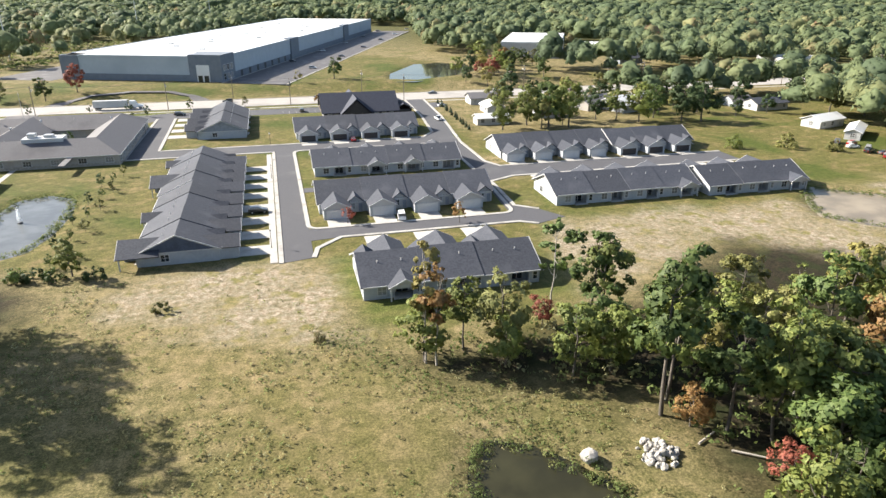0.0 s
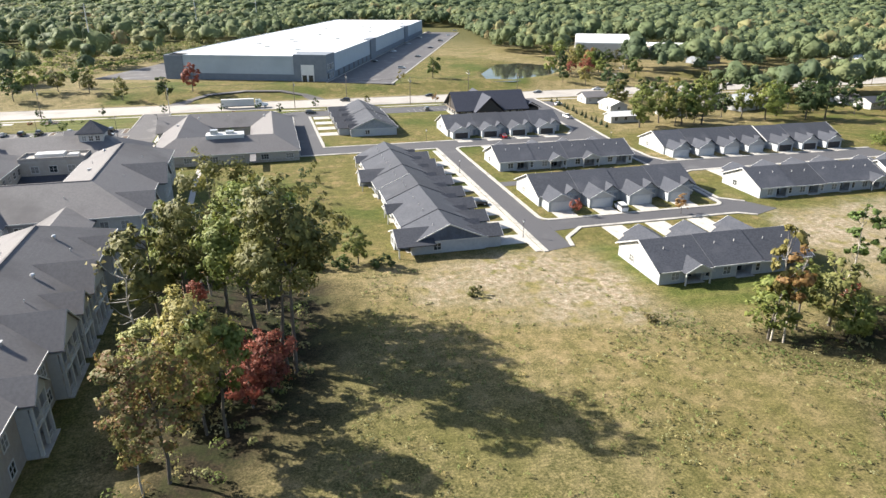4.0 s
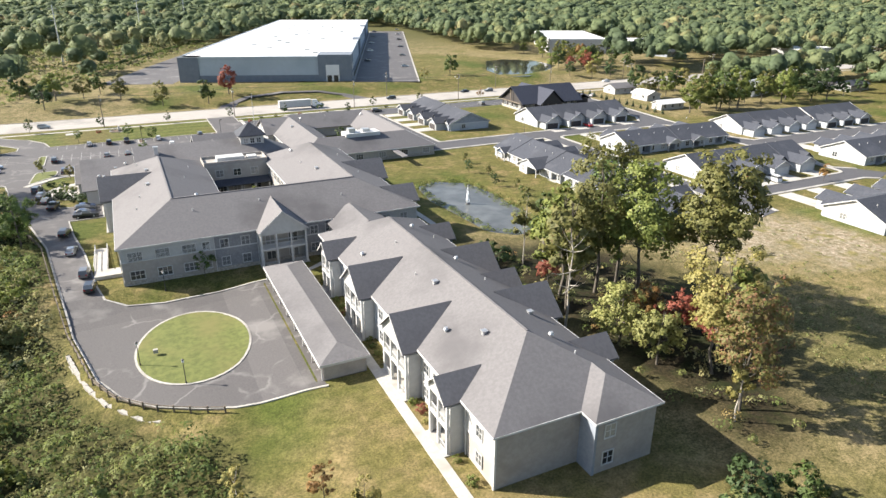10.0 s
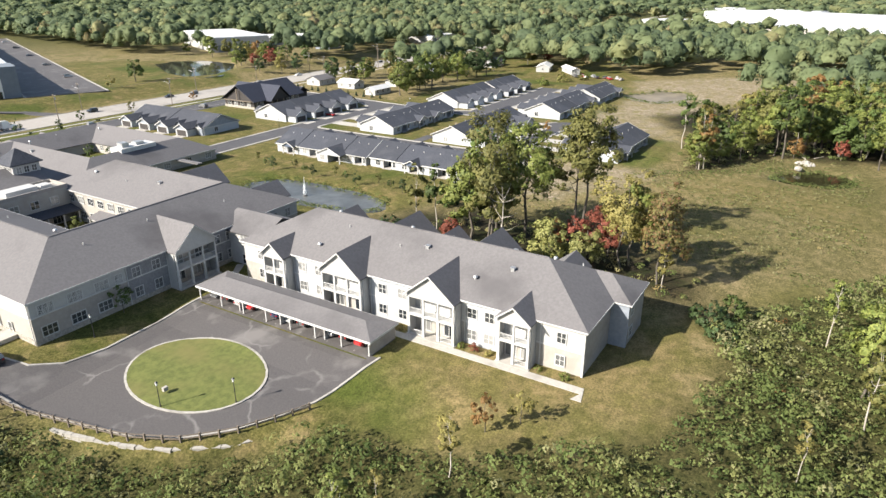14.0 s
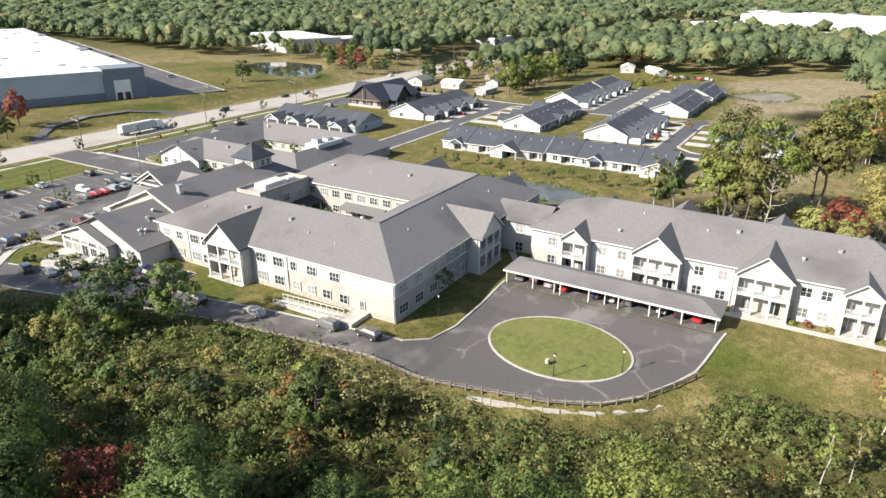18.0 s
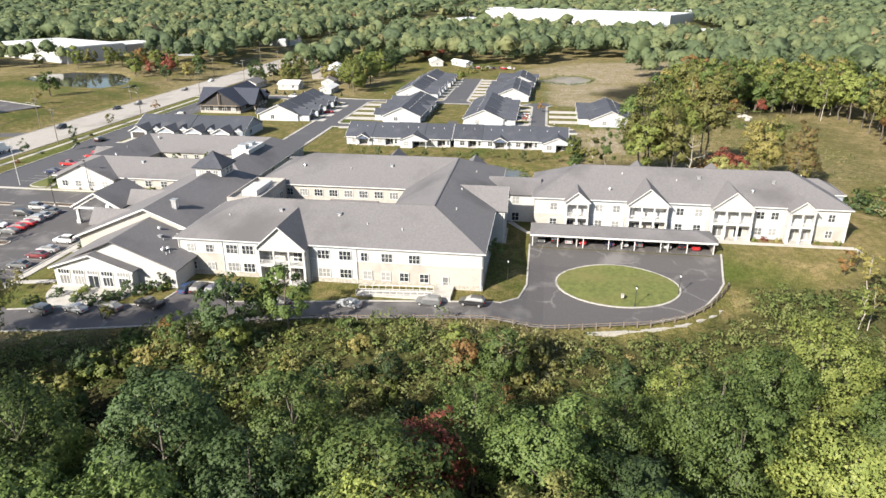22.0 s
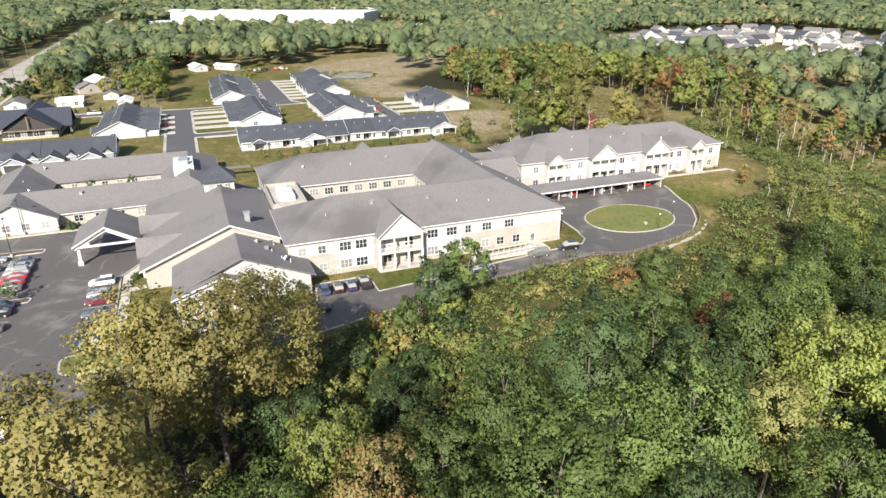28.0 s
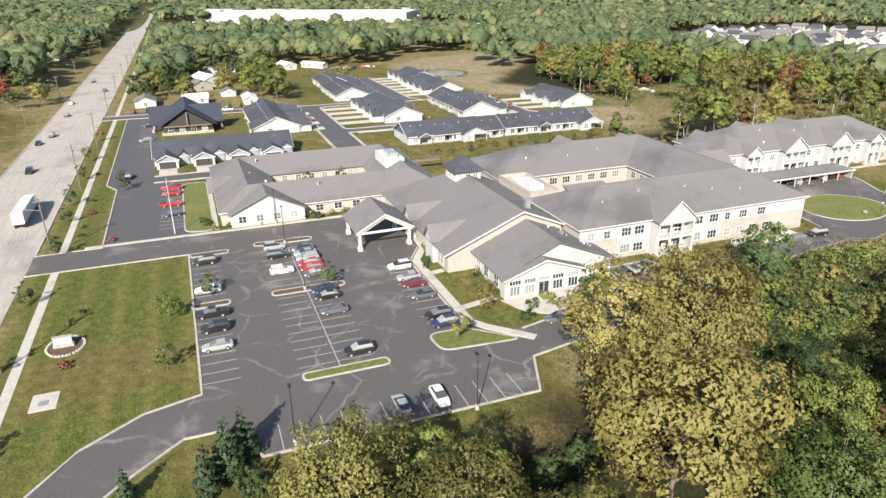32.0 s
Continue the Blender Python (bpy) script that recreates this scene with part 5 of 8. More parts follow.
def garage_door(parent, x, y, z, w=4.8, h=2.15, mat="trim"):
    key = (w, h, mat)
    if key not in GARAGE:
        nc = 4 if w > 3 else 2
        cw, rh = w / nc, h / 4
        g = Geo().add([(-w / 2, -0.04, 0), (w / 2, -0.04, 0), (w / 2, 0, 0), (-w / 2, 0, 0), (-w / 2, -0.04, h), (w / 2, -0.04, h), (w / 2, 0, h), (-w / 2, 0, h)], [(0, 3, 2, 1), (4, 5, 6, 7), (1, 2, 6, 5), (2, 3, 7, 6), (3, 0, 4, 7)])
        for r_ in range(4):
            for c_ in range(nc):
                xa, xb, za, zb = -w / 2 + c_ * cw, -w / 2 + (c_ + 1) * cw, r_ * rh, (r_ + 1) * rh
                o_ = [(xa, -0.04, za), (xb, -0.04, za), (xb, -0.04, zb), (xa, -0.04, zb)]
                i_ = [(xa + 0.1, -0.065, za + 0.06), (xb - 0.1, -0.065, za + 0.06), (xb - 0.1, -0.065, zb - 0.06), (xa + 0.1, -0.065, zb - 0.06)]
                g.add(o_ + i_, [(4, 5, 6, 7)] + [(k, (k + 1) % 4, (k + 1) % 4 + 4, k + 4) for k in range(4)])
        f = Geo().box(-w / 2 - 0.14, -w / 2, -0.08, 0, 0, h + 0.14).box(w / 2, w / 2 + 0.14, -0.08, 0, 0, h + 0.14).box(-w / 2, w / 2, -0.08, 0, h, h + 0.14)
        GARAGE[key] = (g.mesh("garage_door", mat), f.mesh("door_frame", "trim"))
    a, b = GARAGE[key]
    d = part("garage_door", a, None, parent, "white panelled garage door" if mat == "trim" else "dark panelled garage door", m=pose(x, y, z))
    part("door_frame", b, None, d)
    return d


def slope_pair(x0, x1, y0, y1, zr, half, ze):
    """Two roof slabs whose ridge runs along y over x = middle, from y0 to y1."""
    xc = (x0 + x1) / 2
    g = Geo()
    g.slab([(x0, y1, ze), (x0, y0, ze), (xc, y0, zr), (xc, y1, zr)], 0.18)
    g.slab([(x1, y0, ze), (x1, y1, ze), (xc, y1, zr), (xc, y0, zr)], 0.18)
    return g


def villa_row(m, units, uw, depth, label, out=4.5, siding="pale_siding", gable="white_siding", doors="trim", drive=7.0, porch_gables=(0,), wide_gables=(), group="villa terraces", ends="gg", flip=False):
    """A terrace of villas in its own axes: garages face -y, porches +y."""
    v = thing("villa_terrace", m, label, "house", group)
    L, ph = units * uw, 0.43
    zr0 = 2.8 + (depth / 2 + 0.5) * ph
    body = Geo()
    for u in range(units):
        x0, x1 = u * uw, (u + 1) * uw
        body.box(x0, x1, 0, depth - 2.2, -0.3, 2.75)
        body.box(x0, x0 + uw * 0.16, depth - 2.19, depth, -0.3, 2.75).box(x0 + uw * 0.52, x1, depth - 2.19, depth, -0.3, 2.75)
    part("wall", body, siding, v, "pale lap-sided wall")
    for u in range(units):
        x0, x1 = u * uw, (u + 1) * uw
        up = 0.14 * (u % 2)
        e0, e1 = (0.5 if u == 0 else 0), (0.5 if u == units - 1 else 0)
        h0 = ends[0] == "h" and u == 0
        h1 = ends[1] == "h" and u == units - 1
        half = depth / 2 + 0.5
        y0, y1, yc, ze, zr = -0.5, depth + 0.5, depth / 2, 2.75 + up, 2.75 + up + half * ph
        a, b = x0 - e0 + (half if h0 else 0), x1 + e1 - (half if h1 else 0)
        if a > b:
            a = b = (a + b) / 2
        g = Geo()
        g.slab([(x0 - e0, y0, ze), (x1 + e1, y0, ze), (b, yc, zr), (a, yc, zr)], 0.2)
        g.slab([(x1 + e1, y1, ze), (x0 - e0, y1, ze), (a, yc, zr), (b, yc, zr)], 0.2)
        if h0:
            g.slab([(x0 - e0, y1, ze), (x0 - e0, y0, ze), (a, yc, zr)], 0.2)
        if h1:
            g.slab([(x1 + e1, y0, ze), (x1 + e1, y1, ze), (b, yc, zr)], 0.2)
        part("roof", g, "slate", v)
        # garage wing with its gable and the cross gable behind it
        gw = min(6.4, uw * 0.62)
        gx = x0 + (uw * 0.36 if not flip else uw * 0.64)
        part("garage_wall", Geo().box(gx - gw / 2, gx + gw / 2, -out, 0.3, -0.3, 2.7), siding, v)
        gh = 2.7 + (gw / 2 + 0.4) * 0.5
        back = (gh - 2.75) / ph - 0.3
        part("garage_roof", slope_pair(gx - gw / 2 - 0.4, gx + gw / 2 + 0.4, -out - 0.5, back, gh, 0, 2.65), "slate", v)
        gb = part("garage_gable", Geo().face((gx - gw / 2, -out - 0.02, 2.5), (gx + gw / 2, -out - 0.02, 2.5), (gx + gw / 2, -out - 0.02, 2.7), (gx, -out - 0.02, gh - 0.25), (gx - gw / 2, -out - 0.02, 2.7)), gable, v, "shingled garage gable")
        part("bargeboard", Geo().slab([(gx - gw / 2 - 0.4, -out - 0.58, 2.66), (gx - gw / 2 - 0.4, -out - 0.5, 2.66), (gx, -out - 0.5, gh), (gx, -out - 0.58, gh)][::-1], 0.26).slab([(gx, -out - 0.58, gh), (gx, -out - 0.5, gh), (gx + gw / 2 + 0.4, -out - 0.5, 2.66), (gx + gw / 2 + 0.4, -out - 0.58, 2.66)][::-1], 0.26), "trim", gb)
        garage_door(v, gx, -out - 0.02, 0.05, min(4.9, gw - 1.0), 2.15, doors)
        cx = x0 + (uw * 0.80 if not flip else uw * 0.2)
        cw = uw * 0.34
        ch = 2.75 + (cw / 2 + 0.35) * 0.75
        part("cross_gable_roof", slope_pair(cx - cw / 2 - 0.35, cx + cw / 2 + 0.35, -0.95, (ch - 2.75) / ph, ch, 0, 2.72), "slate", v)
        part("cross_gable", Geo().face((cx - cw / 2, -0.42, 2.4), (cx + cw / 2, -0.42, 2.4), (cx + cw / 2, -0.42, 2.8), (cx, -0.42, ch - 0.2), (cx - cw / 2, -0.42, 2.8)).box(cx - cw / 2, cx + cw / 2, -0.4, 0.2, 0, 2.6), gable, v)
        window(v, cx - cw * 0.18, -0.44, 0.9, "S", 1.1, 1.4, 2, 2)
        part("front_door", Geo().box(cx + cw * 0.2, cx + cw * 0.2 + 0.95, -0.48, -0.41, 0.1, 2.15), "blue_siding", v, "grey blue front door")
        # porch side
        px0, px1 = x0 + uw * 0.16, x0 + uw * 0.52
        window(v, x0 + uw * 0.70, depth + 0.02, 0.8, "N", 1.5, 1.5, 2, 2)
        window(v, x0 + uw * 0.08, depth + 0.02, 0.8, "N", 0.8, 1.5, 1, 2)
        window(v, (px0 + px1) / 2, depth - 2.18, 0.1, "N", 2.2, 2.1, 2, 1, "patio_door")
        part("patio", Geo().box(px0, px1, depth - 2.2, depth + 0.8, -0.2, 0.06), "concrete", v)
        part("porch_post", Geo().box(px0 + 0.1, px0 + 0.28, depth - 0.2, depth - 0.02, 0, 2.7), "trim", v)
        part("porch_post", Geo().box(px1 - 0.28, px1 - 0.1, depth - 0.2, depth - 0.02, 0, 2.7), "trim", v)
        if u in porch_gables or u in wide_gables:
            pw, pc = uw * 1.02 if u in wide_gables else (px1 - px0) + 1.6, (px0 + px1) / 2
            reach = 3.4 if u in wide_gables else 1.9
            pz = 2.75 + (pw / 2 + 0.3) * (0.42 if u in wide_gables else 0.5)
            pb = depth + 0.5 - (pz - 2.75) / ph
            part("porch_roof", slope_pair(pc - pw / 2 - 0.3, pc + pw / 2 + 0.3, pb, depth + reach, pz, 0, 2.7), "slate", v)
            part("porch_gable", Geo().face(*[(pc + a_ * pw / 2, depth + reach - 0.35, z_) for a_, z_ in ((1, 2.4), (-1, 2.4), (-1, 2.7), (0, pz - 0.2), (1, 2.7))]), gable if u not in wide_gables else "pale_siding", v)
            part("bargeboard", Geo().slab([(pc - pw / 2 - 0.3, depth + reach + 0.08, 2.7), (pc - pw / 2 - 0.3, depth + reach, 2.7), (pc, depth + reach, pz), (pc, depth + reach + 0.08, pz)], 0.26).slab([(pc, depth + reach + 0.08, pz), (pc, depth + reach, pz), (pc + pw / 2 + 0.3, depth + reach, 2.7), (pc + pw / 2 + 0.3, depth + reach + 0.08, 2.7)], 0.26), "trim", v)
            if u in wide_gables:
                part("room_wall", Geo().box(pc + 0.4, pc + pw / 2 - 0.1, depth - 0.1, depth + reach - 0.4, -0.2, 2.6), siding, v)
                window(v, pc + pw * 0.27, depth + reach - 0.38, 0.8, "N", 1.6, 1.5, 2, 2)
            for k in (-1, 1):
                part("porch_post", Geo().box(pc + k * pw * 0.46 - 0.12, pc + k * pw * 0.46 + 0.12, depth + reach - 0.6, depth + reach - 0.36, 0, 2.5), "trim", v)
        for k in range(2):
            roof_vent(v, x0 + uw * (0.3 + 0.4 * k), depth * 0.68, zr - depth * 0.18 * ph, 0)
        if drive:
            dv = structure("driveway", Geo().box(-2.6, 2.6, -drive, 0, -0.2, 0.09), "concrete", "pale concrete driveway to a garage", "driveway")
            dv.matrix_basis = m @ pose(gx, -out - 0.1, 0)
            dv["group"] = "garage driveways"
        # eaves boards
        part("gutter", Geo().box(x0, x1, -0.62, -0.5, 2.55, 2.74 + up), "trim", v)
        part("gutter", Geo().box(x0, x1, depth + 0.5, depth + 0.62, 2.55, 2.74 + up), "trim", v)
    for k, (xx, end) in enumerate(((-0.02, ends[0]), (L + 0.02, ends[1]))):
        if end == "g":
            part("end_gable", Geo().face((xx, 0, 2.7), (xx, depth, 2.7), (xx, depth / 2, 2.7 + depth / 2 * ph)) if k else Geo().face((xx, depth, 2.7), (xx, 0, 2.7), (xx, depth / 2, 2.7 + depth / 2 * ph)), gable, v, "gable end above the siding")
            s = -1 if k == 0 else 1
            xo = xx + s * 0.55
            part("bargeboard", Geo().slab([(xo - 0.06, -0.5, 2.72), (xo + 0.06, -0.5, 2.72), (xo + 0.06, depth / 2, zr0), (xo - 0.06, depth / 2, zr0)], 0.26).slab([(xo - 0.06, depth / 2, zr0), (xo + 0.06, depth / 2, zr0), (xo + 0.06, depth + 0.5, 2.72), (xo - 0.06, depth + 0.5, 2.72)], 0.26), "trim", v)
            part("frieze_board", Geo().box(xx - 0.05, xx + 0.05, -0.3, depth + 0.3, 2.55, 2.75), "trim", v)
            window(v, xx, depth * (0.34 if k else 0.66), 0.8, "E" if k else "W", 1.5, 1.4, 2, 2)
    return v


T1 = "villa terrace with charcoal shingle roofs, pale siding and white garages"
villa_row(pose(8.6, 155.2, 0), 4, 11.0, 15.8, T1, 4.6, drive=6.0, porch_gables=())
villa_row(pose(53.6, 204.0, 0, 0, 0, 180), 4, 10.9, 15.2, "villa terrace with charcoal roofs and screened porches", 4.4, drive=13.0, porch_gables=(1, 2))
villa_row(pose(7.2, 239.2, 0), 4, 11.0, 16.5, "villa terrace with charcoal roofs and dark garage doors", 4.6, doors="dark_timber", drive=5.5)
villa_row(pose(69.0, 195.8, 0), 4, 9.4, 15.5, T1, 4.8, drive=4.0, porch_gables=())
villa_row(pose(107.6, 194.6, 0), 3, 9.8, 15.5, "villa terrace with charcoal roofs and dark garage doors", 4.6, doors="dark_timber", drive=4.0, porch_gables=())
villa_row(pose(107.6, 162.6, 0, 0, 0, 180), 4, 10.1, 15.5, "grey-sided villa terrace with charcoal roofs beside bare soil", 4.6, siding="pale_siding", drive=8.6, porch_gables=(0,))
villa_row(pose(139.8, 160.6, 0, 0, 0, 180), 3, 10.0, 15.5, "grey-sided villa terrace with charcoal roofs and back porches", 4.6, siding="pale_siding", drive=10.4, porch_gables=(0,))
villa_row(pose(45.8, 121.2, 0, 0, 0, 180), 3, 11.1, 15.4, "villa terrace with charcoal roofs at the edge of the rough grass", 4.6, siding="pale_siding", drive=11.5, porch_gables=(2,))
villa_row(pose(-13.2, 131.4, 0, 0, 0, 90), 4, 9.6, 15.8, "villa terrace with charcoal roofs and a blue shingled gable", 3.6, gable="navy_siding", drive=7.6, porch_gables=(2,), wide_gables=(0,))
villa_row(pose(-13.2, 171.0, 0, 0, 0, 90), 4, 9.2, 16.4, "villa terrace with charcoal roofs facing the pond", 3.6, gable="navy_siding", drive=7.6, porch_gables=(3,), wide_gables=(1,))
villa_row(pose(-26.6, 290.0, 0, 0, 0, 270), 4, 10.7, 16.5, "villa terrace with dark garage doors near the main road", 4.4, siding="pale_siding", gable="blue_siding", doors="dark_timber", drive=6.6, porch_gables=())

# ---- clubhouse ----
club = thing("clubhouse", None, "dark clubhouse with navy roofs and a timber-framed gable", "clubhouse")
part("wall", Geo().box(20, 49, 270, 288, -0.3, 3.4), "dark_timber", club, "dark clad wall")
part("stone_base", Geo().ribbon([(19.9, 269.9), (49.1, 269.9), (49.1, 288.1), (19.9, 288.1)], 0.2, -0.2, 1.1, True), "stone", club)
part("roof", roof_geo(roof_planes(18.6, 50.4, 268.6, 289.4, 3.4, 0.62, "x", "gg")), "navy_roof", club, "navy shingle roof")
part("end_gable", Geo().face((19.9, 288, 3.3), (19.9, 270, 3.3), (19.9, 279, 8.9)), "dark_timber", club)
part("end_gable", Geo().face((49.1, 270, 3.3), (49.1, 288, 3.3), (49.1, 279, 8.9)), "dark_timber", club)
for side in (-1, 1):
    yy = 268.6 if side < 0 else 289.4
    g = Geo()
    yf, yb = yy + side * 3.0, 279
    a = [(26, yf, 3.2), (32.5, yf, 9.2), (32.5, yb, 9.2), (26, yb, 3.2)]
    b = [(32.5, yf, 9.2), (39, yf, 3.2), (39, yb, 3.2), (32.5, yb, 9.2)]
    g.slab(a if side < 0 else a[::-1], 0.25).slab(b if side < 0 else b[::-1], 0.25)
    part("gable_roof", g, "navy_roof", club)
    part("timber_gable", Geo().face(*([(27, yf - side * 0.8, 3.2), (38, yf - side * 0.8, 3.2), (32.5, yf - side * 0.8, 8.4)][::-side])), "dark_timber", club)
    for x in (27.4, 37.6, 30.4, 34.6):
        part("timber_post", Geo().box(x - 0.2, x + 0.2, yf - side * 0.8 - 0.2, yf - side * 0.8 + 0.2, 0, 3.3), "wood", club)
        part("stone_pier", Geo().box(x - 0.4, x + 0.4, yf - side * 0.8 - 0.4, yf - side * 0.8 + 0.4, 0, 1.1), "stone", club)
part("wing_wall", Geo().box(49.3, 56, 272, 285, -0.3, 3.2), "dark_timber", club)
part("wing_roof", roof_geo(roof_planes(48, 57, 271, 286, 3.2, 0.55, "y", "gg")), "navy_roof", club)
part("gable_beam", Geo().box(18.7, 19.0, 270.6, 287.4, 3.2, 3.6), "wood", club)
part("king_post", Geo().box(18.7, 19.0, 278.8, 279.2, 3.6, 8.4), "wood", club)
for x in (22, 24.6, 41, 44, 47):
    window(club, x, 269.95, 1.0, "S", 1.6, 1.7, 2, 2)
    window(club, x, 288.05, 1.0, "N", 1.6, 1.7, 2, 2)
for y in (273, 277, 281, 285):
    window(club, 19.85, y, 1.0, "W", 1.8, 1.8, 2, 2)

# ---- warehouse across the road ----
wa = -21.0
wh = thing("warehouse", pose(-107.5, 404.8, 3.0, 0, 0, wa), "vast pale blue warehouse with a white flat roof", "warehouse")
WL, WD, WH = 89.0, 361.0, 12.2
part("wall", Geo().box(0, WL, 0, WD, -1.5, WH), "wh_pale", wh, "pale blue concrete panels")
part("plinth", Geo().ribbon([(-0.1, -0.1), (WL + 0.1, -0.1), (WL + 0.1, WD + 0.1), (-0.1, WD + 0.1)], 0.5, -1.5, 3.4, True), "wh_dark_hazed", wh, "dark plinth panels")
part("corner_panel", Geo().box(-0.5, 10, -0.5, 10, -1.5, WH + 0.5), "wh_dark_hazed", wh, "dark corner panels")
part("corner_tower", Geo().box(WL - 17, WL + 0.8, -1.0, 16, -1.5, WH + 1.6), "wh_dark_hazed", wh, "dark entrance corner")
part("entrance_panel", Geo().box(WL - 13, WL - 6, -1.15, -1.02, 0, 8.6), "wh_white", wh, "white entrance surround")
part("entrance_glass", Geo().box(WL - 12.4, WL - 10, -1.25, -1.16, 0, 3.2).box(WL - 9, WL - 6.6, -1.25, -1.16, 0, 3.2), "glass", wh)
for k in range(3):
    for z in (1.0, 5.6):
        window(wh, WL + 0.82, 2.5 + 4.6 * k, z, "E", 2.6, 3.0, 2, 2)
for k in range(9):
    part("dock_door", Geo().box(WL + 0.28, WL + 0.36, 24 + 12 * k, 27 + 12 * k, -0.5, 3.4), "black_metal", wh)
for yy in (110, 250):
    part("corner_tower", Geo().box(WL - 4, WL + 0.9, yy, yy + 16, -1.5, WH + 1.2), "wh_dark_hazed", wh)
part("roof", Geo().box(0.6, WL - 0.6, 0.6, WD - 0.6, WH + 0.02, WH + 0.5), "wh_white", wh, "white membrane roof")
part("parapet", Geo().box(10.2, WL - 17.2, -0.35, 0.4, WH - 0.2, WH + 0.8).box(WL - 0.4, WL + 0.3, 16.2, WD, WH - 0.2, WH + 0.8).box(-0.3, 0.4, 10.2, WD, WH - 0.2, WH + 0.8), "wh_pale", wh)
for i in range(20):
    part("roof_hatch", Geo().box(-1.5, 1.5, -1, 1, 0, 0.7), "metal", wh, m=pose(random.uniform(8, 80), 20 + 16.5 * i, WH + 0.5))
wr_ = pose(-107.5, 404.8, 0, 0, 0, wa)
lot = structure("warehouse_yard", Geo().box(WL + 2, WL + 36, -4, 378, 2.6, 3.06), "asphalt", "grey asphalt yard beside the warehouse", "car park")
lot.matrix_basis = wr_
kb = structure("kerb", Geo().box(WL + 36, WL + 36.8, -4, 378, 2.6, 3.2).box(WL + 1.0, WL + 2, -4, 378, 2.6, 3.2), "kerb", "pale kerb beside the yard", "kerb")
kb.matrix_basis = wr_
yd = structure("warehouse_drive", Geo().box(-40, -3, -6, 378, 2.6, 3.05), "asphalt", "asphalt drive behind the warehouse", "road")
yd.matrix_basis = wr_

# ---- trees ----
def leaf_cloud(rng, centres, radii, count, size, flat=0.75, shell=0.55, droop=0.0):
    """Small bent leaf clumps strewn over ellipsoid lobes."""
    w = np.array([r ** 2 for r in radii])
    pick = rng.choice(len(radii), count, p=w / w.sum())
    d = rng.normal(size=(count, 3))
    d /= np.linalg.norm(d, axis=1)[:, None]
    d[:, 2] = np.where(d[:, 2] < -0.35, -d[:, 2] * 0.6, d[:, 2])
    rad = np.array(radii)[pick] * (shell + (1 - shell) * rng.random(count) ** 0.5) * rng.uniform(0.9, 1.14, count)
    pos = np.array(centres)[pick] + d * rad[:, None] * np.array([1, 1, flat])
    nrm = d * np.array([1, 1, 1.3]) + rng.normal(scale=0.5, size=(count, 3)) + np.array([0, 0, 0.35])
    nrm /= np.linalg.norm(nrm, axis=1)[:, None]
    t = np.cross(nrm, rng.normal(size=(count, 3)))
    t /= np.linalg.norm(t, axis=1)[:, None]
    b = np.cross(nrm, t)
    s = size * rng.uniform(0.6, 1.35, count)[:, None]
    mid_ = np.average(np.array(centres), axis=0, weights=w) - np.array([0, 0, 0.25 * max(radii)])
    out = pos - mid_
    out /= np.linalg.norm(out, axis=1)[:, None] + 1e-6
    soft = 0.5 * d + 0.45 * out + 0.3 * nrm
    return np.stack([pos - t * s * 0.85 - b * s * 0.5, pos + t * s * 0.85 - b * s * 0.5, pos + b * s], 1).reshape(-1, 3), soft


def leaf_mesh(name, v, soft):
    """A triangle a leaf; the shading leans towards the round of the crown."""
    me = bpy.data.meshes.new(name)
    me.from_pydata(v.tolist(), [], np.arange(len(v)).reshape(-1, 3).tolist(), False)
    soft = soft / (np.linalg.norm(soft, axis=1)[:, None] + 1e-6)
    me.normals_split_custom_set_from_vertices((soft if len(soft) == len(v) else np.repeat(soft, 3, axis=0)).astype(np.float32))
    return me


def mesh_tris(name, leaves, mat):
    me = leaf_mesh(name, *leaves)
    me.materials.append(M[mat] if isinstance(mat, str) else mat)
    return me


def grow(rng, h, spread_, base, mat_bark="bark", lobes=9, trunk_r=None, lean=0.0):
    """Trunk with limbs; returns the wood and the lobes of the crown."""
    g = Geo()
    r0 = trunk_r or h * 0.018 + 0.05
    pts = [Vector((0, 0, -0.6))]
    for i in range(1, 6):
        pts.append(Vector((lean * h * i / 5 + rng.normal() * 0.012 * h, rng.normal() * 0.012 * h, h * 0.86 * i / 5)))
    for i in range(5):
        g.tube(pts[i], pts[i + 1], r0 * (1 - i * 0.17), r0 * (1 - (i + 1) * 0.17), 6, caps=False)
    cen, rad = [], []
    for k in range(lobes):
        f = base + (0.93 - base) * (k + 0.5) / lobes
        i = min(4, int(f / 0.86 * 5)) if f < 0.86 else 4
        start = pts[i].lerp(pts[i + 1], min(1, max(0, f * 0.82 / 0.86 * 5 - i)))
        a = k * 2.4 + rng.normal() * 0.4
        prof = math.sin(math.pi * min(1, (f - base) / (1.02 - base) * 0.78 + 0.20))
        reach = spread_ * prof * rng.uniform(0.55, 0.85)
        end = Vector((start.x + math.cos(a) * reach, start.y + math.sin(a) * reach, h * f + rng.uniform(-0.02, 0.05) * h))
        mid = start.lerp(end, 0.5) + Vector((0, 0, -0.02 * h))
        g.tube(start, mid, r0 * 0.36, r0 * 0.22, 4, caps=False).tube(mid, end, r0 * 0.22, r0 * 0.06, 3, caps=False)
        cen.append(tuple(end))
        rad.append(spread_ * rng.uniform(0.30, 0.46) * (0.6 + 0.5 * prof))
    cen.append((pts[5].x, pts[5].y, h * 0.9))
    rad.append(spread_ * 0.36)
    return g, cen, rad


TREES = {}


def unit(v):
    return v / (np.linalg.norm(v, axis=1)[:, None] + 1e-9)


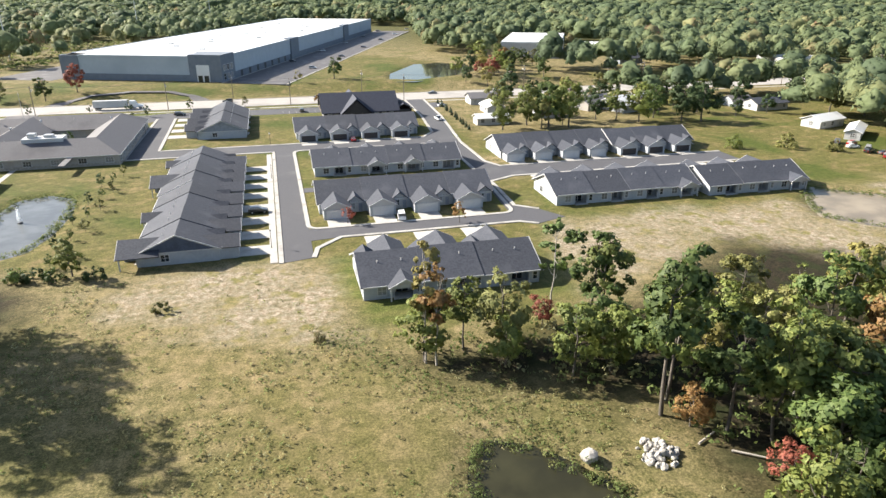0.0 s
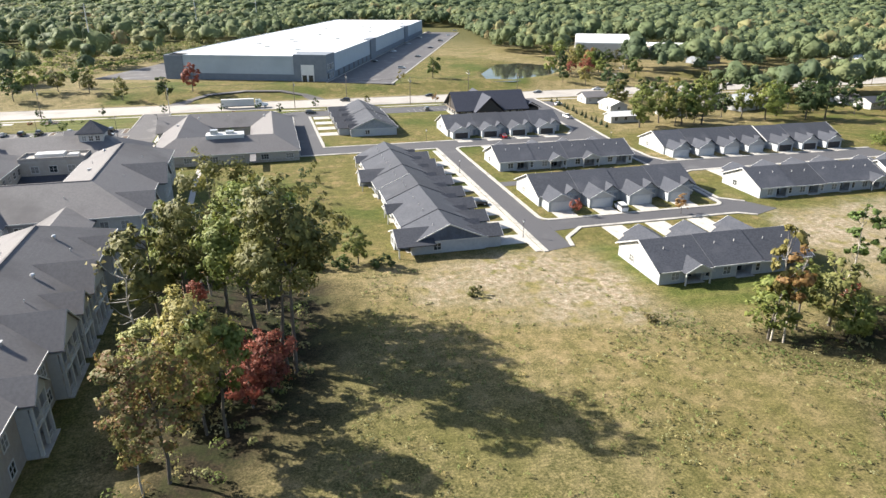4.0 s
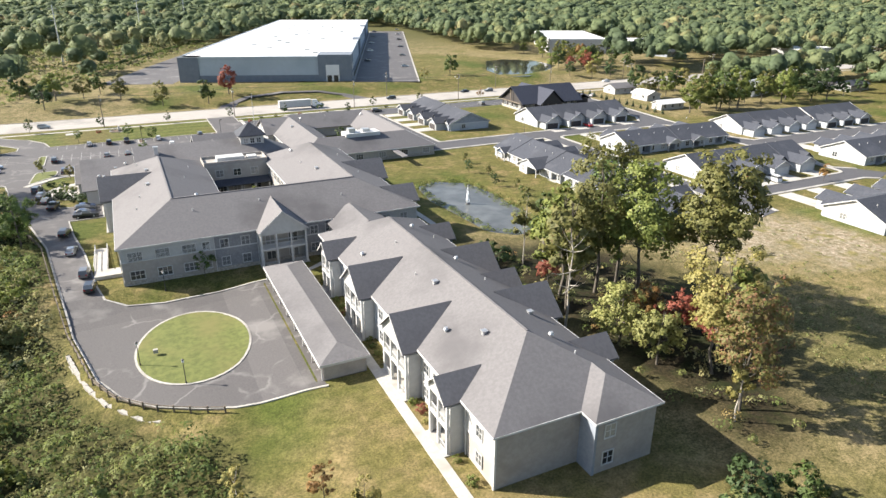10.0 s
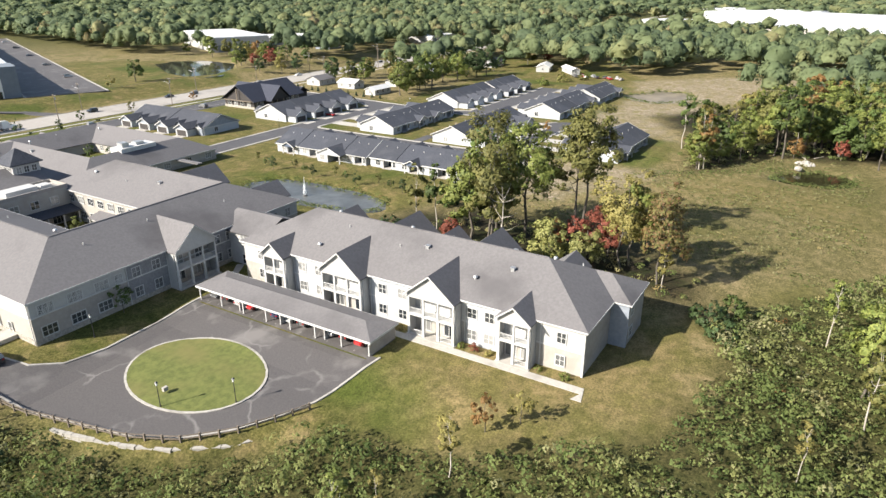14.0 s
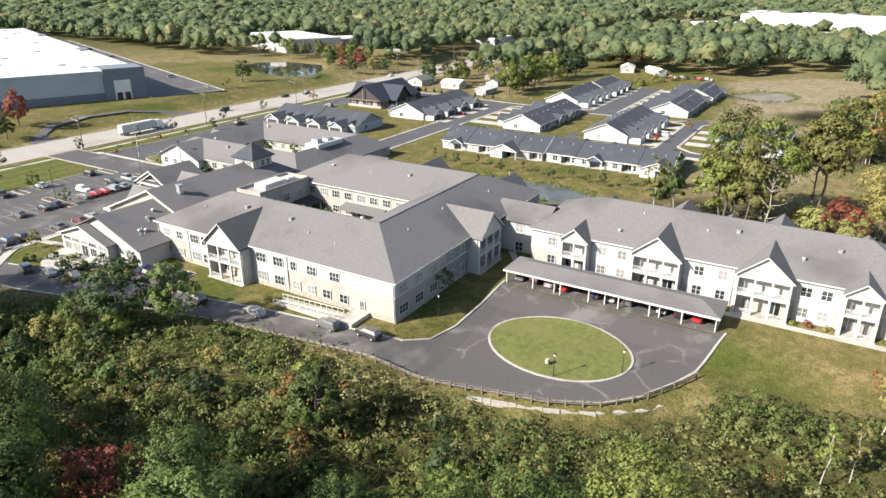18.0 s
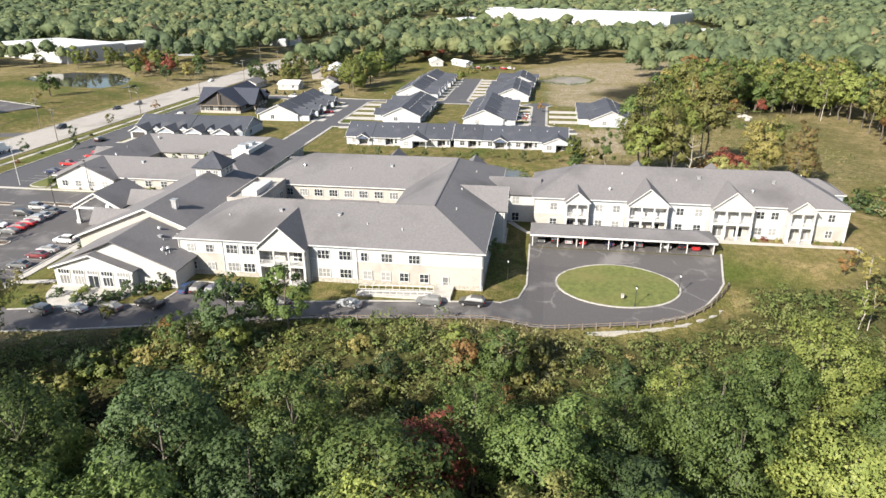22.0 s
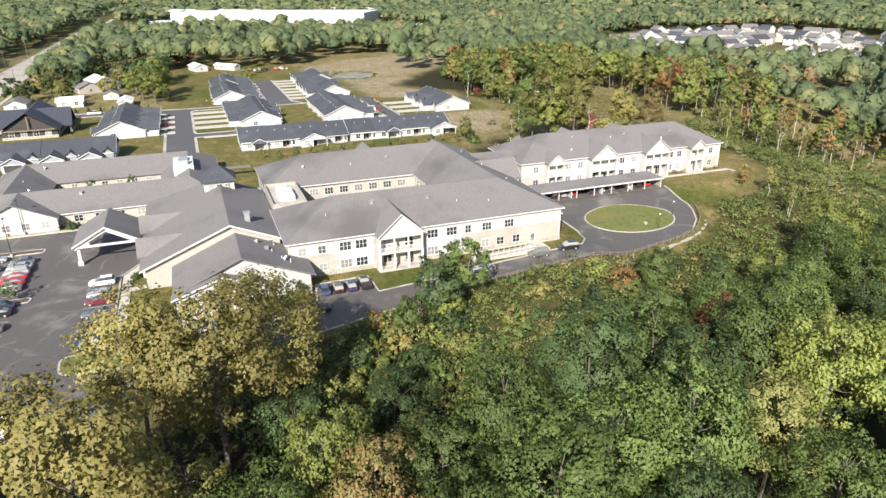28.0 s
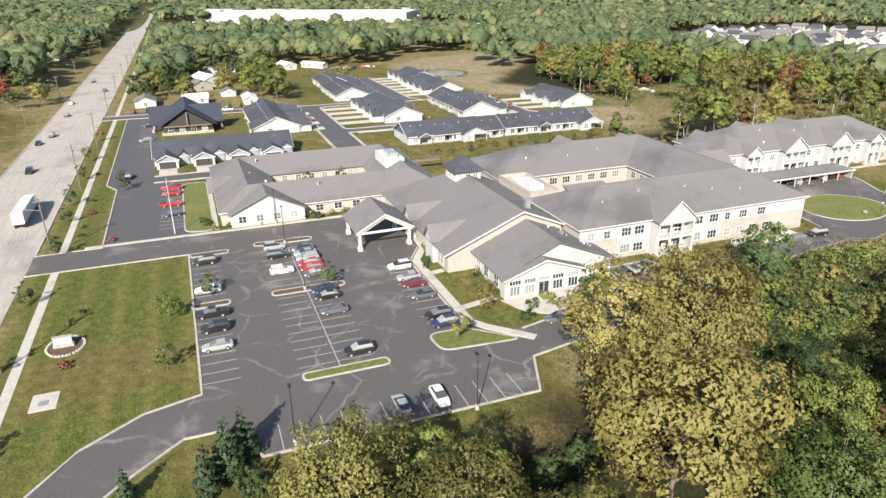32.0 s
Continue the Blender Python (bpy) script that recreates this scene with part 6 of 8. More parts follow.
def crown(rng, h, spread_, base, count, size, tufts=110, ragged=0.25, top=0.62):
    """Leaves on small sprays, the sprays on rounded boughs, the boughs on an uneven dome from base to top."""
    nl = max(9, tufts // 6)
    ph = rng.uniform(0, 6.28, 3)
    u = np.linspace(-0.82, 0.97, nl) + rng.normal(scale=0.06, size=nl)
    u = np.clip(u, -0.95, 0.98)
    a = 2.4 * np.arange(nl) + rng.normal(scale=0.35, size=nl)
    s1 = np.sqrt(1 - u * u)
    wob = 1 + ragged * (np.sin(2 * a + ph[0] + 2 * u) + 0.8 * np.sin(3 * a + ph[1] - 3 * u)) / 1.5
    depth = wob * rng.uniform(0.46, 0.74, nl)
    zc, hz = h * (base + (1 - base) * (1 - top)), np.where(u > 0, h * (1 - base) * top, h * (1 - base) * (1 - top))
    bough = np.stack([np.cos(a) * s1 * spread_ * depth, np.sin(a) * s1 * spread_ * depth, zc + u * hz * (0.5 + 0.5 * depth) * 0.86], 1)
    way = unit(np.stack([np.cos(a) * s1, np.sin(a) * s1, u * 0.8 + 0.25], 1))
    r_b = spread_ * rng.uniform(0.29, 0.50, nl) * (0.75 + 0.32 * s1)
    of = rng.choice(nl, tufts, p=r_b ** 2 / (r_b ** 2).sum())
    dd = unit(rng.normal(size=(tufts, 3)) + 0.95 * way[of] + np.array([0, 0, 0.3]))
    cen = bough[of] + dd * (r_b[of] * rng.uniform(0.62, 1.16, tufts))[:, None] * np.array([1, 1, 0.85])
    r_t = r_b[of] * rng.uniform(0.24, 0.60, tufts)
    pk = rng.choice(tufts, count, p=r_t ** 2 / (r_t ** 2).sum())
    off = unit(rng.normal(size=(count, 3)) + 0.55 * dd[pk])
    pos = cen[pk] + off * (r_t[pk] * rng.uniform(0.35, 1.12, count))[:, None] * np.array([1, 1, 0.75])
    deep = rng.random(count) < 0.12
    pos = np.where(deep[:, None], bough[of[pk]] + (pos - bough[of[pk]]) * rng.uniform(0.2, 0.75, count)[:, None], pos)
    nrm = unit(dd[pk] * 0.5 + off * 0.7 + rng.normal(scale=0.4, size=(count, 3)) + np.array([0, 0, 0.25]))
    t = unit(np.cross(nrm, rng.normal(size=(count, 3))))
    b = np.cross(nrm, t)
    s = size * rng.uniform(0.6, 1.35, count)[:, None]
    return np.stack([pos - t * s * 0.85 - b * s * 0.5, pos + t * s * 0.85 - b * s * 0.5, pos + b * s], 1).reshape(-1, 3), 0.35 * way[of[pk]] + 0.4 * dd[pk] + 0.35 * off + 0.6 * nrm


def tree_kind(kind, shape, colour):
    """The meshes of one sort of tree, made once: trunk and crown."""
    key = (kind, shape, colour)
    if key in TREES:
        return TREES[key]
    rng = np.random.default_rng(abs(hash_of(kind) * 31 + shape * 7 + hash_of(colour)) % 99991)
    bark = "bark"
    if kind == "broad":
        g, c, r_ = grow(rng, 16, 4.6, 0.24, lobes=12)
        v = crown(rng, 17, 5.4, 0.14, 4300, 0.32, 110, 0.28)
    elif kind == "canopy":
        g, c, r_ = grow(rng, 22.5, 5.0, 0.30, lobes=11, trunk_r=0.34)
        v = crown(rng, 24, 6.6, 0.22, 11500, 0.225, 215, 0.26, 0.58)
    elif kind == "under":
        g, c, r_ = grow(rng, 22.5, 5.0, 0.30, lobes=11, trunk_r=0.34)
        v = crown(rng, 24, 6.9, 0.2, 4600, 0.31, 130, 0.3, 0.58)
    elif kind == "wide":
        g, c, r_ = grow(rng, 16, 4.6, 0.24, lobes=10)
        v = crown(rng, 17, 5.2, 0.16, 2600, 0.43, 90)
    elif kind == "tall":
        g, c, r_ = grow(rng, 21, 3.6, 0.36, lobes=12, trunk_r=0.30)
        v = crown(rng, 22, 4.4, 0.28, 2600, 0.38, 90, 0.40)
    elif kind == "grand":
        g, c, r_ = grow(rng, 28, 5.0, 0.3, lobes=14, trunk_r=0.36)
        v = crown(rng, 30, 6.3, 0.26, 6400, 0.32, 190, 0.36)
    elif kind == "high":
        g, c, r_ = grow(rng, 28, 4.8, 0.48, lobes=12, trunk_r=0.36)
        v = crown(rng, 30, 5.8, 0.42, 5200, 0.33, 130, 0.36)
    elif kind == "thin":
        g, c, r_ = grow(rng, 17, 1.9, 0.36, lobes=9, trunk_r=0.17, lean=0.02)
        v = crown(rng, 18, 2.5, 0.32, 1300, 0.29, 56, 0.45)
        bark = "pale_bark"
    elif kind == "young":
        g, c, r_ = grow(rng, 5.0, 1.2, 0.25, lobes=6, trunk_r=0.07)
        v = crown(rng, 5.2, 1.45, 0.2, 620, 0.17, 60)
    elif kind == "bush":
        g, c, r_ = grow(rng, 2.8, 1.5, 0.12, lobes=6, trunk_r=0.06)
        v = crown(rng, 3.1, 2.0, 0.02, 800, 0.21, 60, 0.3, 0.75)
    elif kind == "bare":
        g, c, r_ = grow(rng, 11, 3.2, 0.35, lobes=16, trunk_r=0.14)
        v = leaf_cloud(rng, c, r_, 60, 0.25)
        bark = "pale_bark"
    else:
        g = Geo().tube((0, 0, -0.5), (0, 0, 7.4), 0.14, 0.03, 6, caps=False)
        cen, rad = [], []
        for k in range(26):
            f = 0.06 + 0.9 * k / 26
            a = k * 2.4
            rr = 2.1 * (1 - f) + 0.15
            cen.append((math.cos(a) * rr * 0.55, math.sin(a) * rr * 0.55, 7.6 * f))
            rad.append(rr * 0.6)
        v = leaf_cloud(rng, cen, rad, 1100, 0.26, 0.5, 0.3)
    TREES[key] = (g.mesh("trunk", bark, smooth=True), mesh_tris("crown", v, colour))
    return TREES[key]


def hash_of(s):
    return sum((i + 1) * ord(c) for i, c in enumerate(s))


LEAFNAME = {"oak": "green leafy", "dark_leaf": "dark green leafy", "lime_leaf": "yellow-green", "gold_leaf": "golden autumn", "olive_leaf": "olive-green", "orange_leaf": "orange autumn", "red_leaf": "red autumn", "spruce": "dark evergreen", "scrub": "brownish", "rust_leaf": "yellow-green and rust-red", "yellow_leaf": "pale yellow-green"}
KINDNAME = {"canopy": ("woodland_tree", "tall woodland tree with a rounded billowing crown"), "under": ("woodland_tree", "lower woodland tree among taller crowns"), "grand": ("tall_tree", "tall tree with a full crown"), "high": ("tall_tree", "tall tree with a high crown and bare trunk"), "wide": ("broadleaf_tree", "broadleaf tree with a full crown"), "broad": ("broadleaf_tree", "broadleaf tree with a full crown"), "tall": ("tall_tree", "tree with a high crown and bare trunk"), "thin": ("slender_tree", "slender tree with a thin open crown"),
            "young": ("young_tree", "young planted tree on the lawn"), "bush": ("bush", "rounded bush near the ground"), "bare": ("bare_tree", "nearly bare tree with pale branches"), "conifer": ("conifer", "conical conifer")}


def tree(kind, x, y, colour, scale=1.0, shape=None, z=None, group=""):
    shape = random.randrange(3) if shape is None else shape
    t_me, c_me = tree_kind(kind, shape, colour)
    nm, text = KINDNAME[kind]
    zz = float(height(x, y)) if z is None else z
    ob = thing(nm, pose(x, y, zz, 0, 0, random.uniform(0, 360)) @ Matrix.Diagonal((scale * random.uniform(0.92, 1.08), scale * random.uniform(0.92, 1.08), scale * random.uniform(0.94, 1.06), 1)), LEAFNAME[colour] + " " + text, "bush" if kind == "bush" else "tree", group or ("woodland trees" if kind in ("canopy", "under", "broad", "wide", "tall", "thin", "grand", "high") else ""))
    part("trunk", t_me, None, ob)
    part("crown", c_me, None, ob)
    return ob


def scatter(poly, count, gap, seed):
    rng = random.Random(seed)
    xs, ys = [q[0] for q in poly], [q[1] for q in poly]
    out, tries = [], 0
    while len(out) < count and tries < count * 40:
        tries += 1
        x, y = rng.uniform(min(xs), max(xs)), rng.uniform(min(ys), max(ys))
        if inside(x, y, poly) and all((x - a) ** 2 + (y - b) ** 2 > gap * gap for a, b in out):
            out.append((x, y))
    return out


def pick(rng, table):
    t = rng.random() * sum(w for _, w in table)
    for v, w in table:
        t -= w
        if t <= 0:
            return v
    return table[-1][0]



# woods below the west slope
W_NEAR = [(-167, 72), (-166, 100), (-172, 119), (-178, 136), (-188, 150), (-200, 166), (-202, 180), (-197, 194), (-192, 206), (-189, 222), (-198, 238), (-208, 252), (-214, 268), (-222, 268), (-222, 225), (-226, 190), (-226, 130), (-205, 96), (-184, 66)]
rng_t = random.Random(11)
MIX_W = [("oak", 6), ("dark_leaf", 5), ("lime_leaf", 1.2), ("olive_leaf", 0.8), ("gold_leaf", 0.3), ("orange_leaf", 0.14), ("red_leaf", 0.1)]
# the crowns that stand out: x, y, scale, leaves
WEST = [(-187, 232, 1.0, "gold_leaf"), (-191.5, 224, 1.1, "gold_leaf"), (-184.5, 217, 0.98, "gold_leaf"), (-206, 237, 1.18, "gold_leaf"), (-225, 164, 0.85, "oak"), (-226, 148, 0.8, "oak"), (-223, 127, 0.85, "dark_leaf"), (-222, 219, 0.8, "lime_leaf"), (-210, 251, 0.8, "olive_leaf"), (-203, 192.5, 0.95, "oak"), (-208, 202, 0.8, "oak"), (-212, 210.5, 0.85, "rust_leaf"),
        (-199.5, 178.5, 0.95, "dark_leaf"), (-212.5, 184, 0.95, "oak"), (-218, 194, 0.95, "oak"), (-213.5, 174, 1.0, "oak"), (-215, 162.8, 0.8, "yellow_leaf"), (-206, 165.5, 0.95, "dark_leaf"), (-203, 153.5, 1.02, "oak"),
        (-188, 146, 0.72, "oak"), (-182, 128, 0.7, "oak"), (-224.5, 181, 0.9, "dark_leaf"), (-211, 221, 0.85, "oak"), (-204, 214, 0.85, "lime_leaf"), (-218, 204, 0.85, "oak"), (-195.5, 165.5, 0.9, "oak"), (-211.5, 150.5, 1.0, "lime_leaf"),
        (-202, 138.7, 0.8, "yellow_leaf"), (-208, 128.5, 1.08, "oak"), (-190, 116.5, 0.9, "oak"), (-191.5, 106.5, 0.95, "lime_leaf"), (-193.5, 137, 0.95, "oak"), (-209.5, 118, 0.98, "oak"), (-216, 139, 1.02, "oak"),
        (-181.5, 117, 0.85, "oak"), (-176, 109.5, 0.84, "oak"), (-170.5, 101, 0.85, "lime_leaf"), (-199, 269, 0.85, "olive_leaf"), (-204.5, 259, 0.85, "olive_leaf"), (-193, 203, 0.62, "dark_leaf"), (-200, 128, 0.86, "dark_leaf"), (-178, 94, 0.8, "oak"), (-186, 84, 0.85, "lime_leaf"), (-198, 95, 0.9, "oak")]
for x, y, s_, c in WEST:
    tree("canopy", x, y, c, s_)
for x, y in scatter(W_NEAR, 130, 6.6, 3):
    if all(math.hypot(x - q[0], y - q[1]) > 7.9 * (0.3 + 0.7 * q[2]) for q in WEST):
        mix = MIX_W if y < 208 or x < -203 else [("gold_leaf", 2), ("olive_leaf", 3), ("oak", 1.5), ("dark_leaf", 2)]
        tree("under", x, y, pick(rng_t, mix), rng_t.uniform(0.42, 0.70))
# woods to the south-east and south
SE_NEAR = [(16, 85), (34, 74), (47, 66), (52, 52), (56, 30), (60, 10), (140, -20), (150, 60), (108, 84), (80, 86), (60, 88), (34, 88)]
MIX_SE = [("oak", 3), ("lime_leaf", 8), ("olive_leaf", 1.6), ("gold_leaf", 1.4), ("yellow_leaf", 0.8), ("orange_leaf", 0.5), ("red_leaf", 0.2)]
for x, y in scatter(SE_NEAR, 125, 5.3, 4) + [(55, 42), (58, 48), (62, 40), (60, 55), (65, 47), (66, 58), (58, 36), (70, 42), (54, 30), (62, 30)]:
    tree(pick(rng_t, [("wide", 4), ("tall", 1.0), ("thin", 0.8)]), x, y, pick(rng_t, MIX_SE), rng_t.uniform(0.66, 1.05) * (0.8 if y > 70 else 1.0))
S_NEAR = [(-112, 28), (-92, 42), (-63, 33), (-45, 29), (-15, 24), (31, 18), (44, 38), (56, 20), (60, -8), (-40, -14), (-110, -8)]
for x, y in scatter(S_NEAR, 128, 6.0, 6):
    if x < -36:
        kind = pick(rng_t, [("thin", 4), ("tall", 0.8), ("bush", 3)])
        tree(kind, x, y, pick(rng_t, [("lime_leaf", 4), ("gold_leaf", 2), ("olive_leaf", 2), ("oak", 1.5), ("orange_leaf", 0.5), ("rust_leaf", 0.6)]), rng_t.uniform(0.9, 1.5) if kind == "bush" else rng_t.uniform(0.6, 0.9))
    else:
        tree(pick(rng_t, [("wide", 2), ("tall", 3), ("thin", 2)]), x, y, pick(rng_t, MIX_SE), rng_t.uniform(0.8, 1.1))
# lower trees below the car park
for x, y in scatter([(-194, 240), (-186, 262), (-188, 276), (-204, 284), (-212, 262), (-206, 244)], 26, 4.6, 17):
    tree("broad", x, y, pick(rng_t, [("olive_leaf", 3), ("lime_leaf", 1.5), ("gold_leaf", 0.6), ("dark_leaf", 2.5), ("oak", 2)]), rng_t.uniform(0.3, 0.5))
# grove beside the wing
for kind, x, y, c, s in [("high", -54.5, 92, "olive_leaf", 1.0), ("high", -55.6, 94.2, "olive_leaf", 0.95), ("grand", -60, 104, "lime_leaf", 1.0), ("grand", -64.5, 110, "olive_leaf", 1.02), ("grand", -58, 112, "oak", 0.92), ("tall", -74, 105.5, "olive_leaf", 1.08), ("tall", -71, 112, "lime_leaf", 1.1), ("bare", -77, 101.5, "scrub", 1.8),
                         ("grand", -69.5, 72.5, "rust_leaf", 0.68), ("grand", -66, 80.5, "gold_leaf", 0.7), ("tall", -63.5, 79.5, "lime_leaf", 0.85), ("thin", -72, 71, "gold_leaf", 0.7), ("broad", -73, 93, "yellow_leaf", 0.72), ("broad", -71.5, 86, "yellow_leaf", 0.62), ("broad", -58, 88, "red_leaf", 0.62), ("broad", -60.5, 85, "red_leaf", 0.56), ("broad", -62, 92, "red_leaf", 0.5),
                         ("broad", -66, 96, "orange_leaf", 0.5), ("broad", -70, 117, "red_leaf", 0.36), ("thin", -70, 126, "olive_leaf", 1.0), ("thin", -68, 122, "oak", 1.0), ("bush", -76, 130, "dark_leaf", 2.0)]:
    tree(kind, x, y, c, s)
# single trees
for kind, x, y, c, s in [("tall", 45.7, 63, "oak", 1.18), ("thin", 18.5, 83, "gold_leaf", 1.15), ("thin", 20, 82, "orange_leaf", 1.0), ("thin", 43, 93.5, "oak", 1.1), ("tall", 48.6, 89.6, "oak", 0.85), ("broad", 52, 47, "red_leaf", 0.42), ("broad", 48, 60, "orange_leaf", 0.45), ("broad", 40, 90, "red_leaf", 0.35),
                         ("broad", -40.4, 130, "lime_leaf", 0.48), ("bush", -47, 129.5, "dark_leaf", 1.0), ("bush", -50, 130, "oak", 1.0), ("bush", -36, 127.5, "dark_leaf", 1.0), ("bush", -43.5, 128.5, "oak", 0.9), ("bush", -22, 110.3, "olive_leaf", 0.7), ("bush", 3.7, 93.3, "scrub", 0.55),
                         ("broad", 84, 237, "lime_leaf", 1.0), ("broad", 96, 243, "lime_leaf", 1.05), ("broad", 103, 238, "oak", 1.1), ("broad", 110, 235, "lime_leaf", 1.1), ("wide", 112, 248, "lime_leaf", 0.85), ("wide", 127, 246, "dark_leaf", 0.7), ("broad", 142, 238, "lime_leaf", 1.0), ("broad", 160, 236, "dark_leaf", 1.0), ("broad", 167, 233, "dark_leaf", 1.05), ("wide", 152, 244, "oak", 0.9),
                         ("wide", 33.8, 370.6, "oak", 0.75), ("young", 14, 362, "gold_leaf", 1.3), ("wide", 120, 381, "gold_leaf", 0.8), ("wide", 128, 372, "lime_leaf", 0.75), ("wide", 136, 386, "orange_leaf", 0.8), ("wide", 108, 300, "dark_leaf", 0.85), ("wide", 122, 286, "oak", 0.8), ("wide", 150, 290, "olive_leaf", 0.8),
                         ("wide", 240, 226, "red_leaf", 0.75), ("wide", 258, 218, "red_leaf", 0.8), ("wide", 232, 236, "olive_leaf", 0.9), ("bush", 150, 190, "lime_leaf", 1.4), ("bush", 168, 186, "olive_leaf", 1.5), ("bush", 180, 178, "olive_leaf", 1.3),
                         ("broad", -166.5, 187, "dark_leaf", 0.78), ("broad", -161.4, 179.5, "oak", 0.80), ("broad", -168.5, 143.5, "oak", 0.62), ("conifer", -180, 279, "spruce", 1.15), ("conifer", -177.5, 277, "spruce", 0.95), ("conifer", -182.5, 281.5, "spruce", 0.95), ("bush", -184, 277, "dark_leaf", 1.2), ("conifer", -181, 290, "spruce", 0.7),
                         ("bare", -170, 192, "scrub", 0.6),
                         ("thin", -133, 80, "gold_leaf", 0.6), ("thin", -146, 86, "lime_leaf", 0.62), ("thin", -143, 83, "gold_leaf", 0.5), ("thin", -112, 45, "gold_leaf", 0.5), ("thin", -66, 36, "lime_leaf", 0.8), ("thin", -78, 44, "lime_leaf", 0.75), ("bush", -81, 61, "dark_leaf", 1.4), ("bush", -85, 58, "dark_leaf", 1.1), ("bush", -76, 58, "oak", 1.2), ("thin", -162, 96, "lime_leaf", 0.45), ("broad", -163, 108, "oak", 0.4), ("bush", -158, 104, "lime_leaf", 1.4), ("bush", -160, 116, "olive_leaf", 1.3), ("broad", -166, 126, "dark_leaf", 0.42)]:
    tree(kind, x, y, c, s)
for i in range(14):
    tree("young", -45.5 + 2.2 * math.sin(i * 2.1), 135 + 5.2 * i, ("oak", "olive_leaf", "dark_leaf")[i % 3], 0.62 + 0.1 * (i % 3), group="young trees by the pond")
for x, y, c in [(-120.5, 76.6, "gold_leaf"), (-124, 80, "orange_leaf"), (-129.7, 278.6, "oak"), (-133, 257.6, "oak"), (-161.5, 242.4, "olive_leaf"), (-137.3, 285.8, "oak"), (-153.3, 286, "oak"), (-122, 309.8, "dark_leaf"), (-146, 310, "dark_leaf"), (-98, 308, "dark_leaf"), (-60, 309.5, "dark_leaf"), (-35, 309.5, "oak"), (-75, 309, "dark_leaf"),
                (-12, 310, "olive_leaf"), (20, 309.5, "orange_leaf"), (-170, 309, "dark_leaf"), (-190, 309, "dark_leaf"), (-128, 148, "oak"), (-154, 234.5, "gold_leaf"), (-110, 190, "lime_leaf"), (14.5, 147, "red_leaf"), (40, 141, "orange_leaf"), (-51, 297.5, "dark_leaf"), (-68, 240, "oak"), (-69, 250, "oak")]:
    tree("young", x, y, c, random.uniform(0.9, 1.15), group="young planted trees")
for i in range(26):
    x, y = [(-93, 252), (-88, 277.5), (-154, 222), (-146, 232), (-131, 236.6), (-155, 216), (-150, 207.5), (-160, 213)][i % 8]
    tree("bush", x + random.uniform(-2.0, 2.0), y + random.uniform(-1.2, 1.2), ("dark_leaf", "oak", "lime_leaf", "olive_leaf")[i % 4], random.uniform(0.3, 0.6), group="foundation shrubs")
for y in (75.5, 79.5, 87.6, 90.4, 92.6, 103.8, 106.4, 109.0, 111.0, 121.6, 124, 126.5, 135.6):
    tree("bush", -108.0 + random.uniform(-0.2, 0.2), y, random.choice(("lime_leaf", "gold_leaf", "oak", "lime_leaf", "red_leaf")), random.uniform(0.24, 0.4), group="foundation shrubs")

for k in range(34):
    x, y = [(-92.6, 238 + 1.15 * k), (-121 - 0.5 * (k % 9), 233.4 + 0.3 * (k % 3)), (-148 + 1.1 * (k % 10), 228.8)][k % 3]
    tree("bush", x + random.uniform(-0.5, 0.5), y + random.uniform(-0.5, 0.5), ("oak", "lime_leaf", "dark_leaf", "olive_leaf", "rust_leaf")[k % 5], random.uniform(0.3, 0.55), group="foundation shrubs")

for x, y, s_ in [(-155.3, 225.7, 0.6), (-156.6, 221, 0.55), (-157.3, 217, 0.8), (-155.4, 214.6, 0.6), (-152.8, 213.4, 0.85), (-151.4, 210.8, 0.7), (-149.8, 208.4, 1.05), (-158.6, 228.6, 0.6)]:
    tree("bush", x, y, "dark_leaf", s_, group="hedge round the patio")

# trees round the houses across and along the road
for poly, count, seed in (([(76, 238), (120, 232), (200, 226), (230, 262), (160, 302), (84, 300), (100, 262)], 26, 41), ([(96, 338), (150, 345), (165, 420), (128, 470), (126, 420), (122, 388), (98, 366)], 22, 42), ([(-130, 343), (-60, 345), (-160, 392), (-250, 360)], 10, 43)):
    for x, y in scatter(poly, count, 8.5, seed):
        tree("wide", x, y, pick(rng_t, [("lime_leaf", 3), ("oak", 3), ("dark_leaf", 2), ("olive_leaf", 2), ("gold_leaf", 0.6), ("red_leaf", 0.4)]), rng_t.uniform(0.5, 0.85), group="trees along the road")
for i in range(13):
    tree("conifer", 71.5 + 0.25 * i + 0.4 * math.sin(i * 3), 240 + 5.0 * i, "spruce", 0.34 + 0.04 * (i % 3), group="evergreen screen along the lane")

# ---- scrub, reeds and far woods, too many to count ----
def stuff_mesh(name, leaves, tone, mat, label, category):
    me = leaf_mesh(name, *leaves)
    a = me.attributes.new("tone", "FLOAT", "POINT")
    a.data.foreach_set("value", np.repeat(tone, 3).astype(np.float32))
    me.materials.append(mat)
    return tagged(new(name, me), label, category, kind="stuff")


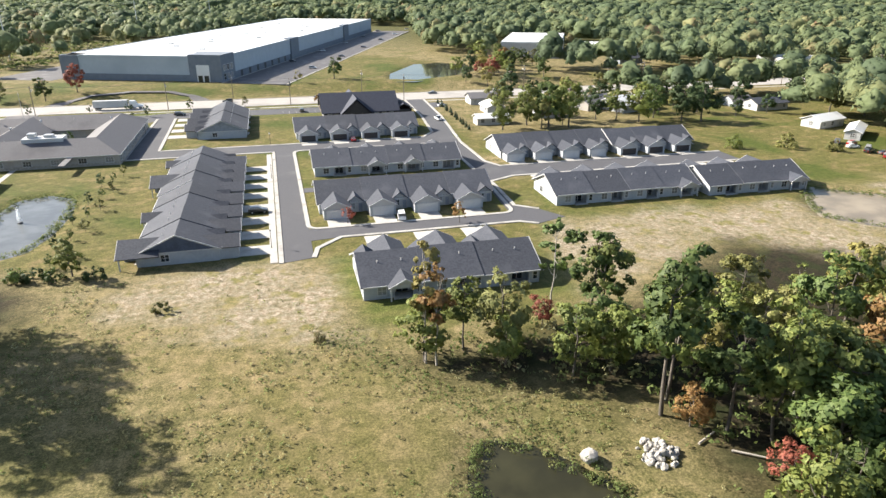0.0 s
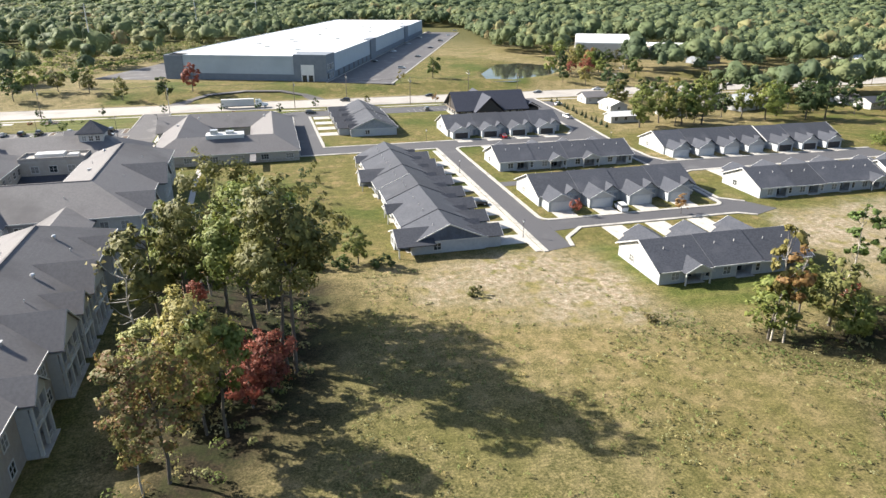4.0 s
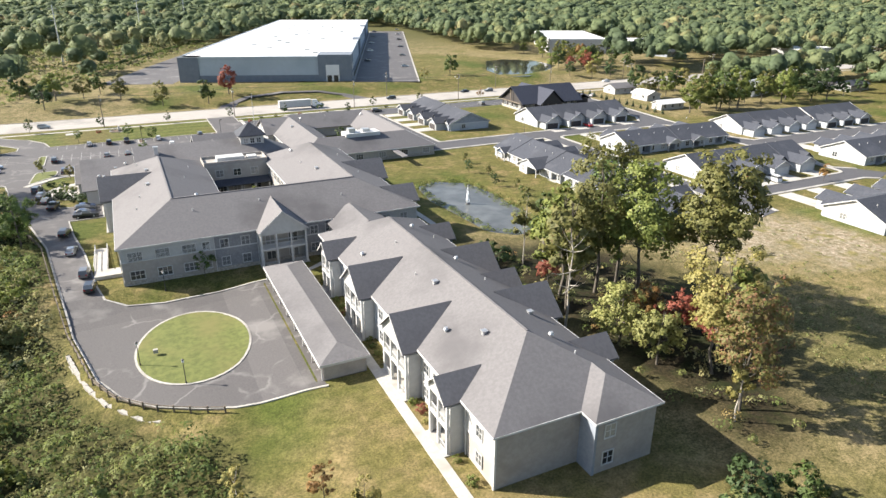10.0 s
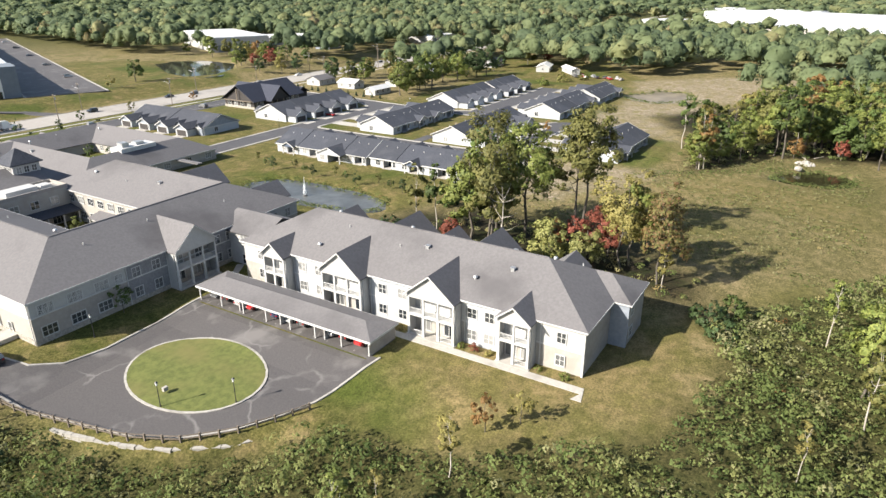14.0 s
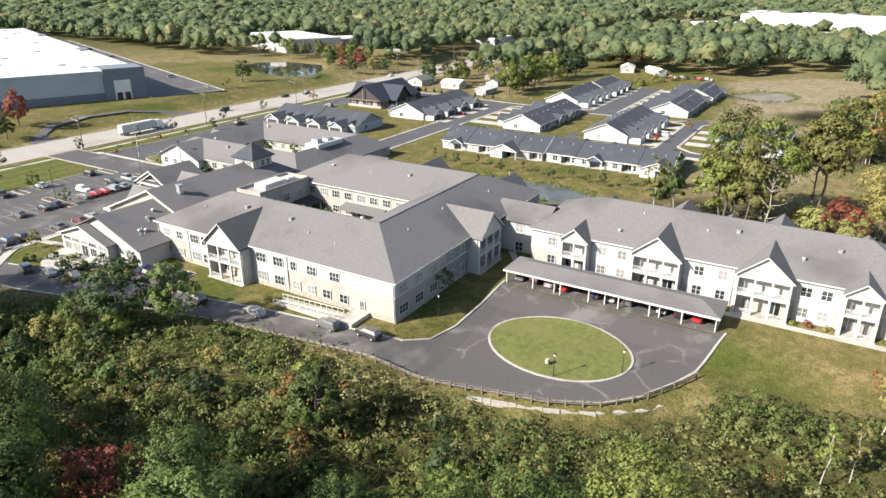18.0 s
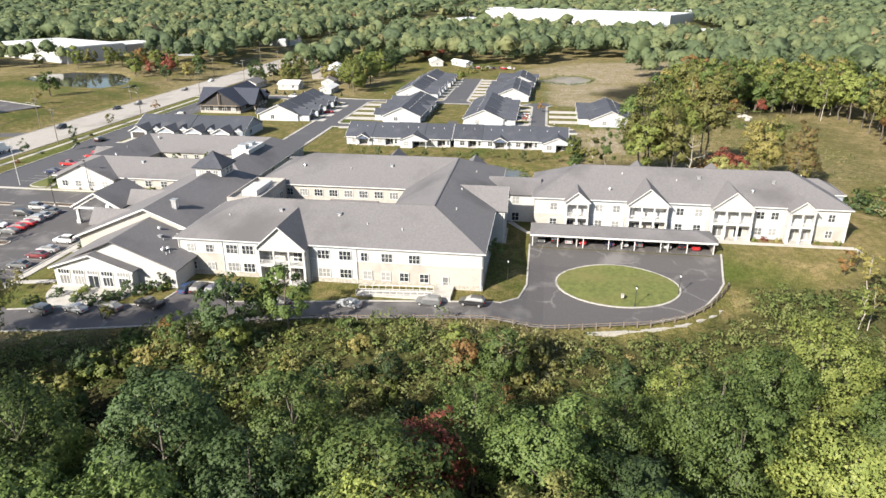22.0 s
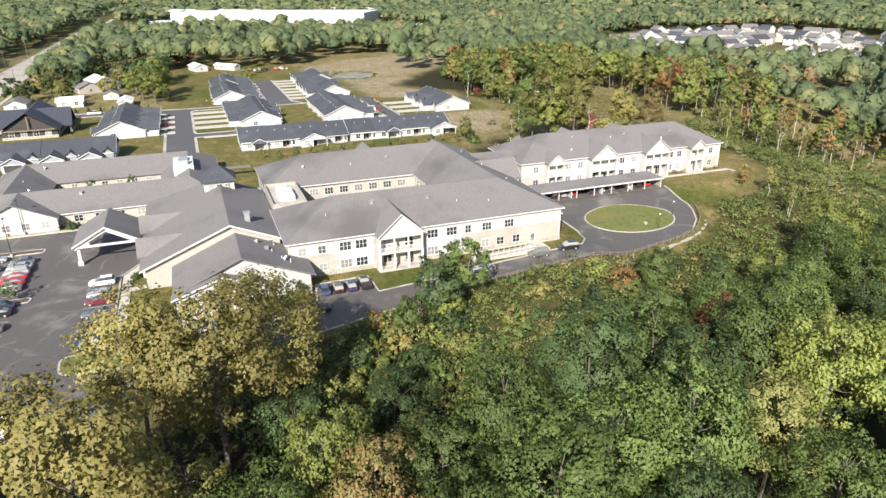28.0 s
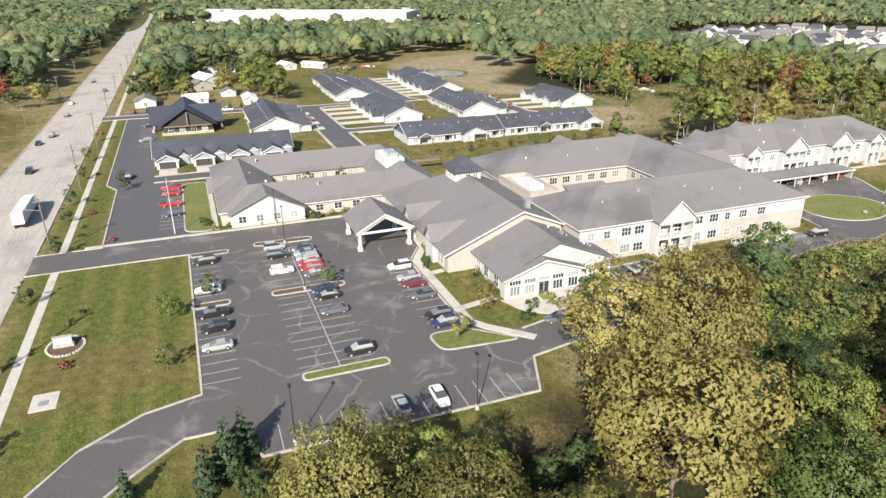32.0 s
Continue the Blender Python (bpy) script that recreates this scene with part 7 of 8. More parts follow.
def toned(name, colours):
    """Foliage whose colour comes from the tree's own tone."""
    m, n, l, p = nodes_of(name)
    a = n.new("ShaderNodeAttribute")
    a.attribute_name = "tone"
    cr = n.new("ShaderNodeValToRGB")
    while len(cr.color_ramp.elements) < len(colours):
        cr.color_ramp.elements.new(0.5)
    for i, (pos, c) in enumerate(colours):
        cr.color_ramp.elements[i].position = pos
        cr.color_ramp.elements[i].color = rgb(c)
    l.new(a.outputs["Fac"], cr.inputs["Fac"])
    geo = n.new("ShaderNodeNewGeometry")
    hs = n.new("ShaderNodeHueSaturation")
    mr = n.new("ShaderNodeMapRange")
    mr.inputs["To Min"].default_value, mr.inputs["To Max"].default_value = 0.9, 1.12
    l.new(geo.outputs["Random Per Island"], mr.inputs["Value"])
    l.new(mr.outputs[0], hs.inputs["Value"])
    l.new(cr.outputs["Color"], hs.inputs["Color"])
    l.new(hs.outputs["Color"], p.inputs["Base Color"])
    p.inputs["Roughness"].default_value, p.inputs["Specular IOR Level"].default_value = 0.7, 0.2
    tr = n.new("ShaderNodeBsdfTranslucent")
    l.new(hs.outputs["Color"], tr.inputs["Color"])
    mx = n.new("ShaderNodeMixShader")
    mx.inputs[0].default_value = 0.42
    l.new(p.outputs[0], mx.inputs[1])
    l.new(tr.outputs[0], mx.inputs[2])
    l.new(mx.outputs[0], n["Material Output"].inputs["Surface"])
    return m


# paler and bluer than the near leaves: distance haze put into the colour
M["hazed_leaf"] = toned("haze-paled woodland leaves", [(0.0, (0.0982, 0.1329, 0.0745)), (0.3, (0.1277, 0.1681, 0.0856)), (0.6, (0.1694, 0.2032, 0.0993)), (0.8, (0.221, 0.2332, 0.1104)), (0.92, (0.2578, 0.2383, 0.1214)), (0.98, (0.2639, 0.1756, 0.1076)), (1.0, (0.2332, 0.0978, 0.0718))])
M["scrub_leaf"] = toned("scrub leaves and weeds", [(0.0, (0.0879, 0.1236, 0.0389)), (0.35, (0.1482, 0.1854, 0.0593)), (0.6, (0.2141, 0.2262, 0.0841)), (0.8, (0.2909, 0.2814, 0.1509)), (0.95, (0.3184, 0.2759, 0.1187)), (1.0, (0.2745, 0.1545, 0.0648))])



def crown_sizes(n, rng, h0, h1, rad, big):
    hh = rng.uniform(h0, h1, n)
    rr = rad * rng.uniform(0.6, 1.35, n) * np.where(rng.random(n) < big, 1.45, 1.0)
    return hh * (0.7 + 0.3 * rr / rad), rr


def clumps(pts, rng, h0, h1, rad, k, size, tone, up=0.0, big=0.0, sizes=None):
    """Crowns of k leaf clumps over the points; returns corners and tones."""
    n = len(pts)
    z = height(pts[:, 0], pts[:, 1])
    hh, rr = sizes if sizes else crown_sizes(n, rng, h0, h1, rad, big)
    d = rng.normal(size=(n, k, 3))
    d /= np.linalg.norm(d, axis=2)[:, :, None]
    d[:, :, 2] = np.abs(d[:, :, 2]) * 1.15 - 0.35
    pos = np.stack([pts[:, 0], pts[:, 1], z + hh * 0.62], 1)[:, None, :] + d * np.stack([rr, rr, hh * 0.40], 1)[:, None, :] * rng.uniform(0.7, 1.08, (n, k))[:, :, None]
    pos, d = pos.reshape(-1, 3), d.reshape(-1, 3)
    nrm = d + rng.normal(scale=0.22, size=d.shape) + np.array([0, 0, 0.25])
    nrm /= np.linalg.norm(nrm, axis=1)[:, None]
    t = np.cross(nrm, rng.normal(size=d.shape))
    t /= np.linalg.norm(t, axis=1)[:, None]
    b = np.cross(nrm, t)
    s = (size * rng.uniform(0.7, 1.3, len(d)))[:, None]
    v = np.stack([pos - t * s * 0.9 - b * s * 0.55, pos + t * s * 0.9 - b * s * 0.55, pos + b * s * 1.05], 1).reshape(-1, 3)
    return (v, np.repeat(d * (1 - up) + nrm * 0.3 + np.array([0, 0, 0.15 + up]), 3, axis=0)), np.repeat(tone, k)


def boughs(pts, rng, sizes, tone, sides, rings):
    """The uneven inner mass of boughs of each crown, under its leaves."""
    n = len(pts)
    hh, rr = sizes
    base = np.stack([pts[:, 0], pts[:, 1], height(pts[:, 0], pts[:, 1]) + hh * 0.62], 1)
    ring = []
    for r in range(rings + 1):
        el = -0.55 + (math.pi / 2 + 0.55) * r / rings
        row = []
        for q in range(sides):
            az = 2 * math.pi * (q + 0.5 * (r % 2)) / sides + rng.uniform(-0.3, 0.3, n)
            f = rng.uniform(0.52, 0.92, n) if r < rings else 0.80 + 0 * az
            dv = np.stack([np.cos(az) * math.cos(el), np.sin(az) * math.cos(el), 0 * az + math.sin(el)], 1)
            row.append((base + dv * np.stack([rr, rr, hh * 0.38], 1) * f[:, None], dv + rng.normal(scale=0.42, size=dv.shape) * (r < rings)))
        ring.append(row)
    tri, nor = [], []
    for r in range(rings):
        for q in range(sides):
            w = (q + 1) % sides
            a, b, c, d = ring[r][q], ring[r][w], ring[r + 1][w], ring[r + 1][q]
            for three in (((a, b, c), (a, c, d)) if r < rings - 1 else ((a, b, d),)):
                tri.append(np.stack([p[0] for p in three], 1))
                nor.append(np.stack([p[1] for p in three], 1))
    v, nn = np.stack(tri, 1).reshape(-1, 3), np.stack(nor, 1).reshape(-1, 3)
    return (v, nn), np.repeat(tone, len(tri))


def gap_filler(pts, rng, up, size, tone):
    """Added filler that brightens the dark gaps of a wood: one wide, tilted spray below each crown."""
    n = len(pts)
    z = height(pts[:, 0], pts[:, 1]) + up * rng.uniform(0.75, 1.2, n)
    a = rng.uniform(0, 6.28, n)
    v = np.stack([np.stack([pts[:, 0] + size * np.cos(a + k * 2.094), pts[:, 1] + size * np.sin(a + k * 2.094), z + rng.normal(scale=up * 0.12, size=n)], 1) for k in range(3)], 1).reshape(-1, 3)
    return (v, np.tile(np.array([[0.0, 0.0, 1.0]]), (3 * n, 1))), tone * 0.8


def join_leaves(*sets):
    return (np.concatenate([q[0][0] for q in sets]), np.concatenate([q[0][1] for q in sets])), np.concatenate([q[1] for q in sets])


def jitter_grid(x0, x1, y0, y1, gap, rng):
    X, Y = np.meshgrid(np.arange(x0, x1, gap), np.arange(y0, y1, gap))
    return np.stack([X.ravel(), Y.ravel()], 1) + rng.uniform(-0.45, 0.45, (X.size, 2)) * gap


rngs = np.random.default_rng(21)
CLEAR = [
    [(-262, 342), (-262, -30), (-150, -30), (-120, -10), (60, -10), (62, 4), (140, -24), (154, 62), (150, 95), (215, 90), (190, 60), (225, 20), (262, 30), (262, 120), (205, 150), (215, 262), (160, 262), (160, 300), (1000, 300), (1000, 345), (250, 345), (150, 345), (165, 420), (110, 480), (165, 800), (50, 850), (-160, 400), (-262, 365)],
    [(140, 400), (240, 390), (262, 480), (215, 540), (170, 535)],
    [(225, -72), (70, -92), (-10, -165), (60, -330), (200, -420), (350, -400), (345, -200)],
    [(385, -45), (440, 80), (520, 165), (545, 330), (700, 330), (860, 220), (820, -60)],
    [(-54, -64), (-30, -64), (-30, -40), (-54, -40)],
    [(60, 330), (420, 330), (420, 352), (60, 352)],
    [(160, 240), (240, 240), (240, 275), (160, 275)],
]
mid = jitter_grid(-460, 1000, -620, 1000, 8.9, rngs)
ang = np.degrees(np.arctan2(mid[:, 1] - 180, mid[:, 0] + 40))
dist = np.hypot(mid[:, 0] + 40, mid[:, 1] - 180)
keep = (dist < 860) & (ang < 140) & ((ang > -78) | ((ang > -114) & (dist < 430)))
for poly in CLEAR:
    keep &= ~poly_in(mid[:, 0], mid[:, 1], poly)
marsh = (mid[:, 0] < -40) & (mid[:, 1] > 335) & (mid[:, 1] < 640) & (mid[:, 0] < -160 + (mid[:, 1] - 400) * 0.45)
keep &= ~marsh | (rngs.random(len(mid)) < 0.22)
mid = mid[keep & (rngs.random(len(mid)) < 0.86)]
patch = 0.47 + 0.22 * np.sin(mid[:, 0] * 0.021 + 1) * np.cos(mid[:, 1] * 0.017) + 0.14 * np.sin(mid[:, 0] * 0.07) * np.sin(mid[:, 1] * 0.083 + 2) + rngs.normal(scale=0.3, size=len(mid))
tone_mid = np.clip(patch * 0.86, 0, 0.94) + 0.06 * rngs.random(len(mid)) ** 4
near = np.hypot(mid[:, 0] + 60, mid[:, 1] - 170) < 460
size_n, size_f = crown_sizes(near.sum(), rngs, 11, 20, 5.4, 0.25), crown_sizes((~near).sum(), rngs, 11, 20, 5.6, 0.25)
v, tn = join_leaves(clumps(mid[near], rngs, 0, 0, 0, 96, 0.72, tone_mid[near], 0.1, 0, size_n), boughs(mid[near], rngs, size_n, tone_mid[near] * 0.9, 7, 3),
                    clumps(mid[~near], rngs, 0, 0, 0, 30, 1.35, tone_mid[~near], 0.2, 0, size_f), boughs(mid[~near], rngs, size_f, tone_mid[~near] * 0.9, 6, 2))
stuff_mesh("woodland", v, tn, M["hazed_leaf"], "dense autumn-tinged broadleaf woodland round the estate", "woodland")
far = jitter_grid(-1100, 2700, -2000, 2700, 23, rngs)
ang = np.degrees(np.arctan2(far[:, 1] - 180, far[:, 0] + 40))
dist = np.hypot(far[:, 0] + 40, far[:, 1] - 180)
keep = (dist > 850) & (dist < 2650) & (ang > -68) & (ang < 122) & ~((np.abs(far[:, 1] - 322) < 20) & (far[:, 0] < 1500))
far = far[keep]
patch = 0.42 + 0.2 * np.sin(far[:, 0] * 0.006 + 1) * np.cos(far[:, 1] * 0.007) + rngs.normal(scale=0.2, size=len(far))
tone_far = np.clip(patch, 0, 0.95)
size_w = crown_sizes(len(far), rngs, 12, 20, 11.5, 0.25)
v, tn = join_leaves(boughs(far, rngs, size_w, tone_far * 0.9, 5, 2), clumps(far, rngs, 0, 0, 0, 9, 3.4, tone_far, 0.3, 0, size_w), gap_filler(far, rngs, 9.0, 13.0, tone_far))
stuff_mesh("far_woodland", v, tn, M["hazed_leaf"], "continuous distant woodland reaching the horizon", "woodland")

sp = jitter_grid(-206, -36, 8, 232, 1.7, rngs)
lumps = np.sin(sp[:, 0] * 0.31 + 0.7) * np.cos(sp[:, 1] * 0.27) + 0.7 * np.sin(sp[:, 0] * 0.11 - sp[:, 1] * 0.17 + 2) + rngs.normal(scale=0.45, size=len(sp))
sp_in = poly_in(sp[:, 0], sp[:, 1], SCRUB) | poly_in(sp[:, 0], sp[:, 1], SCRUB_S)
tn0 = np.clip(0.46 + 0.22 * np.sin(sp[:, 0] * 0.13) * np.cos(sp[:, 1] * 0.11) + rngs.normal(scale=0.2, size=len(sp)), 0, 1)
low, tall_ = sp_in & (lumps > -1.35) & (lumps < 0.45), sp_in & (lumps >= 0.45)
v, tn = join_leaves(clumps(sp[low], rngs, 0.5, 1.6, 1.25, 26, 0.21, tn0[low], 0.4), clumps(sp[tall_], rngs, 1.6, 4.0, 1.5, 34, 0.24, tn0[tall_] * 0.85, 0.25))
stuff_mesh("scrub", v, tn, M["scrub_leaf"], "tangled green and brown scrub on the slope below the drive", "scrub")
edge = jitter_grid(10, 70, 30, 100, 2.4, rngs)
edge = edge[poly_in(edge[:, 0], edge[:, 1], [(16, 86), (46, 66), (50, 50), (56, 36), (66, 50), (56, 90), (30, 92)]) & (rngs.random(len(edge)) < 0.6)]
v, tn = clumps(edge, rngs, 0.6, 2.8, 1.2, 18, 0.3, rngs.random(len(edge)) * 0.8)
stuff_mesh("undergrowth", v, tn, M["scrub_leaf"], "green undergrowth beneath the woodland edge", "scrub")
g1 = jitter_grid(-78, -50, 64, 134, 2.2, rngs)
g1 = g1[poly_in(g1[:, 0], g1[:, 1], [(-77, 134), (-76, 66), (-66, 66), (-52, 92), (-48, 118), (-64, 130)]) & (rngs.random(len(g1)) < 0.45)]
v, tn = clumps(g1, rngs, 0.5, 2.2, 1.1, 34, 0.2, 0.3 + 0.7 * rngs.random(len(g1)))
stuff_mesh("grove_undergrowth", v, tn, M["scrub_leaf"], "reddish undergrowth beneath the grove", "scrub")
for nm, pond in (("pond_reeds", POND_W), ("pond_reeds", POND_S), ("pond_reeds", POND_E)):
    ring = []
    for (ax, ay), (bx, by) in zip(pond, pond[1:] + pond[:1]):
        k = int(math.hypot(bx - ax, by - ay) / 0.4)
        ring += [(ax + (bx - ax) * j / k + rngs.normal() * 0.9, ay + (by - ay) * j / k + rngs.normal() * 0.9) for j in range(k)]
    ring = np.array(ring)
    v, tn = clumps(ring, rngs, 0.5, 1.7, 0.8, 26, 0.13, 0.6 * rngs.random(len(ring)), 0.4)
    stuff_mesh(nm, v, tn, M["scrub_leaf"], "brown and green reeds round the pond edge", "reeds")
tf = jitter_grid(-62, 48, 36, 127, 1.15, rngs)
field_ = poly_in(tf[:, 0], tf[:, 1], [(-58, 40), (-44, 98), (-40, 124), (-6, 124), (8, 98), (24, 88), (44, 66), (48, 44), (30, 38)])
for clear_ in (POND_S, BARE[0]):
    field_ &= ~poly_in(tf[:, 0], tf[:, 1], clear_) | (rngs.random(len(tf)) < 0.12)
swale = np.exp(-(poly_dist(tf[:, 0], tf[:, 1], [(3, 97), (16, 80), (24, 68), (30, 62)]) / 2.2) ** 2)
waves = np.sin(tf[:, 0] * 0.16 + 1.2 * np.sin(tf[:, 1] * 0.09)) * np.cos(tf[:, 1] * 0.13 + 0.6)
keep = field_ & (rngs.random(len(tf)) < np.clip(0.30 + 0.35 * waves + 0.8 * swale, 0.05, 1))
tf, sw_ = tf[keep], swale[keep]
v, tn = clumps(tf, rngs, 0.25, 0.75, 0.62, 10, 0.15, np.clip(0.62 + rngs.normal(scale=0.2, size=len(tf)) - 0.4 * sw_, 0, 0.96), 0.5)
stuff_mesh("meadow_tufts", v, tn, M["scrub_leaf"], "tufts of rough olive and straw grass over the field", "grass")
mw = jitter_grid(-460, 0, 345, 640, 4.5, rngs)
mw = mw[(mw[:, 0] < -165 + (mw[:, 1] - 400) * 0.45) & (rngs.random(len(mw)) < 0.6)]
v, tn = clumps(mw, rngs, 0.8, 3.0, 2.0, 10, 0.7, 0.3 + 0.6 * rngs.random(len(mw)))
stuff_mesh("marsh_scrub", v, tn, M["scrub_leaf"], "brown marsh scrub across the road", "scrub")

hd = np.array(along([(-182, 380), (-155, 453), (-107, 571), (-70, 660)], 1.6))
v, tn = clumps(hd, rngs, 1.8, 3.0, 1.5, 22, 0.5, 0.12 * rngs.random(len(hd)))
stuff_mesh("marsh_hedge", v, tn, M["scrub_leaf"], "long dark hedge line across the marsh", "hedge")

for x, y in scatter([(-159, 176), (-168, 206), (-184, 214), (-198, 196), (-202, 176), (-190, 150), (-174, 128), (-160, 110), (-158, 130)], 80, 3.8, 31):
    tree("bush", x, y, pick(rng_t, [("olive_leaf", 3), ("lime_leaf", 3), ("oak", 4), ("dark_leaf", 2), ("orange_leaf", 0.4), ("gold_leaf", 0.8)]), rng_t.uniform(0.6, 1.5), group="slope bushes")
for x, y in scatter([(-172, 140), (-166, 196), (-180, 212), (-196, 196), (-200, 174), (-186, 150)], 13, 8.0, 33):
    tree("broad", x, y, pick(rng_t, [("oak", 3), ("dark_leaf", 2), ("lime_leaf", 2), ("orange_leaf", 0.5)]), rng_t.uniform(0.3, 0.5))

# ---- vehicles ----
PAINTS = {"white": (0.78, 0.78, 0.77), "silver": (0.42, 0.43, 0.44), "grey": (0.14, 0.145, 0.15), "black": (0.016, 0.017, 0.019), "red": (0.34, 0.022, 0.025), "blue": (0.045, 0.085, 0.19), "maroon": (0.13, 0.018, 0.025), "navy": (0.02, 0.03, 0.075), "pale_blue": (0.25, 0.33, 0.42)}
for k, c in PAINTS.items():
    mm, n_, l_, p_ = nodes_of(k + " car paint")
    p_.inputs["Base Color"].default_value = rgb(c)
    p_.inputs["Metallic"].default_value, p_.inputs["Roughness"].default_value = (0.35 if k in ("silver", "grey", "blue", "pale_blue") else 0.0), 0.28
    p_.inputs["Coat Weight"].default_value, p_.inputs["Coat Roughness"].default_value = 0.8, 0.06
    M["paint_" + k] = mm
for nm, c in (("lamp_glass", (0.75, 0.76, 0.78)), ("tail_lens", (0.30, 0.012, 0.012))):
    mm, n_, l_, p_ = nodes_of(nm)
    p_.inputs["Base Color"].default_value, p_.inputs["Roughness"].default_value = rgb(c), 0.15
    M[nm] = mm


def loft(stations, mi=0):
    """A closed hull through cross-sections (x, half width, low, high, shoulder)."""
    g = Geo()
    rings = []
    for x, w, z0, z1, sh in stations:
        rings.append([(x, -w * 0.92, z0), (x, w * 0.92, z0), (x, w, z0 + (z1 - z0) * 0.45), (x, w * sh, z1), (x, -w * sh, z1), (x, -w, z0 + (z1 - z0) * 0.45)])
    pts = [p for r in rings for p in r]
    faces = [tuple(reversed(range(6)))] + [tuple(range(len(pts) - 6, len(pts)))]
    for i in range(len(rings) - 1):
        for j in range(6):
            faces.append((i * 6 + j, i * 6 + (j + 1) % 6, (i + 1) * 6 + (j + 1) % 6, (i + 1) * 6 + j))
    return g.add(pts, faces, mi)


CARS = {
    "sedan": ([(-2.36, 0.66, 0.38, 0.82, 0.9), (-2.15, 0.84, 0.26, 0.98, 0.9), (-1.3, 0.90, 0.22, 1.0, 0.92), (0.9, 0.90, 0.22, 0.97, 0.92), (1.9, 0.86, 0.24, 0.82, 0.88), (2.25, 0.74, 0.30, 0.70, 0.86), (2.38, 0.58, 0.36, 0.60, 0.86)],
              [(-1.95, 0.76, 0.92, 0.98, 0.95), (-1.25, 0.80, 0.92, 1.40, 0.78), (0.15, 0.80, 0.92, 1.42, 0.78), (1.15, 0.78, 0.90, 0.97, 0.95)], (-1.2, 0.1, 1.41)),
    "suv": ([(-2.3, 0.76, 0.42, 0.98, 0.92), (-2.15, 0.90, 0.30, 1.10, 0.92), (-1.2, 0.94, 0.28, 1.12, 0.93), (0.8, 0.94, 0.28, 1.10, 0.93), (1.8, 0.90, 0.30, 1.0, 0.9), (2.25, 0.80, 0.36, 0.86, 0.88), (2.36, 0.62, 0.42, 0.72, 0.88)],
            [(-2.2, 0.82, 1.05, 1.12, 0.95), (-1.95, 0.84, 1.05, 1.68, 0.80), (0.2, 0.85, 1.05, 1.70, 0.80), (1.15, 0.82, 1.03, 1.10, 0.95)], (-1.9, 0.15, 1.69)),
    "pickup": ([(-2.8, 0.86, 0.46, 1.05, 0.96), (-2.7, 0.94, 0.36, 1.10, 0.96), (-0.7, 0.96, 0.34, 1.10, 0.96), (1.2, 0.96, 0.34, 1.12, 0.93), (2.2, 0.92, 0.36, 1.06, 0.9), (2.7, 0.84, 0.40, 0.95, 0.9), (2.8, 0.70, 0.46, 0.80, 0.9)],
               [(-0.85, 0.84, 1.05, 1.14, 0.95), (-0.65, 0.86, 1.05, 1.74, 0.82), (0.55, 0.86, 1.05, 1.75, 0.82), (1.35, 0.84, 1.05, 1.13, 0.95)], (-0.6, 0.5, 1.745)),
    "van": ([(-2.5, 0.84, 0.40, 1.20, 0.94), (-2.4, 0.95, 0.28, 1.25, 0.95), (0.9, 0.97, 0.26, 1.20, 0.95), (1.9, 0.92, 0.28, 1.05, 0.9), (2.4, 0.82, 0.34, 0.88, 0.88), (2.5, 0.66, 0.4, 0.74, 0.88)],
            [(-2.42, 0.88, 1.18, 1.24, 0.95), (-2.3, 0.90, 1.18, 1.86, 0.86), (0.7, 0.90, 1.18, 1.88, 0.84), (1.7, 0.86, 1.1, 1.16, 0.95)], (-2.25, 0.6, 1.875)),
}
CARTEXT = {"sedan": "saloon car", "suv": "sport utility car", "pickup": "pickup truck", "van": "minivan"}
MASTER = {}


def car(kind, colour, x, y, ang, where="parked on the asphalt", z=0.05):
    key = (kind, colour)
    m = pose(x, y, float(height(x, y)) + z if z < 1 else z, 0, 0, ang)
    text = colour.replace("_", " ") + " " + CARTEXT[kind] + " " + where
    if key in MASTER:
        return tagged(copy_thing(MASTER[key], m), text)
    hull, cabin, (ra, rb, rz) = CARS[kind]
    c = thing(kind if kind != "suv" else "sport_utility_car", m, text, "car", "parked cars")
    part("body", loft(hull), "paint_" + colour, c, smooth=False)
    part("cabin_glass", loft(cabin), "glass", c, "dark windows")
    w = cabin[1][1] * cabin[1][4] * 0.96
    part("roof_panel", Geo().box(ra, rb, -w, w, rz - 0.02, rz + 0.03), "paint_" + colour, c)
    if kind == "pickup":
        part("cargo_bed", Geo().box(-2.6, -0.95, -0.76, 0.76, 1.09, 1.115), "black_metal", c, "dark open cargo bed")
    L = hull[-1][0]
    for wx in (-L * 0.60, L * 0.62):
        for wy in (-0.84, 0.84):
            wheel = part("wheel", Geo().tube((0, -0.11, 0), (0, 0.11, 0), 0.34, 0.34, 12), "rubber", c, m=pose(wx, wy, 0.34))
            part("rim", Geo().tube((0, -0.118, 0), (0, 0.118, 0), 0.21, 0.21, 10), "metal", wheel)
    zl = hull[-2][3] - 0.12
    for wy in (-0.58, 0.58):
        part("headlight", Geo().box(L - 0.16, L - 0.07, wy - 0.15, wy + 0.15, zl - 0.08, zl + 0.06), "lamp_glass", c)
        part("tail_light", Geo().box(-L + 0.0, -L + 0.12, wy - 0.14, wy + 0.14, hull[0][3] - 0.2, hull[0][3] + 0.02), "tail_lens", c)
    MASTER[key] = c
    return c


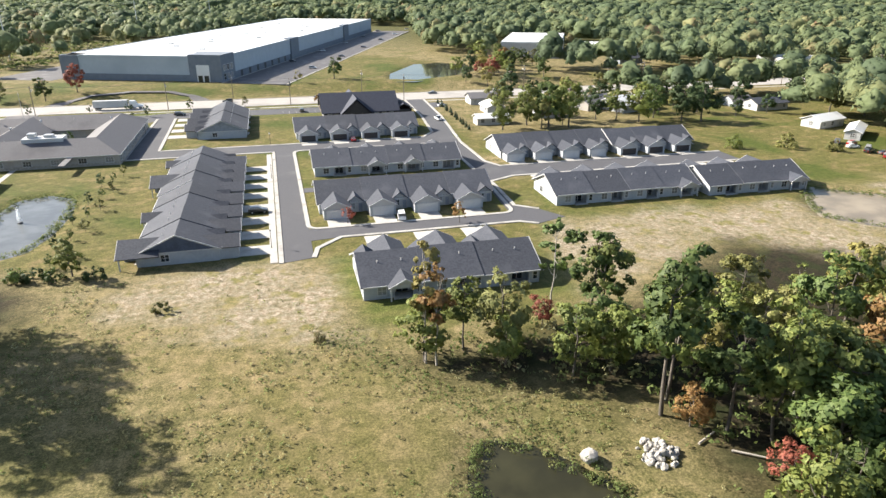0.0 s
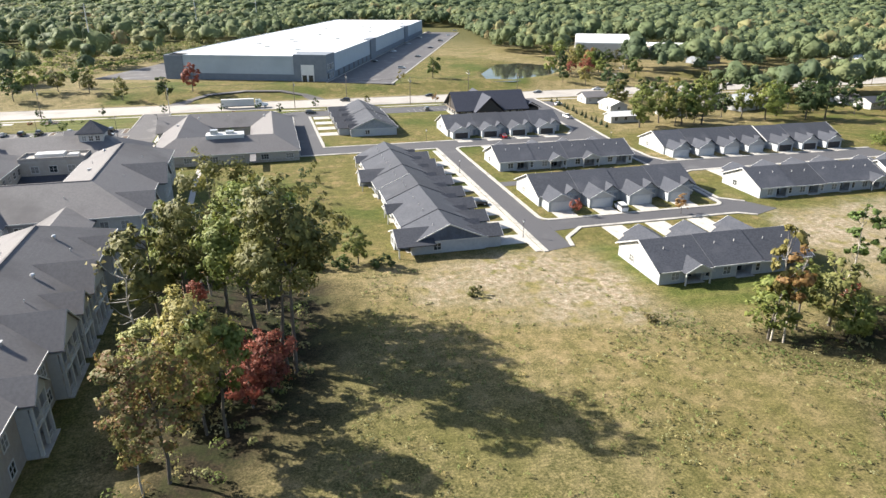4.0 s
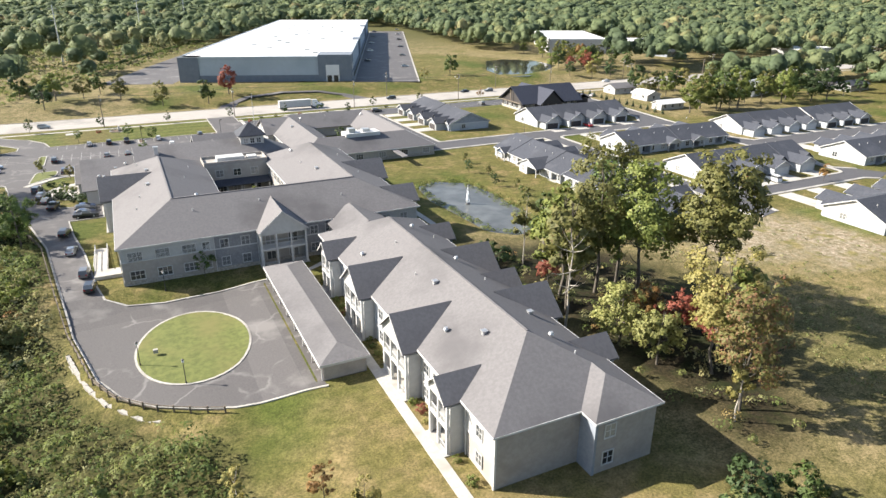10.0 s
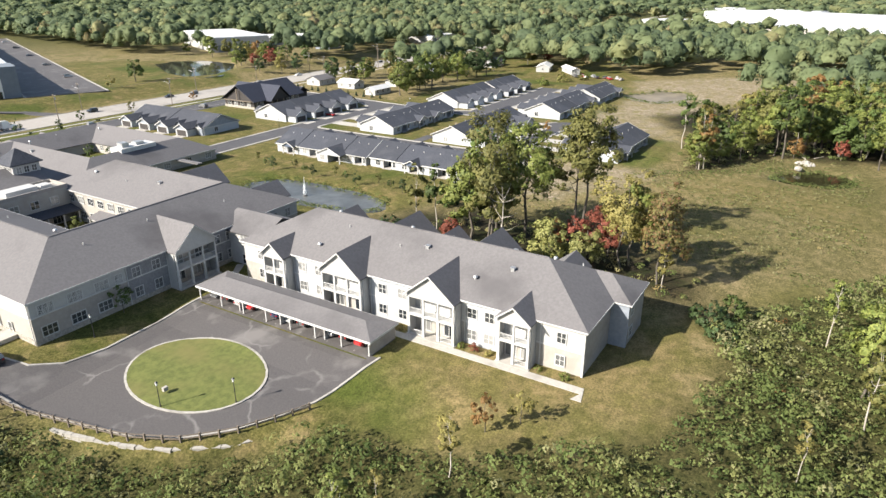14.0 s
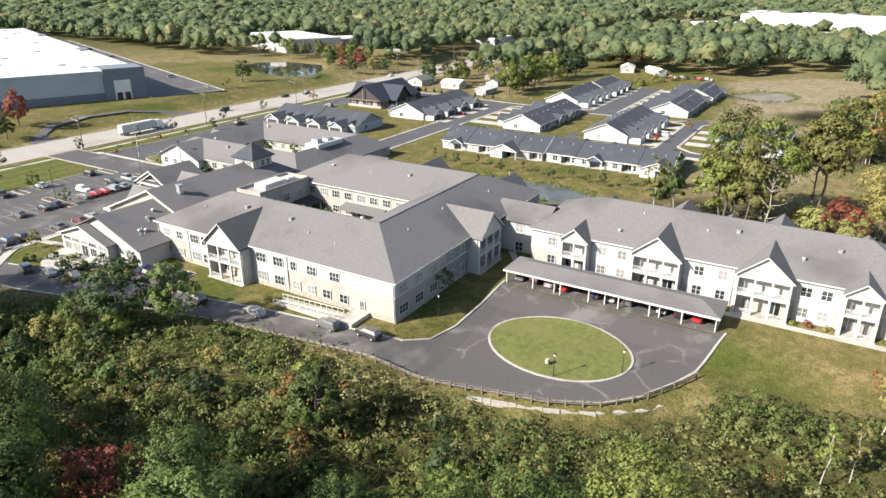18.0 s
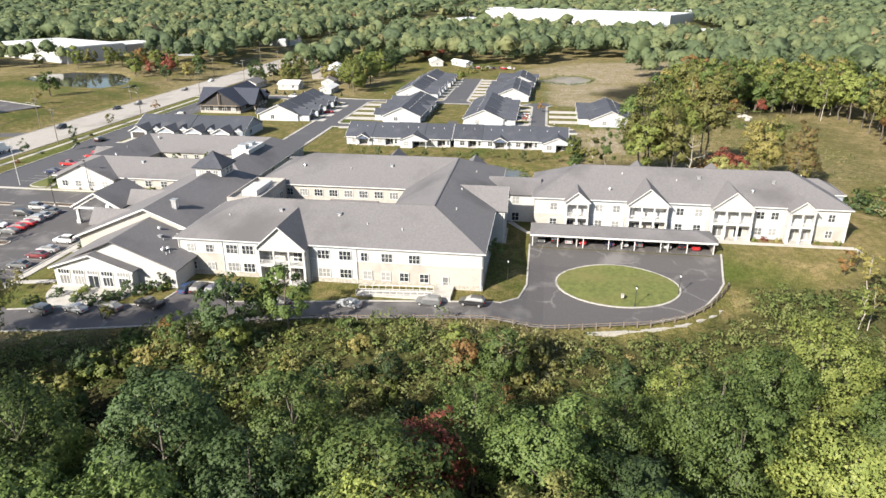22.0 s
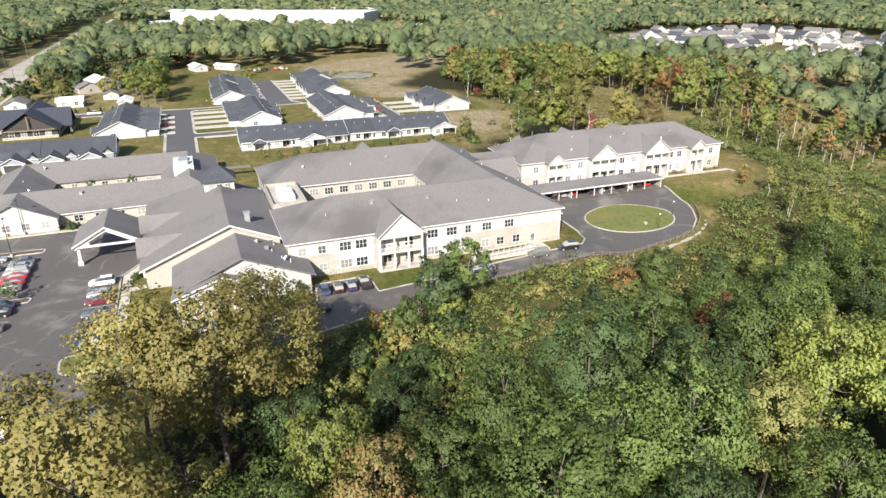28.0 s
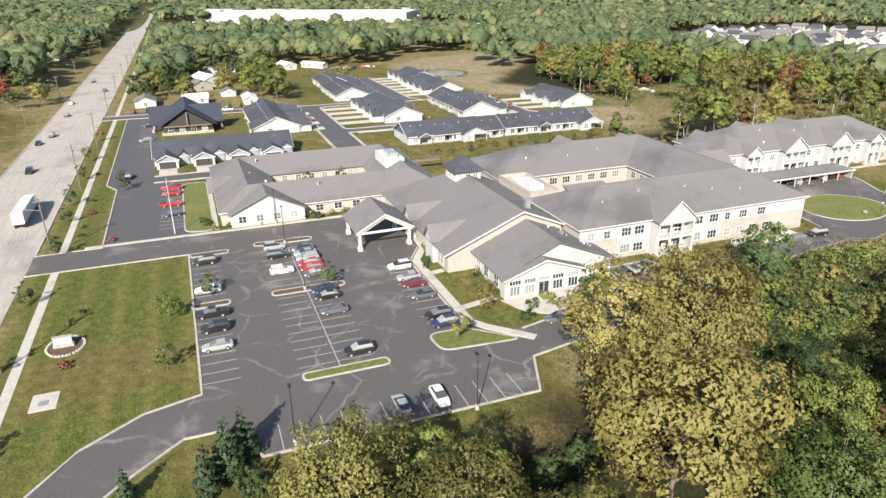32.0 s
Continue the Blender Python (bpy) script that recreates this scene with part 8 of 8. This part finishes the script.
for kind, col, x, y, a in [
    ("suv", "black", -113.4, 279.0, 90), ("sedan", "white", -127.6, 279.0, 90), ("pickup", "black", -138.0, 278.8, 90), ("suv", "black", -143.6, 278.6, 90), ("sedan", "silver", -149.8, 278.6, 90),
    ("suv", "silver", -110.6, 264.6, -90), ("suv", "black", -115.8, 264.6, -90), ("suv", "white", -124.0, 264.9, -90),
    ("sedan", "grey", -113.4, 259.0, 90), ("sedan", "silver", -116.4, 259.0, 90), ("suv", "silver", -119.2, 259.0, 90), ("sedan", "red", -121.9, 259.0, 90), ("sedan", "red", -124.6, 259.0, 90), ("sedan", "grey", -127.4, 259.0, 90), ("sedan", "navy", -135.4, 258.8, 90), ("sedan", "black", -138.3, 258.8, 90), ("sedan", "grey", -144.4, 258.8, 90), ("suv", "black", -159.2, 258.2, 90),
    ("sedan", "silver", -175.2, 256.4, 0), ("sedan", "white", -175.2, 250.9, 180),
    ("suv", "white", -130.6, 242.7, 90), ("sedan", "silver", -136.0, 242.5, 90), ("sedan", "maroon", -139.2, 242.5, 90), ("sedan", "grey", -144.4, 242.5, 90), ("suv", "black", -152.8, 242.7, 90), ("suv", "navy", -155.8, 242.7, 90)]:
    car(kind, col, x, y, a, "in a car park bay")
for kind, col, x, y, a in [("pickup", "red", -55.0, 285.2, 90), ("sedan", "red", -60.2, 285.2, 90), ("pickup", "red", -70.6, 285.4, -90), ("sedan", "navy", -79.0, 285.0, 90), ("suv", "grey", 12.0, 293.6, 90), ("sedan", "black", 40.0, 293.6, 90), ("suv", "black", -38.0, 297.0, 0)]:
    car(kind, col, x, y, a, "in a bay near the road")
for kind, col, x, y, a in [("suv", "black", -147.9, 150.6, 84), ("suv", "grey", -148.9, 158.2, 84), ("sedan", "silver", -151.6, 172.0, 82), ("suv", "black", -153.4, 184.4, 78),
                           ("pickup", "black", -149.4, 196.0, 0), ("sedan", "navy", -149.6, 198.6, 0), ("suv", "black", -149.6, 201.2, 0), ("sedan", "blue", -149.6, 203.6, 0), ("pickup", "black", -156.8, 206.8, 77), ("sedan", "grey", -158.8, 213.0, 77), ("sedan", "silver", -160.2, 218.6, 77), ("suv", "grey", -161.6, 224.4, 77)]:
    car(kind, col, x, y, a, "along the side drive")
for k, (kind, col) in enumerate([("sedan", "grey"), ("suv", "black"), ("sedan", "silver"), ("sedan", "red"), ("suv", "maroon"), ("sedan", "navy"), ("sedan", "silver"), ("suv", "grey"), ("sedan", "blue"), ("suv", "silver"), ("suv", "black"), ("sedan", "red")]):
    if k not in (4, 8):
        car(kind, col, -114.2, 138.8 - 2.95 * k, 0 if k % 3 else 180, "under the long carport")
for kind, col, x, y, a in [("van", "white", 27.4, 147.6, 84), ("sedan", "red", 26.5, 232.8, 90), ("suv", "black", -5.8, 160.0, 0), ("pickup", "white", 64.8, 262.0, 95), ("sedan", "white", 74.0, 292.0, 30)]:
    car(kind, col, x, y, a, "on an estate driveway")
for kind, col, x, y, a in [("suv", "grey", 34.5, 327.0, 180), ("sedan", "black", 22.0, 329.6, 180), ("suv", "black", -20.0, 325.6, 180), ("sedan", "grey", 78.0, 327.2, 180), ("sedan", "white", 112, 329.4, 180), ("suv", "grey", 150, 318.0, 0), ("sedan", "black", 190, 327.0, 180), ("suv", "silver", -166, 318, 0)]:
    car(kind, col, x, y, a, "on the main road", 0.06)
for k in range(11):
    q_ = wr_ @ Vector((WL + (6.5 if k % 2 else 30.5), 60 + 34 * k, 0))
    car("sedan" if k % 3 else "suv", ("silver", "black", "grey", "white", "navy")[k % 5], q_.x, q_.y, wa, "in the warehouse yard", 3.07)
for k in range(9):
    car(("sedan", "suv", "pickup")[k % 3], ("silver", "white", "red", "grey", "black")[k % 5], 190 + 3 * (k % 2), 160 + 3.4 * k, 20 * (k % 3), "on a dirt lot by the woods")

semi = thing("lorry", pose(-62, 318.6, 0.06, 0, 0, 0), "white articulated lorry on the main road", "lorry")
part("trailer", Geo().box(-13.5, 0.6, -1.28, 1.28, 1.15, 4.0), "trim", semi, "white box trailer")
part("chassis", Geo().box(-13.2, 6.2, -0.5, 0.5, 0.75, 1.13), "black_metal", semi)
cab = part("cab", loft([(1.2, 1.2, 0.7, 3.7, 0.96), (3.4, 1.22, 0.7, 3.6, 0.95), (4.1, 1.2, 0.7, 2.6, 0.95), (4.3, 1.15, 0.7, 1.95, 0.9), (6.2, 1.0, 0.7, 1.75, 0.85), (6.6, 0.9, 0.75, 1.5, 0.85)]), "paint_white", semi, "white tractor cab")
part("windscreen", Geo().slab([(3.55, -1.0, 3.3), (3.55, 1.0, 3.3), (4.16, 1.0, 2.55), (4.16, -1.0, 2.55)], 0.05), "glass", cab)
for wx in (-12.4, -11.2, 1.4, 2.7, 5.3):
    for wy in (-1.05, 1.05):
        wheel = part("wheel", Geo().tube((0, -0.18, 0), (0, 0.18, 0), 0.5, 0.5, 12), "rubber", semi, m=pose(wx, wy, 0.5))
        part("rim", Geo().tube((0, -0.19, 0), (0, 0.19, 0), 0.28, 0.28, 10), "metal", wheel)

# ---- fences, walls, posts ----
FENCE = [(-162, 190), (-157.6, 177), (-154.8, 158), (-153.7, 150), (-151.4, 136), (-149.5, 128), (-147.7, 120), (-144.6, 113.4), (-140, 108.4), (-134.5, 104.8), (-130.2, 102.7)]


fence = thing("guard_fence", None, "weathered timber post and rail fence along the drive", "fence")
post_me = Geo().box(-0.11, 0.11, -0.11, 0.11, -0.4, 1.15).mesh("post", "wood")
fp = along(FENCE, 2.4)
for i, (x, y) in enumerate(fp):
    part("post", post_me, None, fence, m=pose(x, y, float(height(x, y))))
    if i:
        ax, ay = fp[i - 1]
        za, zb = float(height(ax, ay)), float(height(x, y))
        for zr_ in (0.5, 0.95):
            part("rail", Geo().tube((ax, ay, za + zr_), (x, y, zb + zr_), 0.09, 0.09, 4), "wood", fence)
rw = thing("retaining_wall", None, "low wall of pale stone blocks below the drive", "wall")
block = Geo().box(-0.58, 0.58, -0.3, 0.3, 0, 0.55).mesh("stone_block", "rock")
WALL = [(-151.3, 130), (-149.1, 121), (-146.3, 114), (-141.6, 107.6), (-136, 103.6), (-132.4, 101.4)]
wp = along(WALL, 1.22)
for row in range(2):
    for i, (x, y) in enumerate(wp):
        ax, ay = wp[max(0, i - 1)]
        a = math.degrees(math.atan2(y - ay, x - ax)) if i else -80
        part("stone_block", block, None, rw, m=pose(x + random.uniform(-0.06, 0.06) + 0.12 * row, y + random.uniform(-0.06, 0.06) + 0.08 * row, -3.25 + 0.55 * row, 0, 0, a + random.uniform(-4, 4)))


def lamp_post(x, y, h=3.6, label="black lamp post with a lantern on the lawn"):
    z = float(height(x, y))
    t = thing("lamp_post", pose(x, y, z), label, "lamp post", "lawn lamp posts")
    part("pole", Geo().tube((0, 0, -0.2), (0, 0, h), 0.07, 0.05, 8).tube((0, 0, 0), (0, 0, 0.5), 0.14, 0.09, 8), "black_metal", t)
    part("lantern", Geo().tube((0, 0, h), (0, 0, h + 0.42), 0.13, 0.2, 6), "lamp_glass", t)
    part("lantern_cap", Geo().tube((0, 0, h + 0.42), (0, 0, h + 0.62), 0.26, 0.03, 6), "black_metal", t)
    return t


for x, y in [(-141.0, 121.6), (-135.2, 113.0), (-135.4, 145.0), (-3.0, 135.6), (-2.2, 190), (60, 215), (-2.0, 234), (-46.4, 262)]:
    lamp_post(x, y)
sb = thing("stone_marker", pose(-138.6, 123.6, -1.1), "small pale stone marker on the oval lawn", "marker")
part("marker_stone", Geo().box(-0.35, 0.35, -0.25, 0.25, 0, 0.6), "rock", sb)


def lot_light(x, y, h=8.5, ang=0):
    t = thing("parking_light", pose(x, y, float(height(x, y)), 0, 0, ang), "tall dark parking light with a box head", "lamp post", "car park lights")
    part("footing", Geo().tube((0, 0, -0.3), (0, 0, 0.7), 0.28, 0.28, 10), "concrete", t)
    part("pole", Geo().tube((0, 0, 0.7), (0, 0, h), 0.09, 0.06, 8), "black_metal", t)
    part("lamp_head", Geo().box(0, 0.75, -0.2, 0.2, h - 0.1, h + 0.08), "black_metal", t)
    return t


for x, y, a in [(-177.6, 271, 0), (-179.2, 247, 0), (-133.2, 262, 90), (-108, 262, 0), (-94, 262, 180)]:
    lot_light(x, y, 8.5, a)
fl = thing("flagpole", pose(-92.6, 284.6, 0.1), "tall white flagpole beside the parking bays", "flagpole")
part("pole", Geo().tube((0, 0, 0), (0, 0, 13), 0.11, 0.05, 8), "trim", fl)
part("finial", Geo().tube((0, 0, 13), (0, 0, 13.2), 0.1, 0.1, 8), "metal", fl)


def utility_pole(x, y, h=11.5, lamp=False):
    t = thing("utility_pole", pose(x, y, float(height(x, y))), "weathered timber utility pole beside the road", "utility pole", "roadside utility poles")
    part("pole", Geo().tube((0, 0, -0.5), (0, 0, h), 0.17, 0.11, 8), "wood", t)
    part("crossarm", Geo().box(-0.07, 0.07, -1.25, 1.25, h - 0.75, h - 0.6), "wood", t)
    for k in (-1.1, -0.4, 0.4, 1.1):
        part("insulator", Geo().tube((0, k, h - 0.6), (0, k, h - 0.38), 0.06, 0.05, 6), "metal", t)
    part("transformer", Geo().tube((0.32, 0, h - 2.3), (0.32, 0, h - 1.4), 0.24, 0.24, 8), "metal", t)
    if lamp:
        part("lamp_arm", Geo().tube((0, 0, h - 2.6), (0, 3.4, h - 1.9), 0.05, 0.04, 6), "metal", t)
        part("lamp_head", Geo().box(-0.14, 0.14, 3.3, 4.0, h - 1.98, h - 1.84), "metal", t)
    return t


POLES = [-244, -195, -145, -96, -44, 8, 60, 112, 164, 216, 268, 320]
for i, x in enumerate(POLES):
    utility_pole(x, 309.2, 12.5, i % 2 == 1)
for x in (-18, 44, 130, 200, 280, 360):
    utility_pole(x, 336.5, 11.5, True)
wires = Geo()
for a, b in zip(POLES, POLES[1:]):
    for k in (-1.1, -0.4, 0.4, 1.1):
        p0, p1 = Vector((a, 309.2 + k, 12.15)), Vector((b, 309.2 + k, 12.15))
        for j in range(4):
            u0, u1 = j / 4, (j + 1) / 4
            q0, q1 = p0.lerp(p1, u0), p0.lerp(p1, u1)
            q0.z -= 3.2 * u0 * (1 - u0)
            q1.z -= 3.2 * u1 * (1 - u1)
            wires.tube(q0, q1, 0.014, 0.014, 3, caps=False)
tagged(part("overhead_wires", wires, "black_metal"), "thin dark overhead wires between the utility poles", "cable", kind="stuff")
for x, y, h in [(-213, 357, 34), (-167, 514, 36), (-113, 687, 36), (-60, 850, 36)]:
    t = thing("transmission_pole", pose(x, y, float(height(x, y))), "tall pale steel transmission pole in the marsh", "transmission pole", "transmission poles")
    part("pole", Geo().tube((0, 0, -0.5), (0, 0, h), 0.55, 0.25, 10), "metal", t)
    for k in range(3):
        part("crossarm", Geo().tube((-2.6, 0, h - 2 - 3.5 * k), (2.6, 0, h - 2 - 3.5 * k), 0.12, 0.12, 6), "metal", t)

# ramp with white rails beside the care home
ramp = thing("access_ramp", None, "concrete access ramp with white railings by the wall", "ramp")
part("ramp_slab", Geo().slab([(-147.2, 158, 0.7), (-144.8, 158, 0.7), (-144.8, 172, 0.12), (-147.2, 172, 0.12)], 0.7), "concrete", ramp)
part("landing", Geo().box(-147.2, -142.1, 154.6, 158, -0.1, 0.7), "concrete", ramp)
for xx in (-147.15, -144.85):
    for k in range(12):
        y = 158 + 14 * k / 11
        z = 0.7 - 0.58 * k / 11
        part("baluster", Geo().box(xx - 0.04, xx + 0.04, y - 0.04, y + 0.04, z, z + 0.95), "trim", ramp)
    part("handrail", Geo().slab([(xx - 0.06, 158, 1.7), (xx + 0.06, 158, 1.7), (xx + 0.06, 172, 1.12), (xx - 0.06, 172, 1.12)], 0.1), "trim", ramp)
    part("lower_rail", Geo().slab([(xx - 0.04, 158, 0.95), (xx + 0.04, 158, 0.95), (xx + 0.04, 172, 0.37), (xx - 0.04, 172, 0.37)], 0.08), "trim", ramp)

# entrance sign in its bed
bed = thing("sign_bed", pose(-140, 301.2, 0), "mulched bed edged with pale stones", "flower bed")
part("mulch_bed", Geo().prism(arc(0, 0, 3.2, 0, 345, 23, 2.6), -0.2, 0.1), "mulch", bed)
stone_me = Geo().add([(-0.25, -0.18, 0), (0.25, -0.16, 0), (0.22, 0.2, 0), (-0.2, 0.18, 0), (-0.18, -0.12, 0.26), (0.16, -0.1, 0.3), (0.14, 0.12, 0.24), (-0.12, 0.1, 0.28)], [(3, 2, 1, 0), (4, 5, 6, 7), (0, 1, 5, 4), (1, 2, 6, 5), (2, 3, 7, 6), (3, 0, 4, 7)]).mesh("edging_stone", "rock")
for k in range(34):
    a = 2 * math.pi * k / 34
    part("edging_stone", stone_me, None, bed, m=pose(3.3 * math.cos(a), 2.7 * math.sin(a), 0.02, 0, 0, random.uniform(0, 360)))
sign = thing("monument_sign", pose(-140, 301.4, 0.1, 0, 0, 90), "white monument sign on a stone base", "sign")
part("sign_base", Geo().box(-1.5, 1.5, -0.4, 0.4, -0.2, 0.6), "stone", sign)
part("sign_panel", Geo().box(-1.3, 1.3, -0.25, 0.25, 0.6, 1.7), "trim", sign)
part("lettering_bar", Geo().box(-0.9, 0.9, -0.265, -0.25, 1.2, 1.4).box(-0.6, 0.6, -0.265, -0.25, 0.9, 1.02), "wh_dark_hazed", sign)
part("sign_cap", Geo().box(-1.45, 1.45, -0.35, 0.35, 1.7, 1.82), "stone", sign)
structure("utility_pad", Geo().box(-158, -153.6, 300.2, 303.6, -0.2, 0.08), "concrete", "square concrete utility pad on the lawn", "pad")
mh = thing("pad_hatch", pose(-156, 302, 0.085), "metal hatches on the concrete pad", "hatch")
part("hatch_cover", Geo().box(-0.9, 0.4, -0.6, 0.6, 0, 0.05), "metal", mh)
for i, (x, y) in enumerate([(-86, 304.5), (-80, 305), (-70, 304), (-128, 300), (-132, 301.4), (-147, 300.4), (-58, 304.5), (-30, 306), (-92, 297.9)]):
    tree("bush", x, y, ("dark_leaf", "olive_leaf", "red_leaf")[i % 3], 0.32 + 0.06 * (i % 3), group="roadside shrubs")

# pond fountain
ft = thing("fountain", pose(-60.6, 167.8, -0.6), "white spray fountain in the pond", "fountain")
part("float_base", Geo().tube((0, 0, -0.1), (0, 0, 0.25), 0.7, 0.5, 12), "black_metal", ft)
spray = foliage("fountain spray", [(0.75, 0.78, 0.80), (0.85, 0.87, 0.88)])
rv = np.random.default_rng(8)
sc = np.array([(0, 0, 0.4 + 0.24 * k) for k in range(20)])
part("water_jet", mesh_tris("water_jet", leaf_cloud(rv, sc, [0.62 - 0.028 * k for k in range(20)], 420, 0.10, 1.0, 0.0), spray), None, ft, "falling white spray")

# rocks by the small pond
bo = thing("boulder", pose(32.6, 57.4, 0.0, 0, 0, 30), "large pale boulder on the pond bank", "boulder")


def rock_geo(rng, r):
    g = Geo()
    bm = bmesh.new()
    bmesh.ops.create_icosphere(bm, subdivisions=2, radius=r)
    for v_ in bm.verts:
        v_.co *= 1 + rng.uniform(-0.16, 0.16)
        v_.co.z *= 0.7
    g.add([tuple(v_.co) for v_ in bm.verts], [tuple(q_.index for q_ in f_.verts) for f_ in bm.faces])
    bm.free()
    return g


rr_ = random.Random(4)
part("rock_body", rock_geo(rr_, 1.1), "rock", bo, m=pose(0, 0, 0.5))
pile = thing("rock_pile", pose(41.2, 56.2, 0), "heap of broken pale limestone rocks", "rock pile")
rocks = [rock_geo(rr_, 0.42).mesh("rock", "rock") for _ in range(4)]
for k in range(70):
    d_, a_ = 2.6 * math.sqrt(rr_.random()), rr_.uniform(0, 6.28)
    part("rock", rocks[k % 4], None, pile, m=pose(d_ * math.cos(a_), d_ * math.sin(a_), max(0.1, 0.75 - 0.25 * d_) * rr_.uniform(0.5, 1.2), rr_.uniform(0, 90), rr_.uniform(0, 90), rr_.uniform(0, 360)) @ Matrix.Scale(rr_.uniform(0.6, 1.3), 4))
for x, y, a, L_ in [(48.5, 57, 20, 3.5), (51.5, 53, -40, 4)]:
    lg = thing("fallen_log", pose(x, y, 0.25, 0, 0, a), "grey fallen log at the wood's edge", "log")
    part("log_trunk", Geo().tube((-L_ / 2, 0, 0), (L_ / 2, 0.3, 0.1), 0.16, 0.1, 7), "pale_bark", lg)


# ---- houses round the estate ----
def cottage(x, y, w, d, h, ang, wall="white_siding", roof="slate", label="white single-storey house with a low roof", pitch=0.42, ends="gg", group=""):
    t = thing("house", pose(x, y, float(height(x, y)), 0, 0, ang), label, "house", group)
    body = Geo().box(-w / 2, w / 2, -d / 2, d / 2, -0.4, h)
    if group == "suburban houses":
        for s_ in (-1, 1):
            pts = [(s_ * w / 2, -d / 2, h), (s_ * w / 2, d / 2, h), (s_ * w / 2, 0, h + d / 2 * pitch)]
            body.face(*(pts if s_ > 0 else pts[::-1]))
    part("wall", body, wall, t)
    part("roof", roof_geo(roof_planes(-w / 2 - 0.5, w / 2 + 0.5, -d / 2 - 0.5, d / 2 + 0.5, h, pitch, "x", ends), 0.2), roof, t)
    if ends == "gg" and group != "suburban houses":
        for s_ in (-1, 1):
            pts = [(s_ * w / 2, -d / 2, h - 0.1), (s_ * w / 2, d / 2, h - 0.1), (s_ * w / 2, 0, h + d / 2 * pitch)]
            part("gable", Geo().face(*(pts if s_ > 0 else pts[::-1])), wall, t)
    for k in range(2 if group == "suburban houses" else max(2, int(w / 4))):
        for z in ([1.0, 3.9] if h > 4.5 else [1.0]):
            xx = -w / 2 + (k + 0.5) * w / (2 if group == "suburban houses" else max(2, int(w / 4)))
            if group != "suburban houses":
                window(t, xx, -d / 2 - 0.02, z, "S", 1.3, 1.4, 2, 2)
            window(t, xx, d / 2 + 0.02, z, "N", 1.3, 1.4, 2, 2)
    for z in ([] if group == "suburban houses" else [1.0]):
        window(t, -w / 2 - 0.02, 0, z, "W", 1.3, 1.4, 2, 2)
    return t


for x, y, w, d, h, a, wl_, rf in [(94, 296, 13, 9, 2.9, 0, "white_siding", "shingle"), (92, 274, 11, 8, 2.8, 90, "white_siding", "wh_white"), (83.5, 250, 13, 6, 2.7, 0, "white_siding", "wh_white"), (152, 266, 20, 14, 3.4, 20, "pale_siding", "wh_white"), (138, 272, 16, 11, 3.2, 20, "taupe_siding", "shingle"),
                                   (212, 252, 17, 9, 3.0, 5, "white_siding", "slate"), (208, 214, 15, 8, 3.0, 15, "white_siding", "wh_white"), (206, 196, 18, 5, 2.8, 40, "white_siding", "wh_white"), (225, 402, 18, 12, 3.2, 10, "blue_siding", "slate"), (110, 318 - 60, 9, 7, 2.6, 0, "white_siding", "shingle"), (-42, -52, 12, 8, 3.4, 30, "pale_siding", "shingle"), (205, 262, 10, 8, 2.8, 0, "pale_siding", "shingle")]:
    cottage(x, y, w, d, h, a, wl_, rf, "small pale house among the trees", group="houses along the road")
rs = random.Random(9)
for x, y in scatter([(208, -95), (80, -118), (12, -170), (70, -300), (200, -395), (325, -330), (320, -205)], 100, 16.5, 12):
    cottage(x, y, rs.uniform(11, 15), rs.uniform(8, 10), rs.choice((5.4, 5.8, 3.2)), rs.choice((0, 90, 30, 120)) + rs.uniform(-8, 8), rs.choice(("white_siding", "cream_siding", "pale_siding", "taupe_siding", "white_siding")), rs.choice(("shingle", "slate", "shingle")), "pale suburban house with a grey roof", 0.6, group="suburban houses")


def plant_hall(x, y, w, d, h, ang, label="long pale industrial hall with a flat roof", wall="wh_pale"):
    t = thing("industrial_hall", pose(x, y, float(height(x, y)), 0, 0, ang), label, "industrial building", "industrial halls")
    part("wall", Geo().box(-w / 2, w / 2, -d / 2, d / 2, -2, h), wall, t)
    part("roof", Geo().box(-w / 2 + 0.5, w / 2 - 0.5, -d / 2 + 0.5, d / 2 - 0.5, h + 0.02, h + 0.6), "wh_white", t)
    for k in range(int(w / 28)):
        part("loading_door", Geo().box(-w / 2 + 28 * k + 3, -w / 2 + 28 * k + 9, -d / 2 - 0.2, -d / 2, 0, 5), "wh_dark_hazed", t)
        part("loading_door", Geo().box(-w / 2 + 28 * k + 3, -w / 2 + 28 * k + 9, d / 2, d / 2 + 0.2, 0, 5), "wh_dark_hazed", t)
    return t


plant_hall(193, 481, 42, 86, 10, -25, "white factory with a flat roof among trees", "white_siding")
plant_hall(242, 462, 40, 30, 6, -25, "low brown-fronted factory wing", "taupe_siding")
plant_hall(740, 90, 270, 90, 15, 62, wall="white_siding")
plant_hall(600, 205, 110, 50, 10, 62, wall="white_siding")
plant_hall(560, 75, 120, 40, 9, 62, wall="cream_siding")
plant_hall(870, 180, 160, 70, 14, 62, wall="white_siding")
plant_hall(900, -70, 170, 60, 12, 62, wall="white_siding")
plant_hall(590, 430, 60, 40, 12, 30, wall="white_siding")
plant_hall(640, 470, 50, 40, 10, 30, wall="white_siding")
plant_hall(446, 2, 78, 42, 9, 50, wall="white_siding")
plant_hall(330, 372, 40, 24, 6, 0, "white roadside shop with a flat roof", "white_siding")
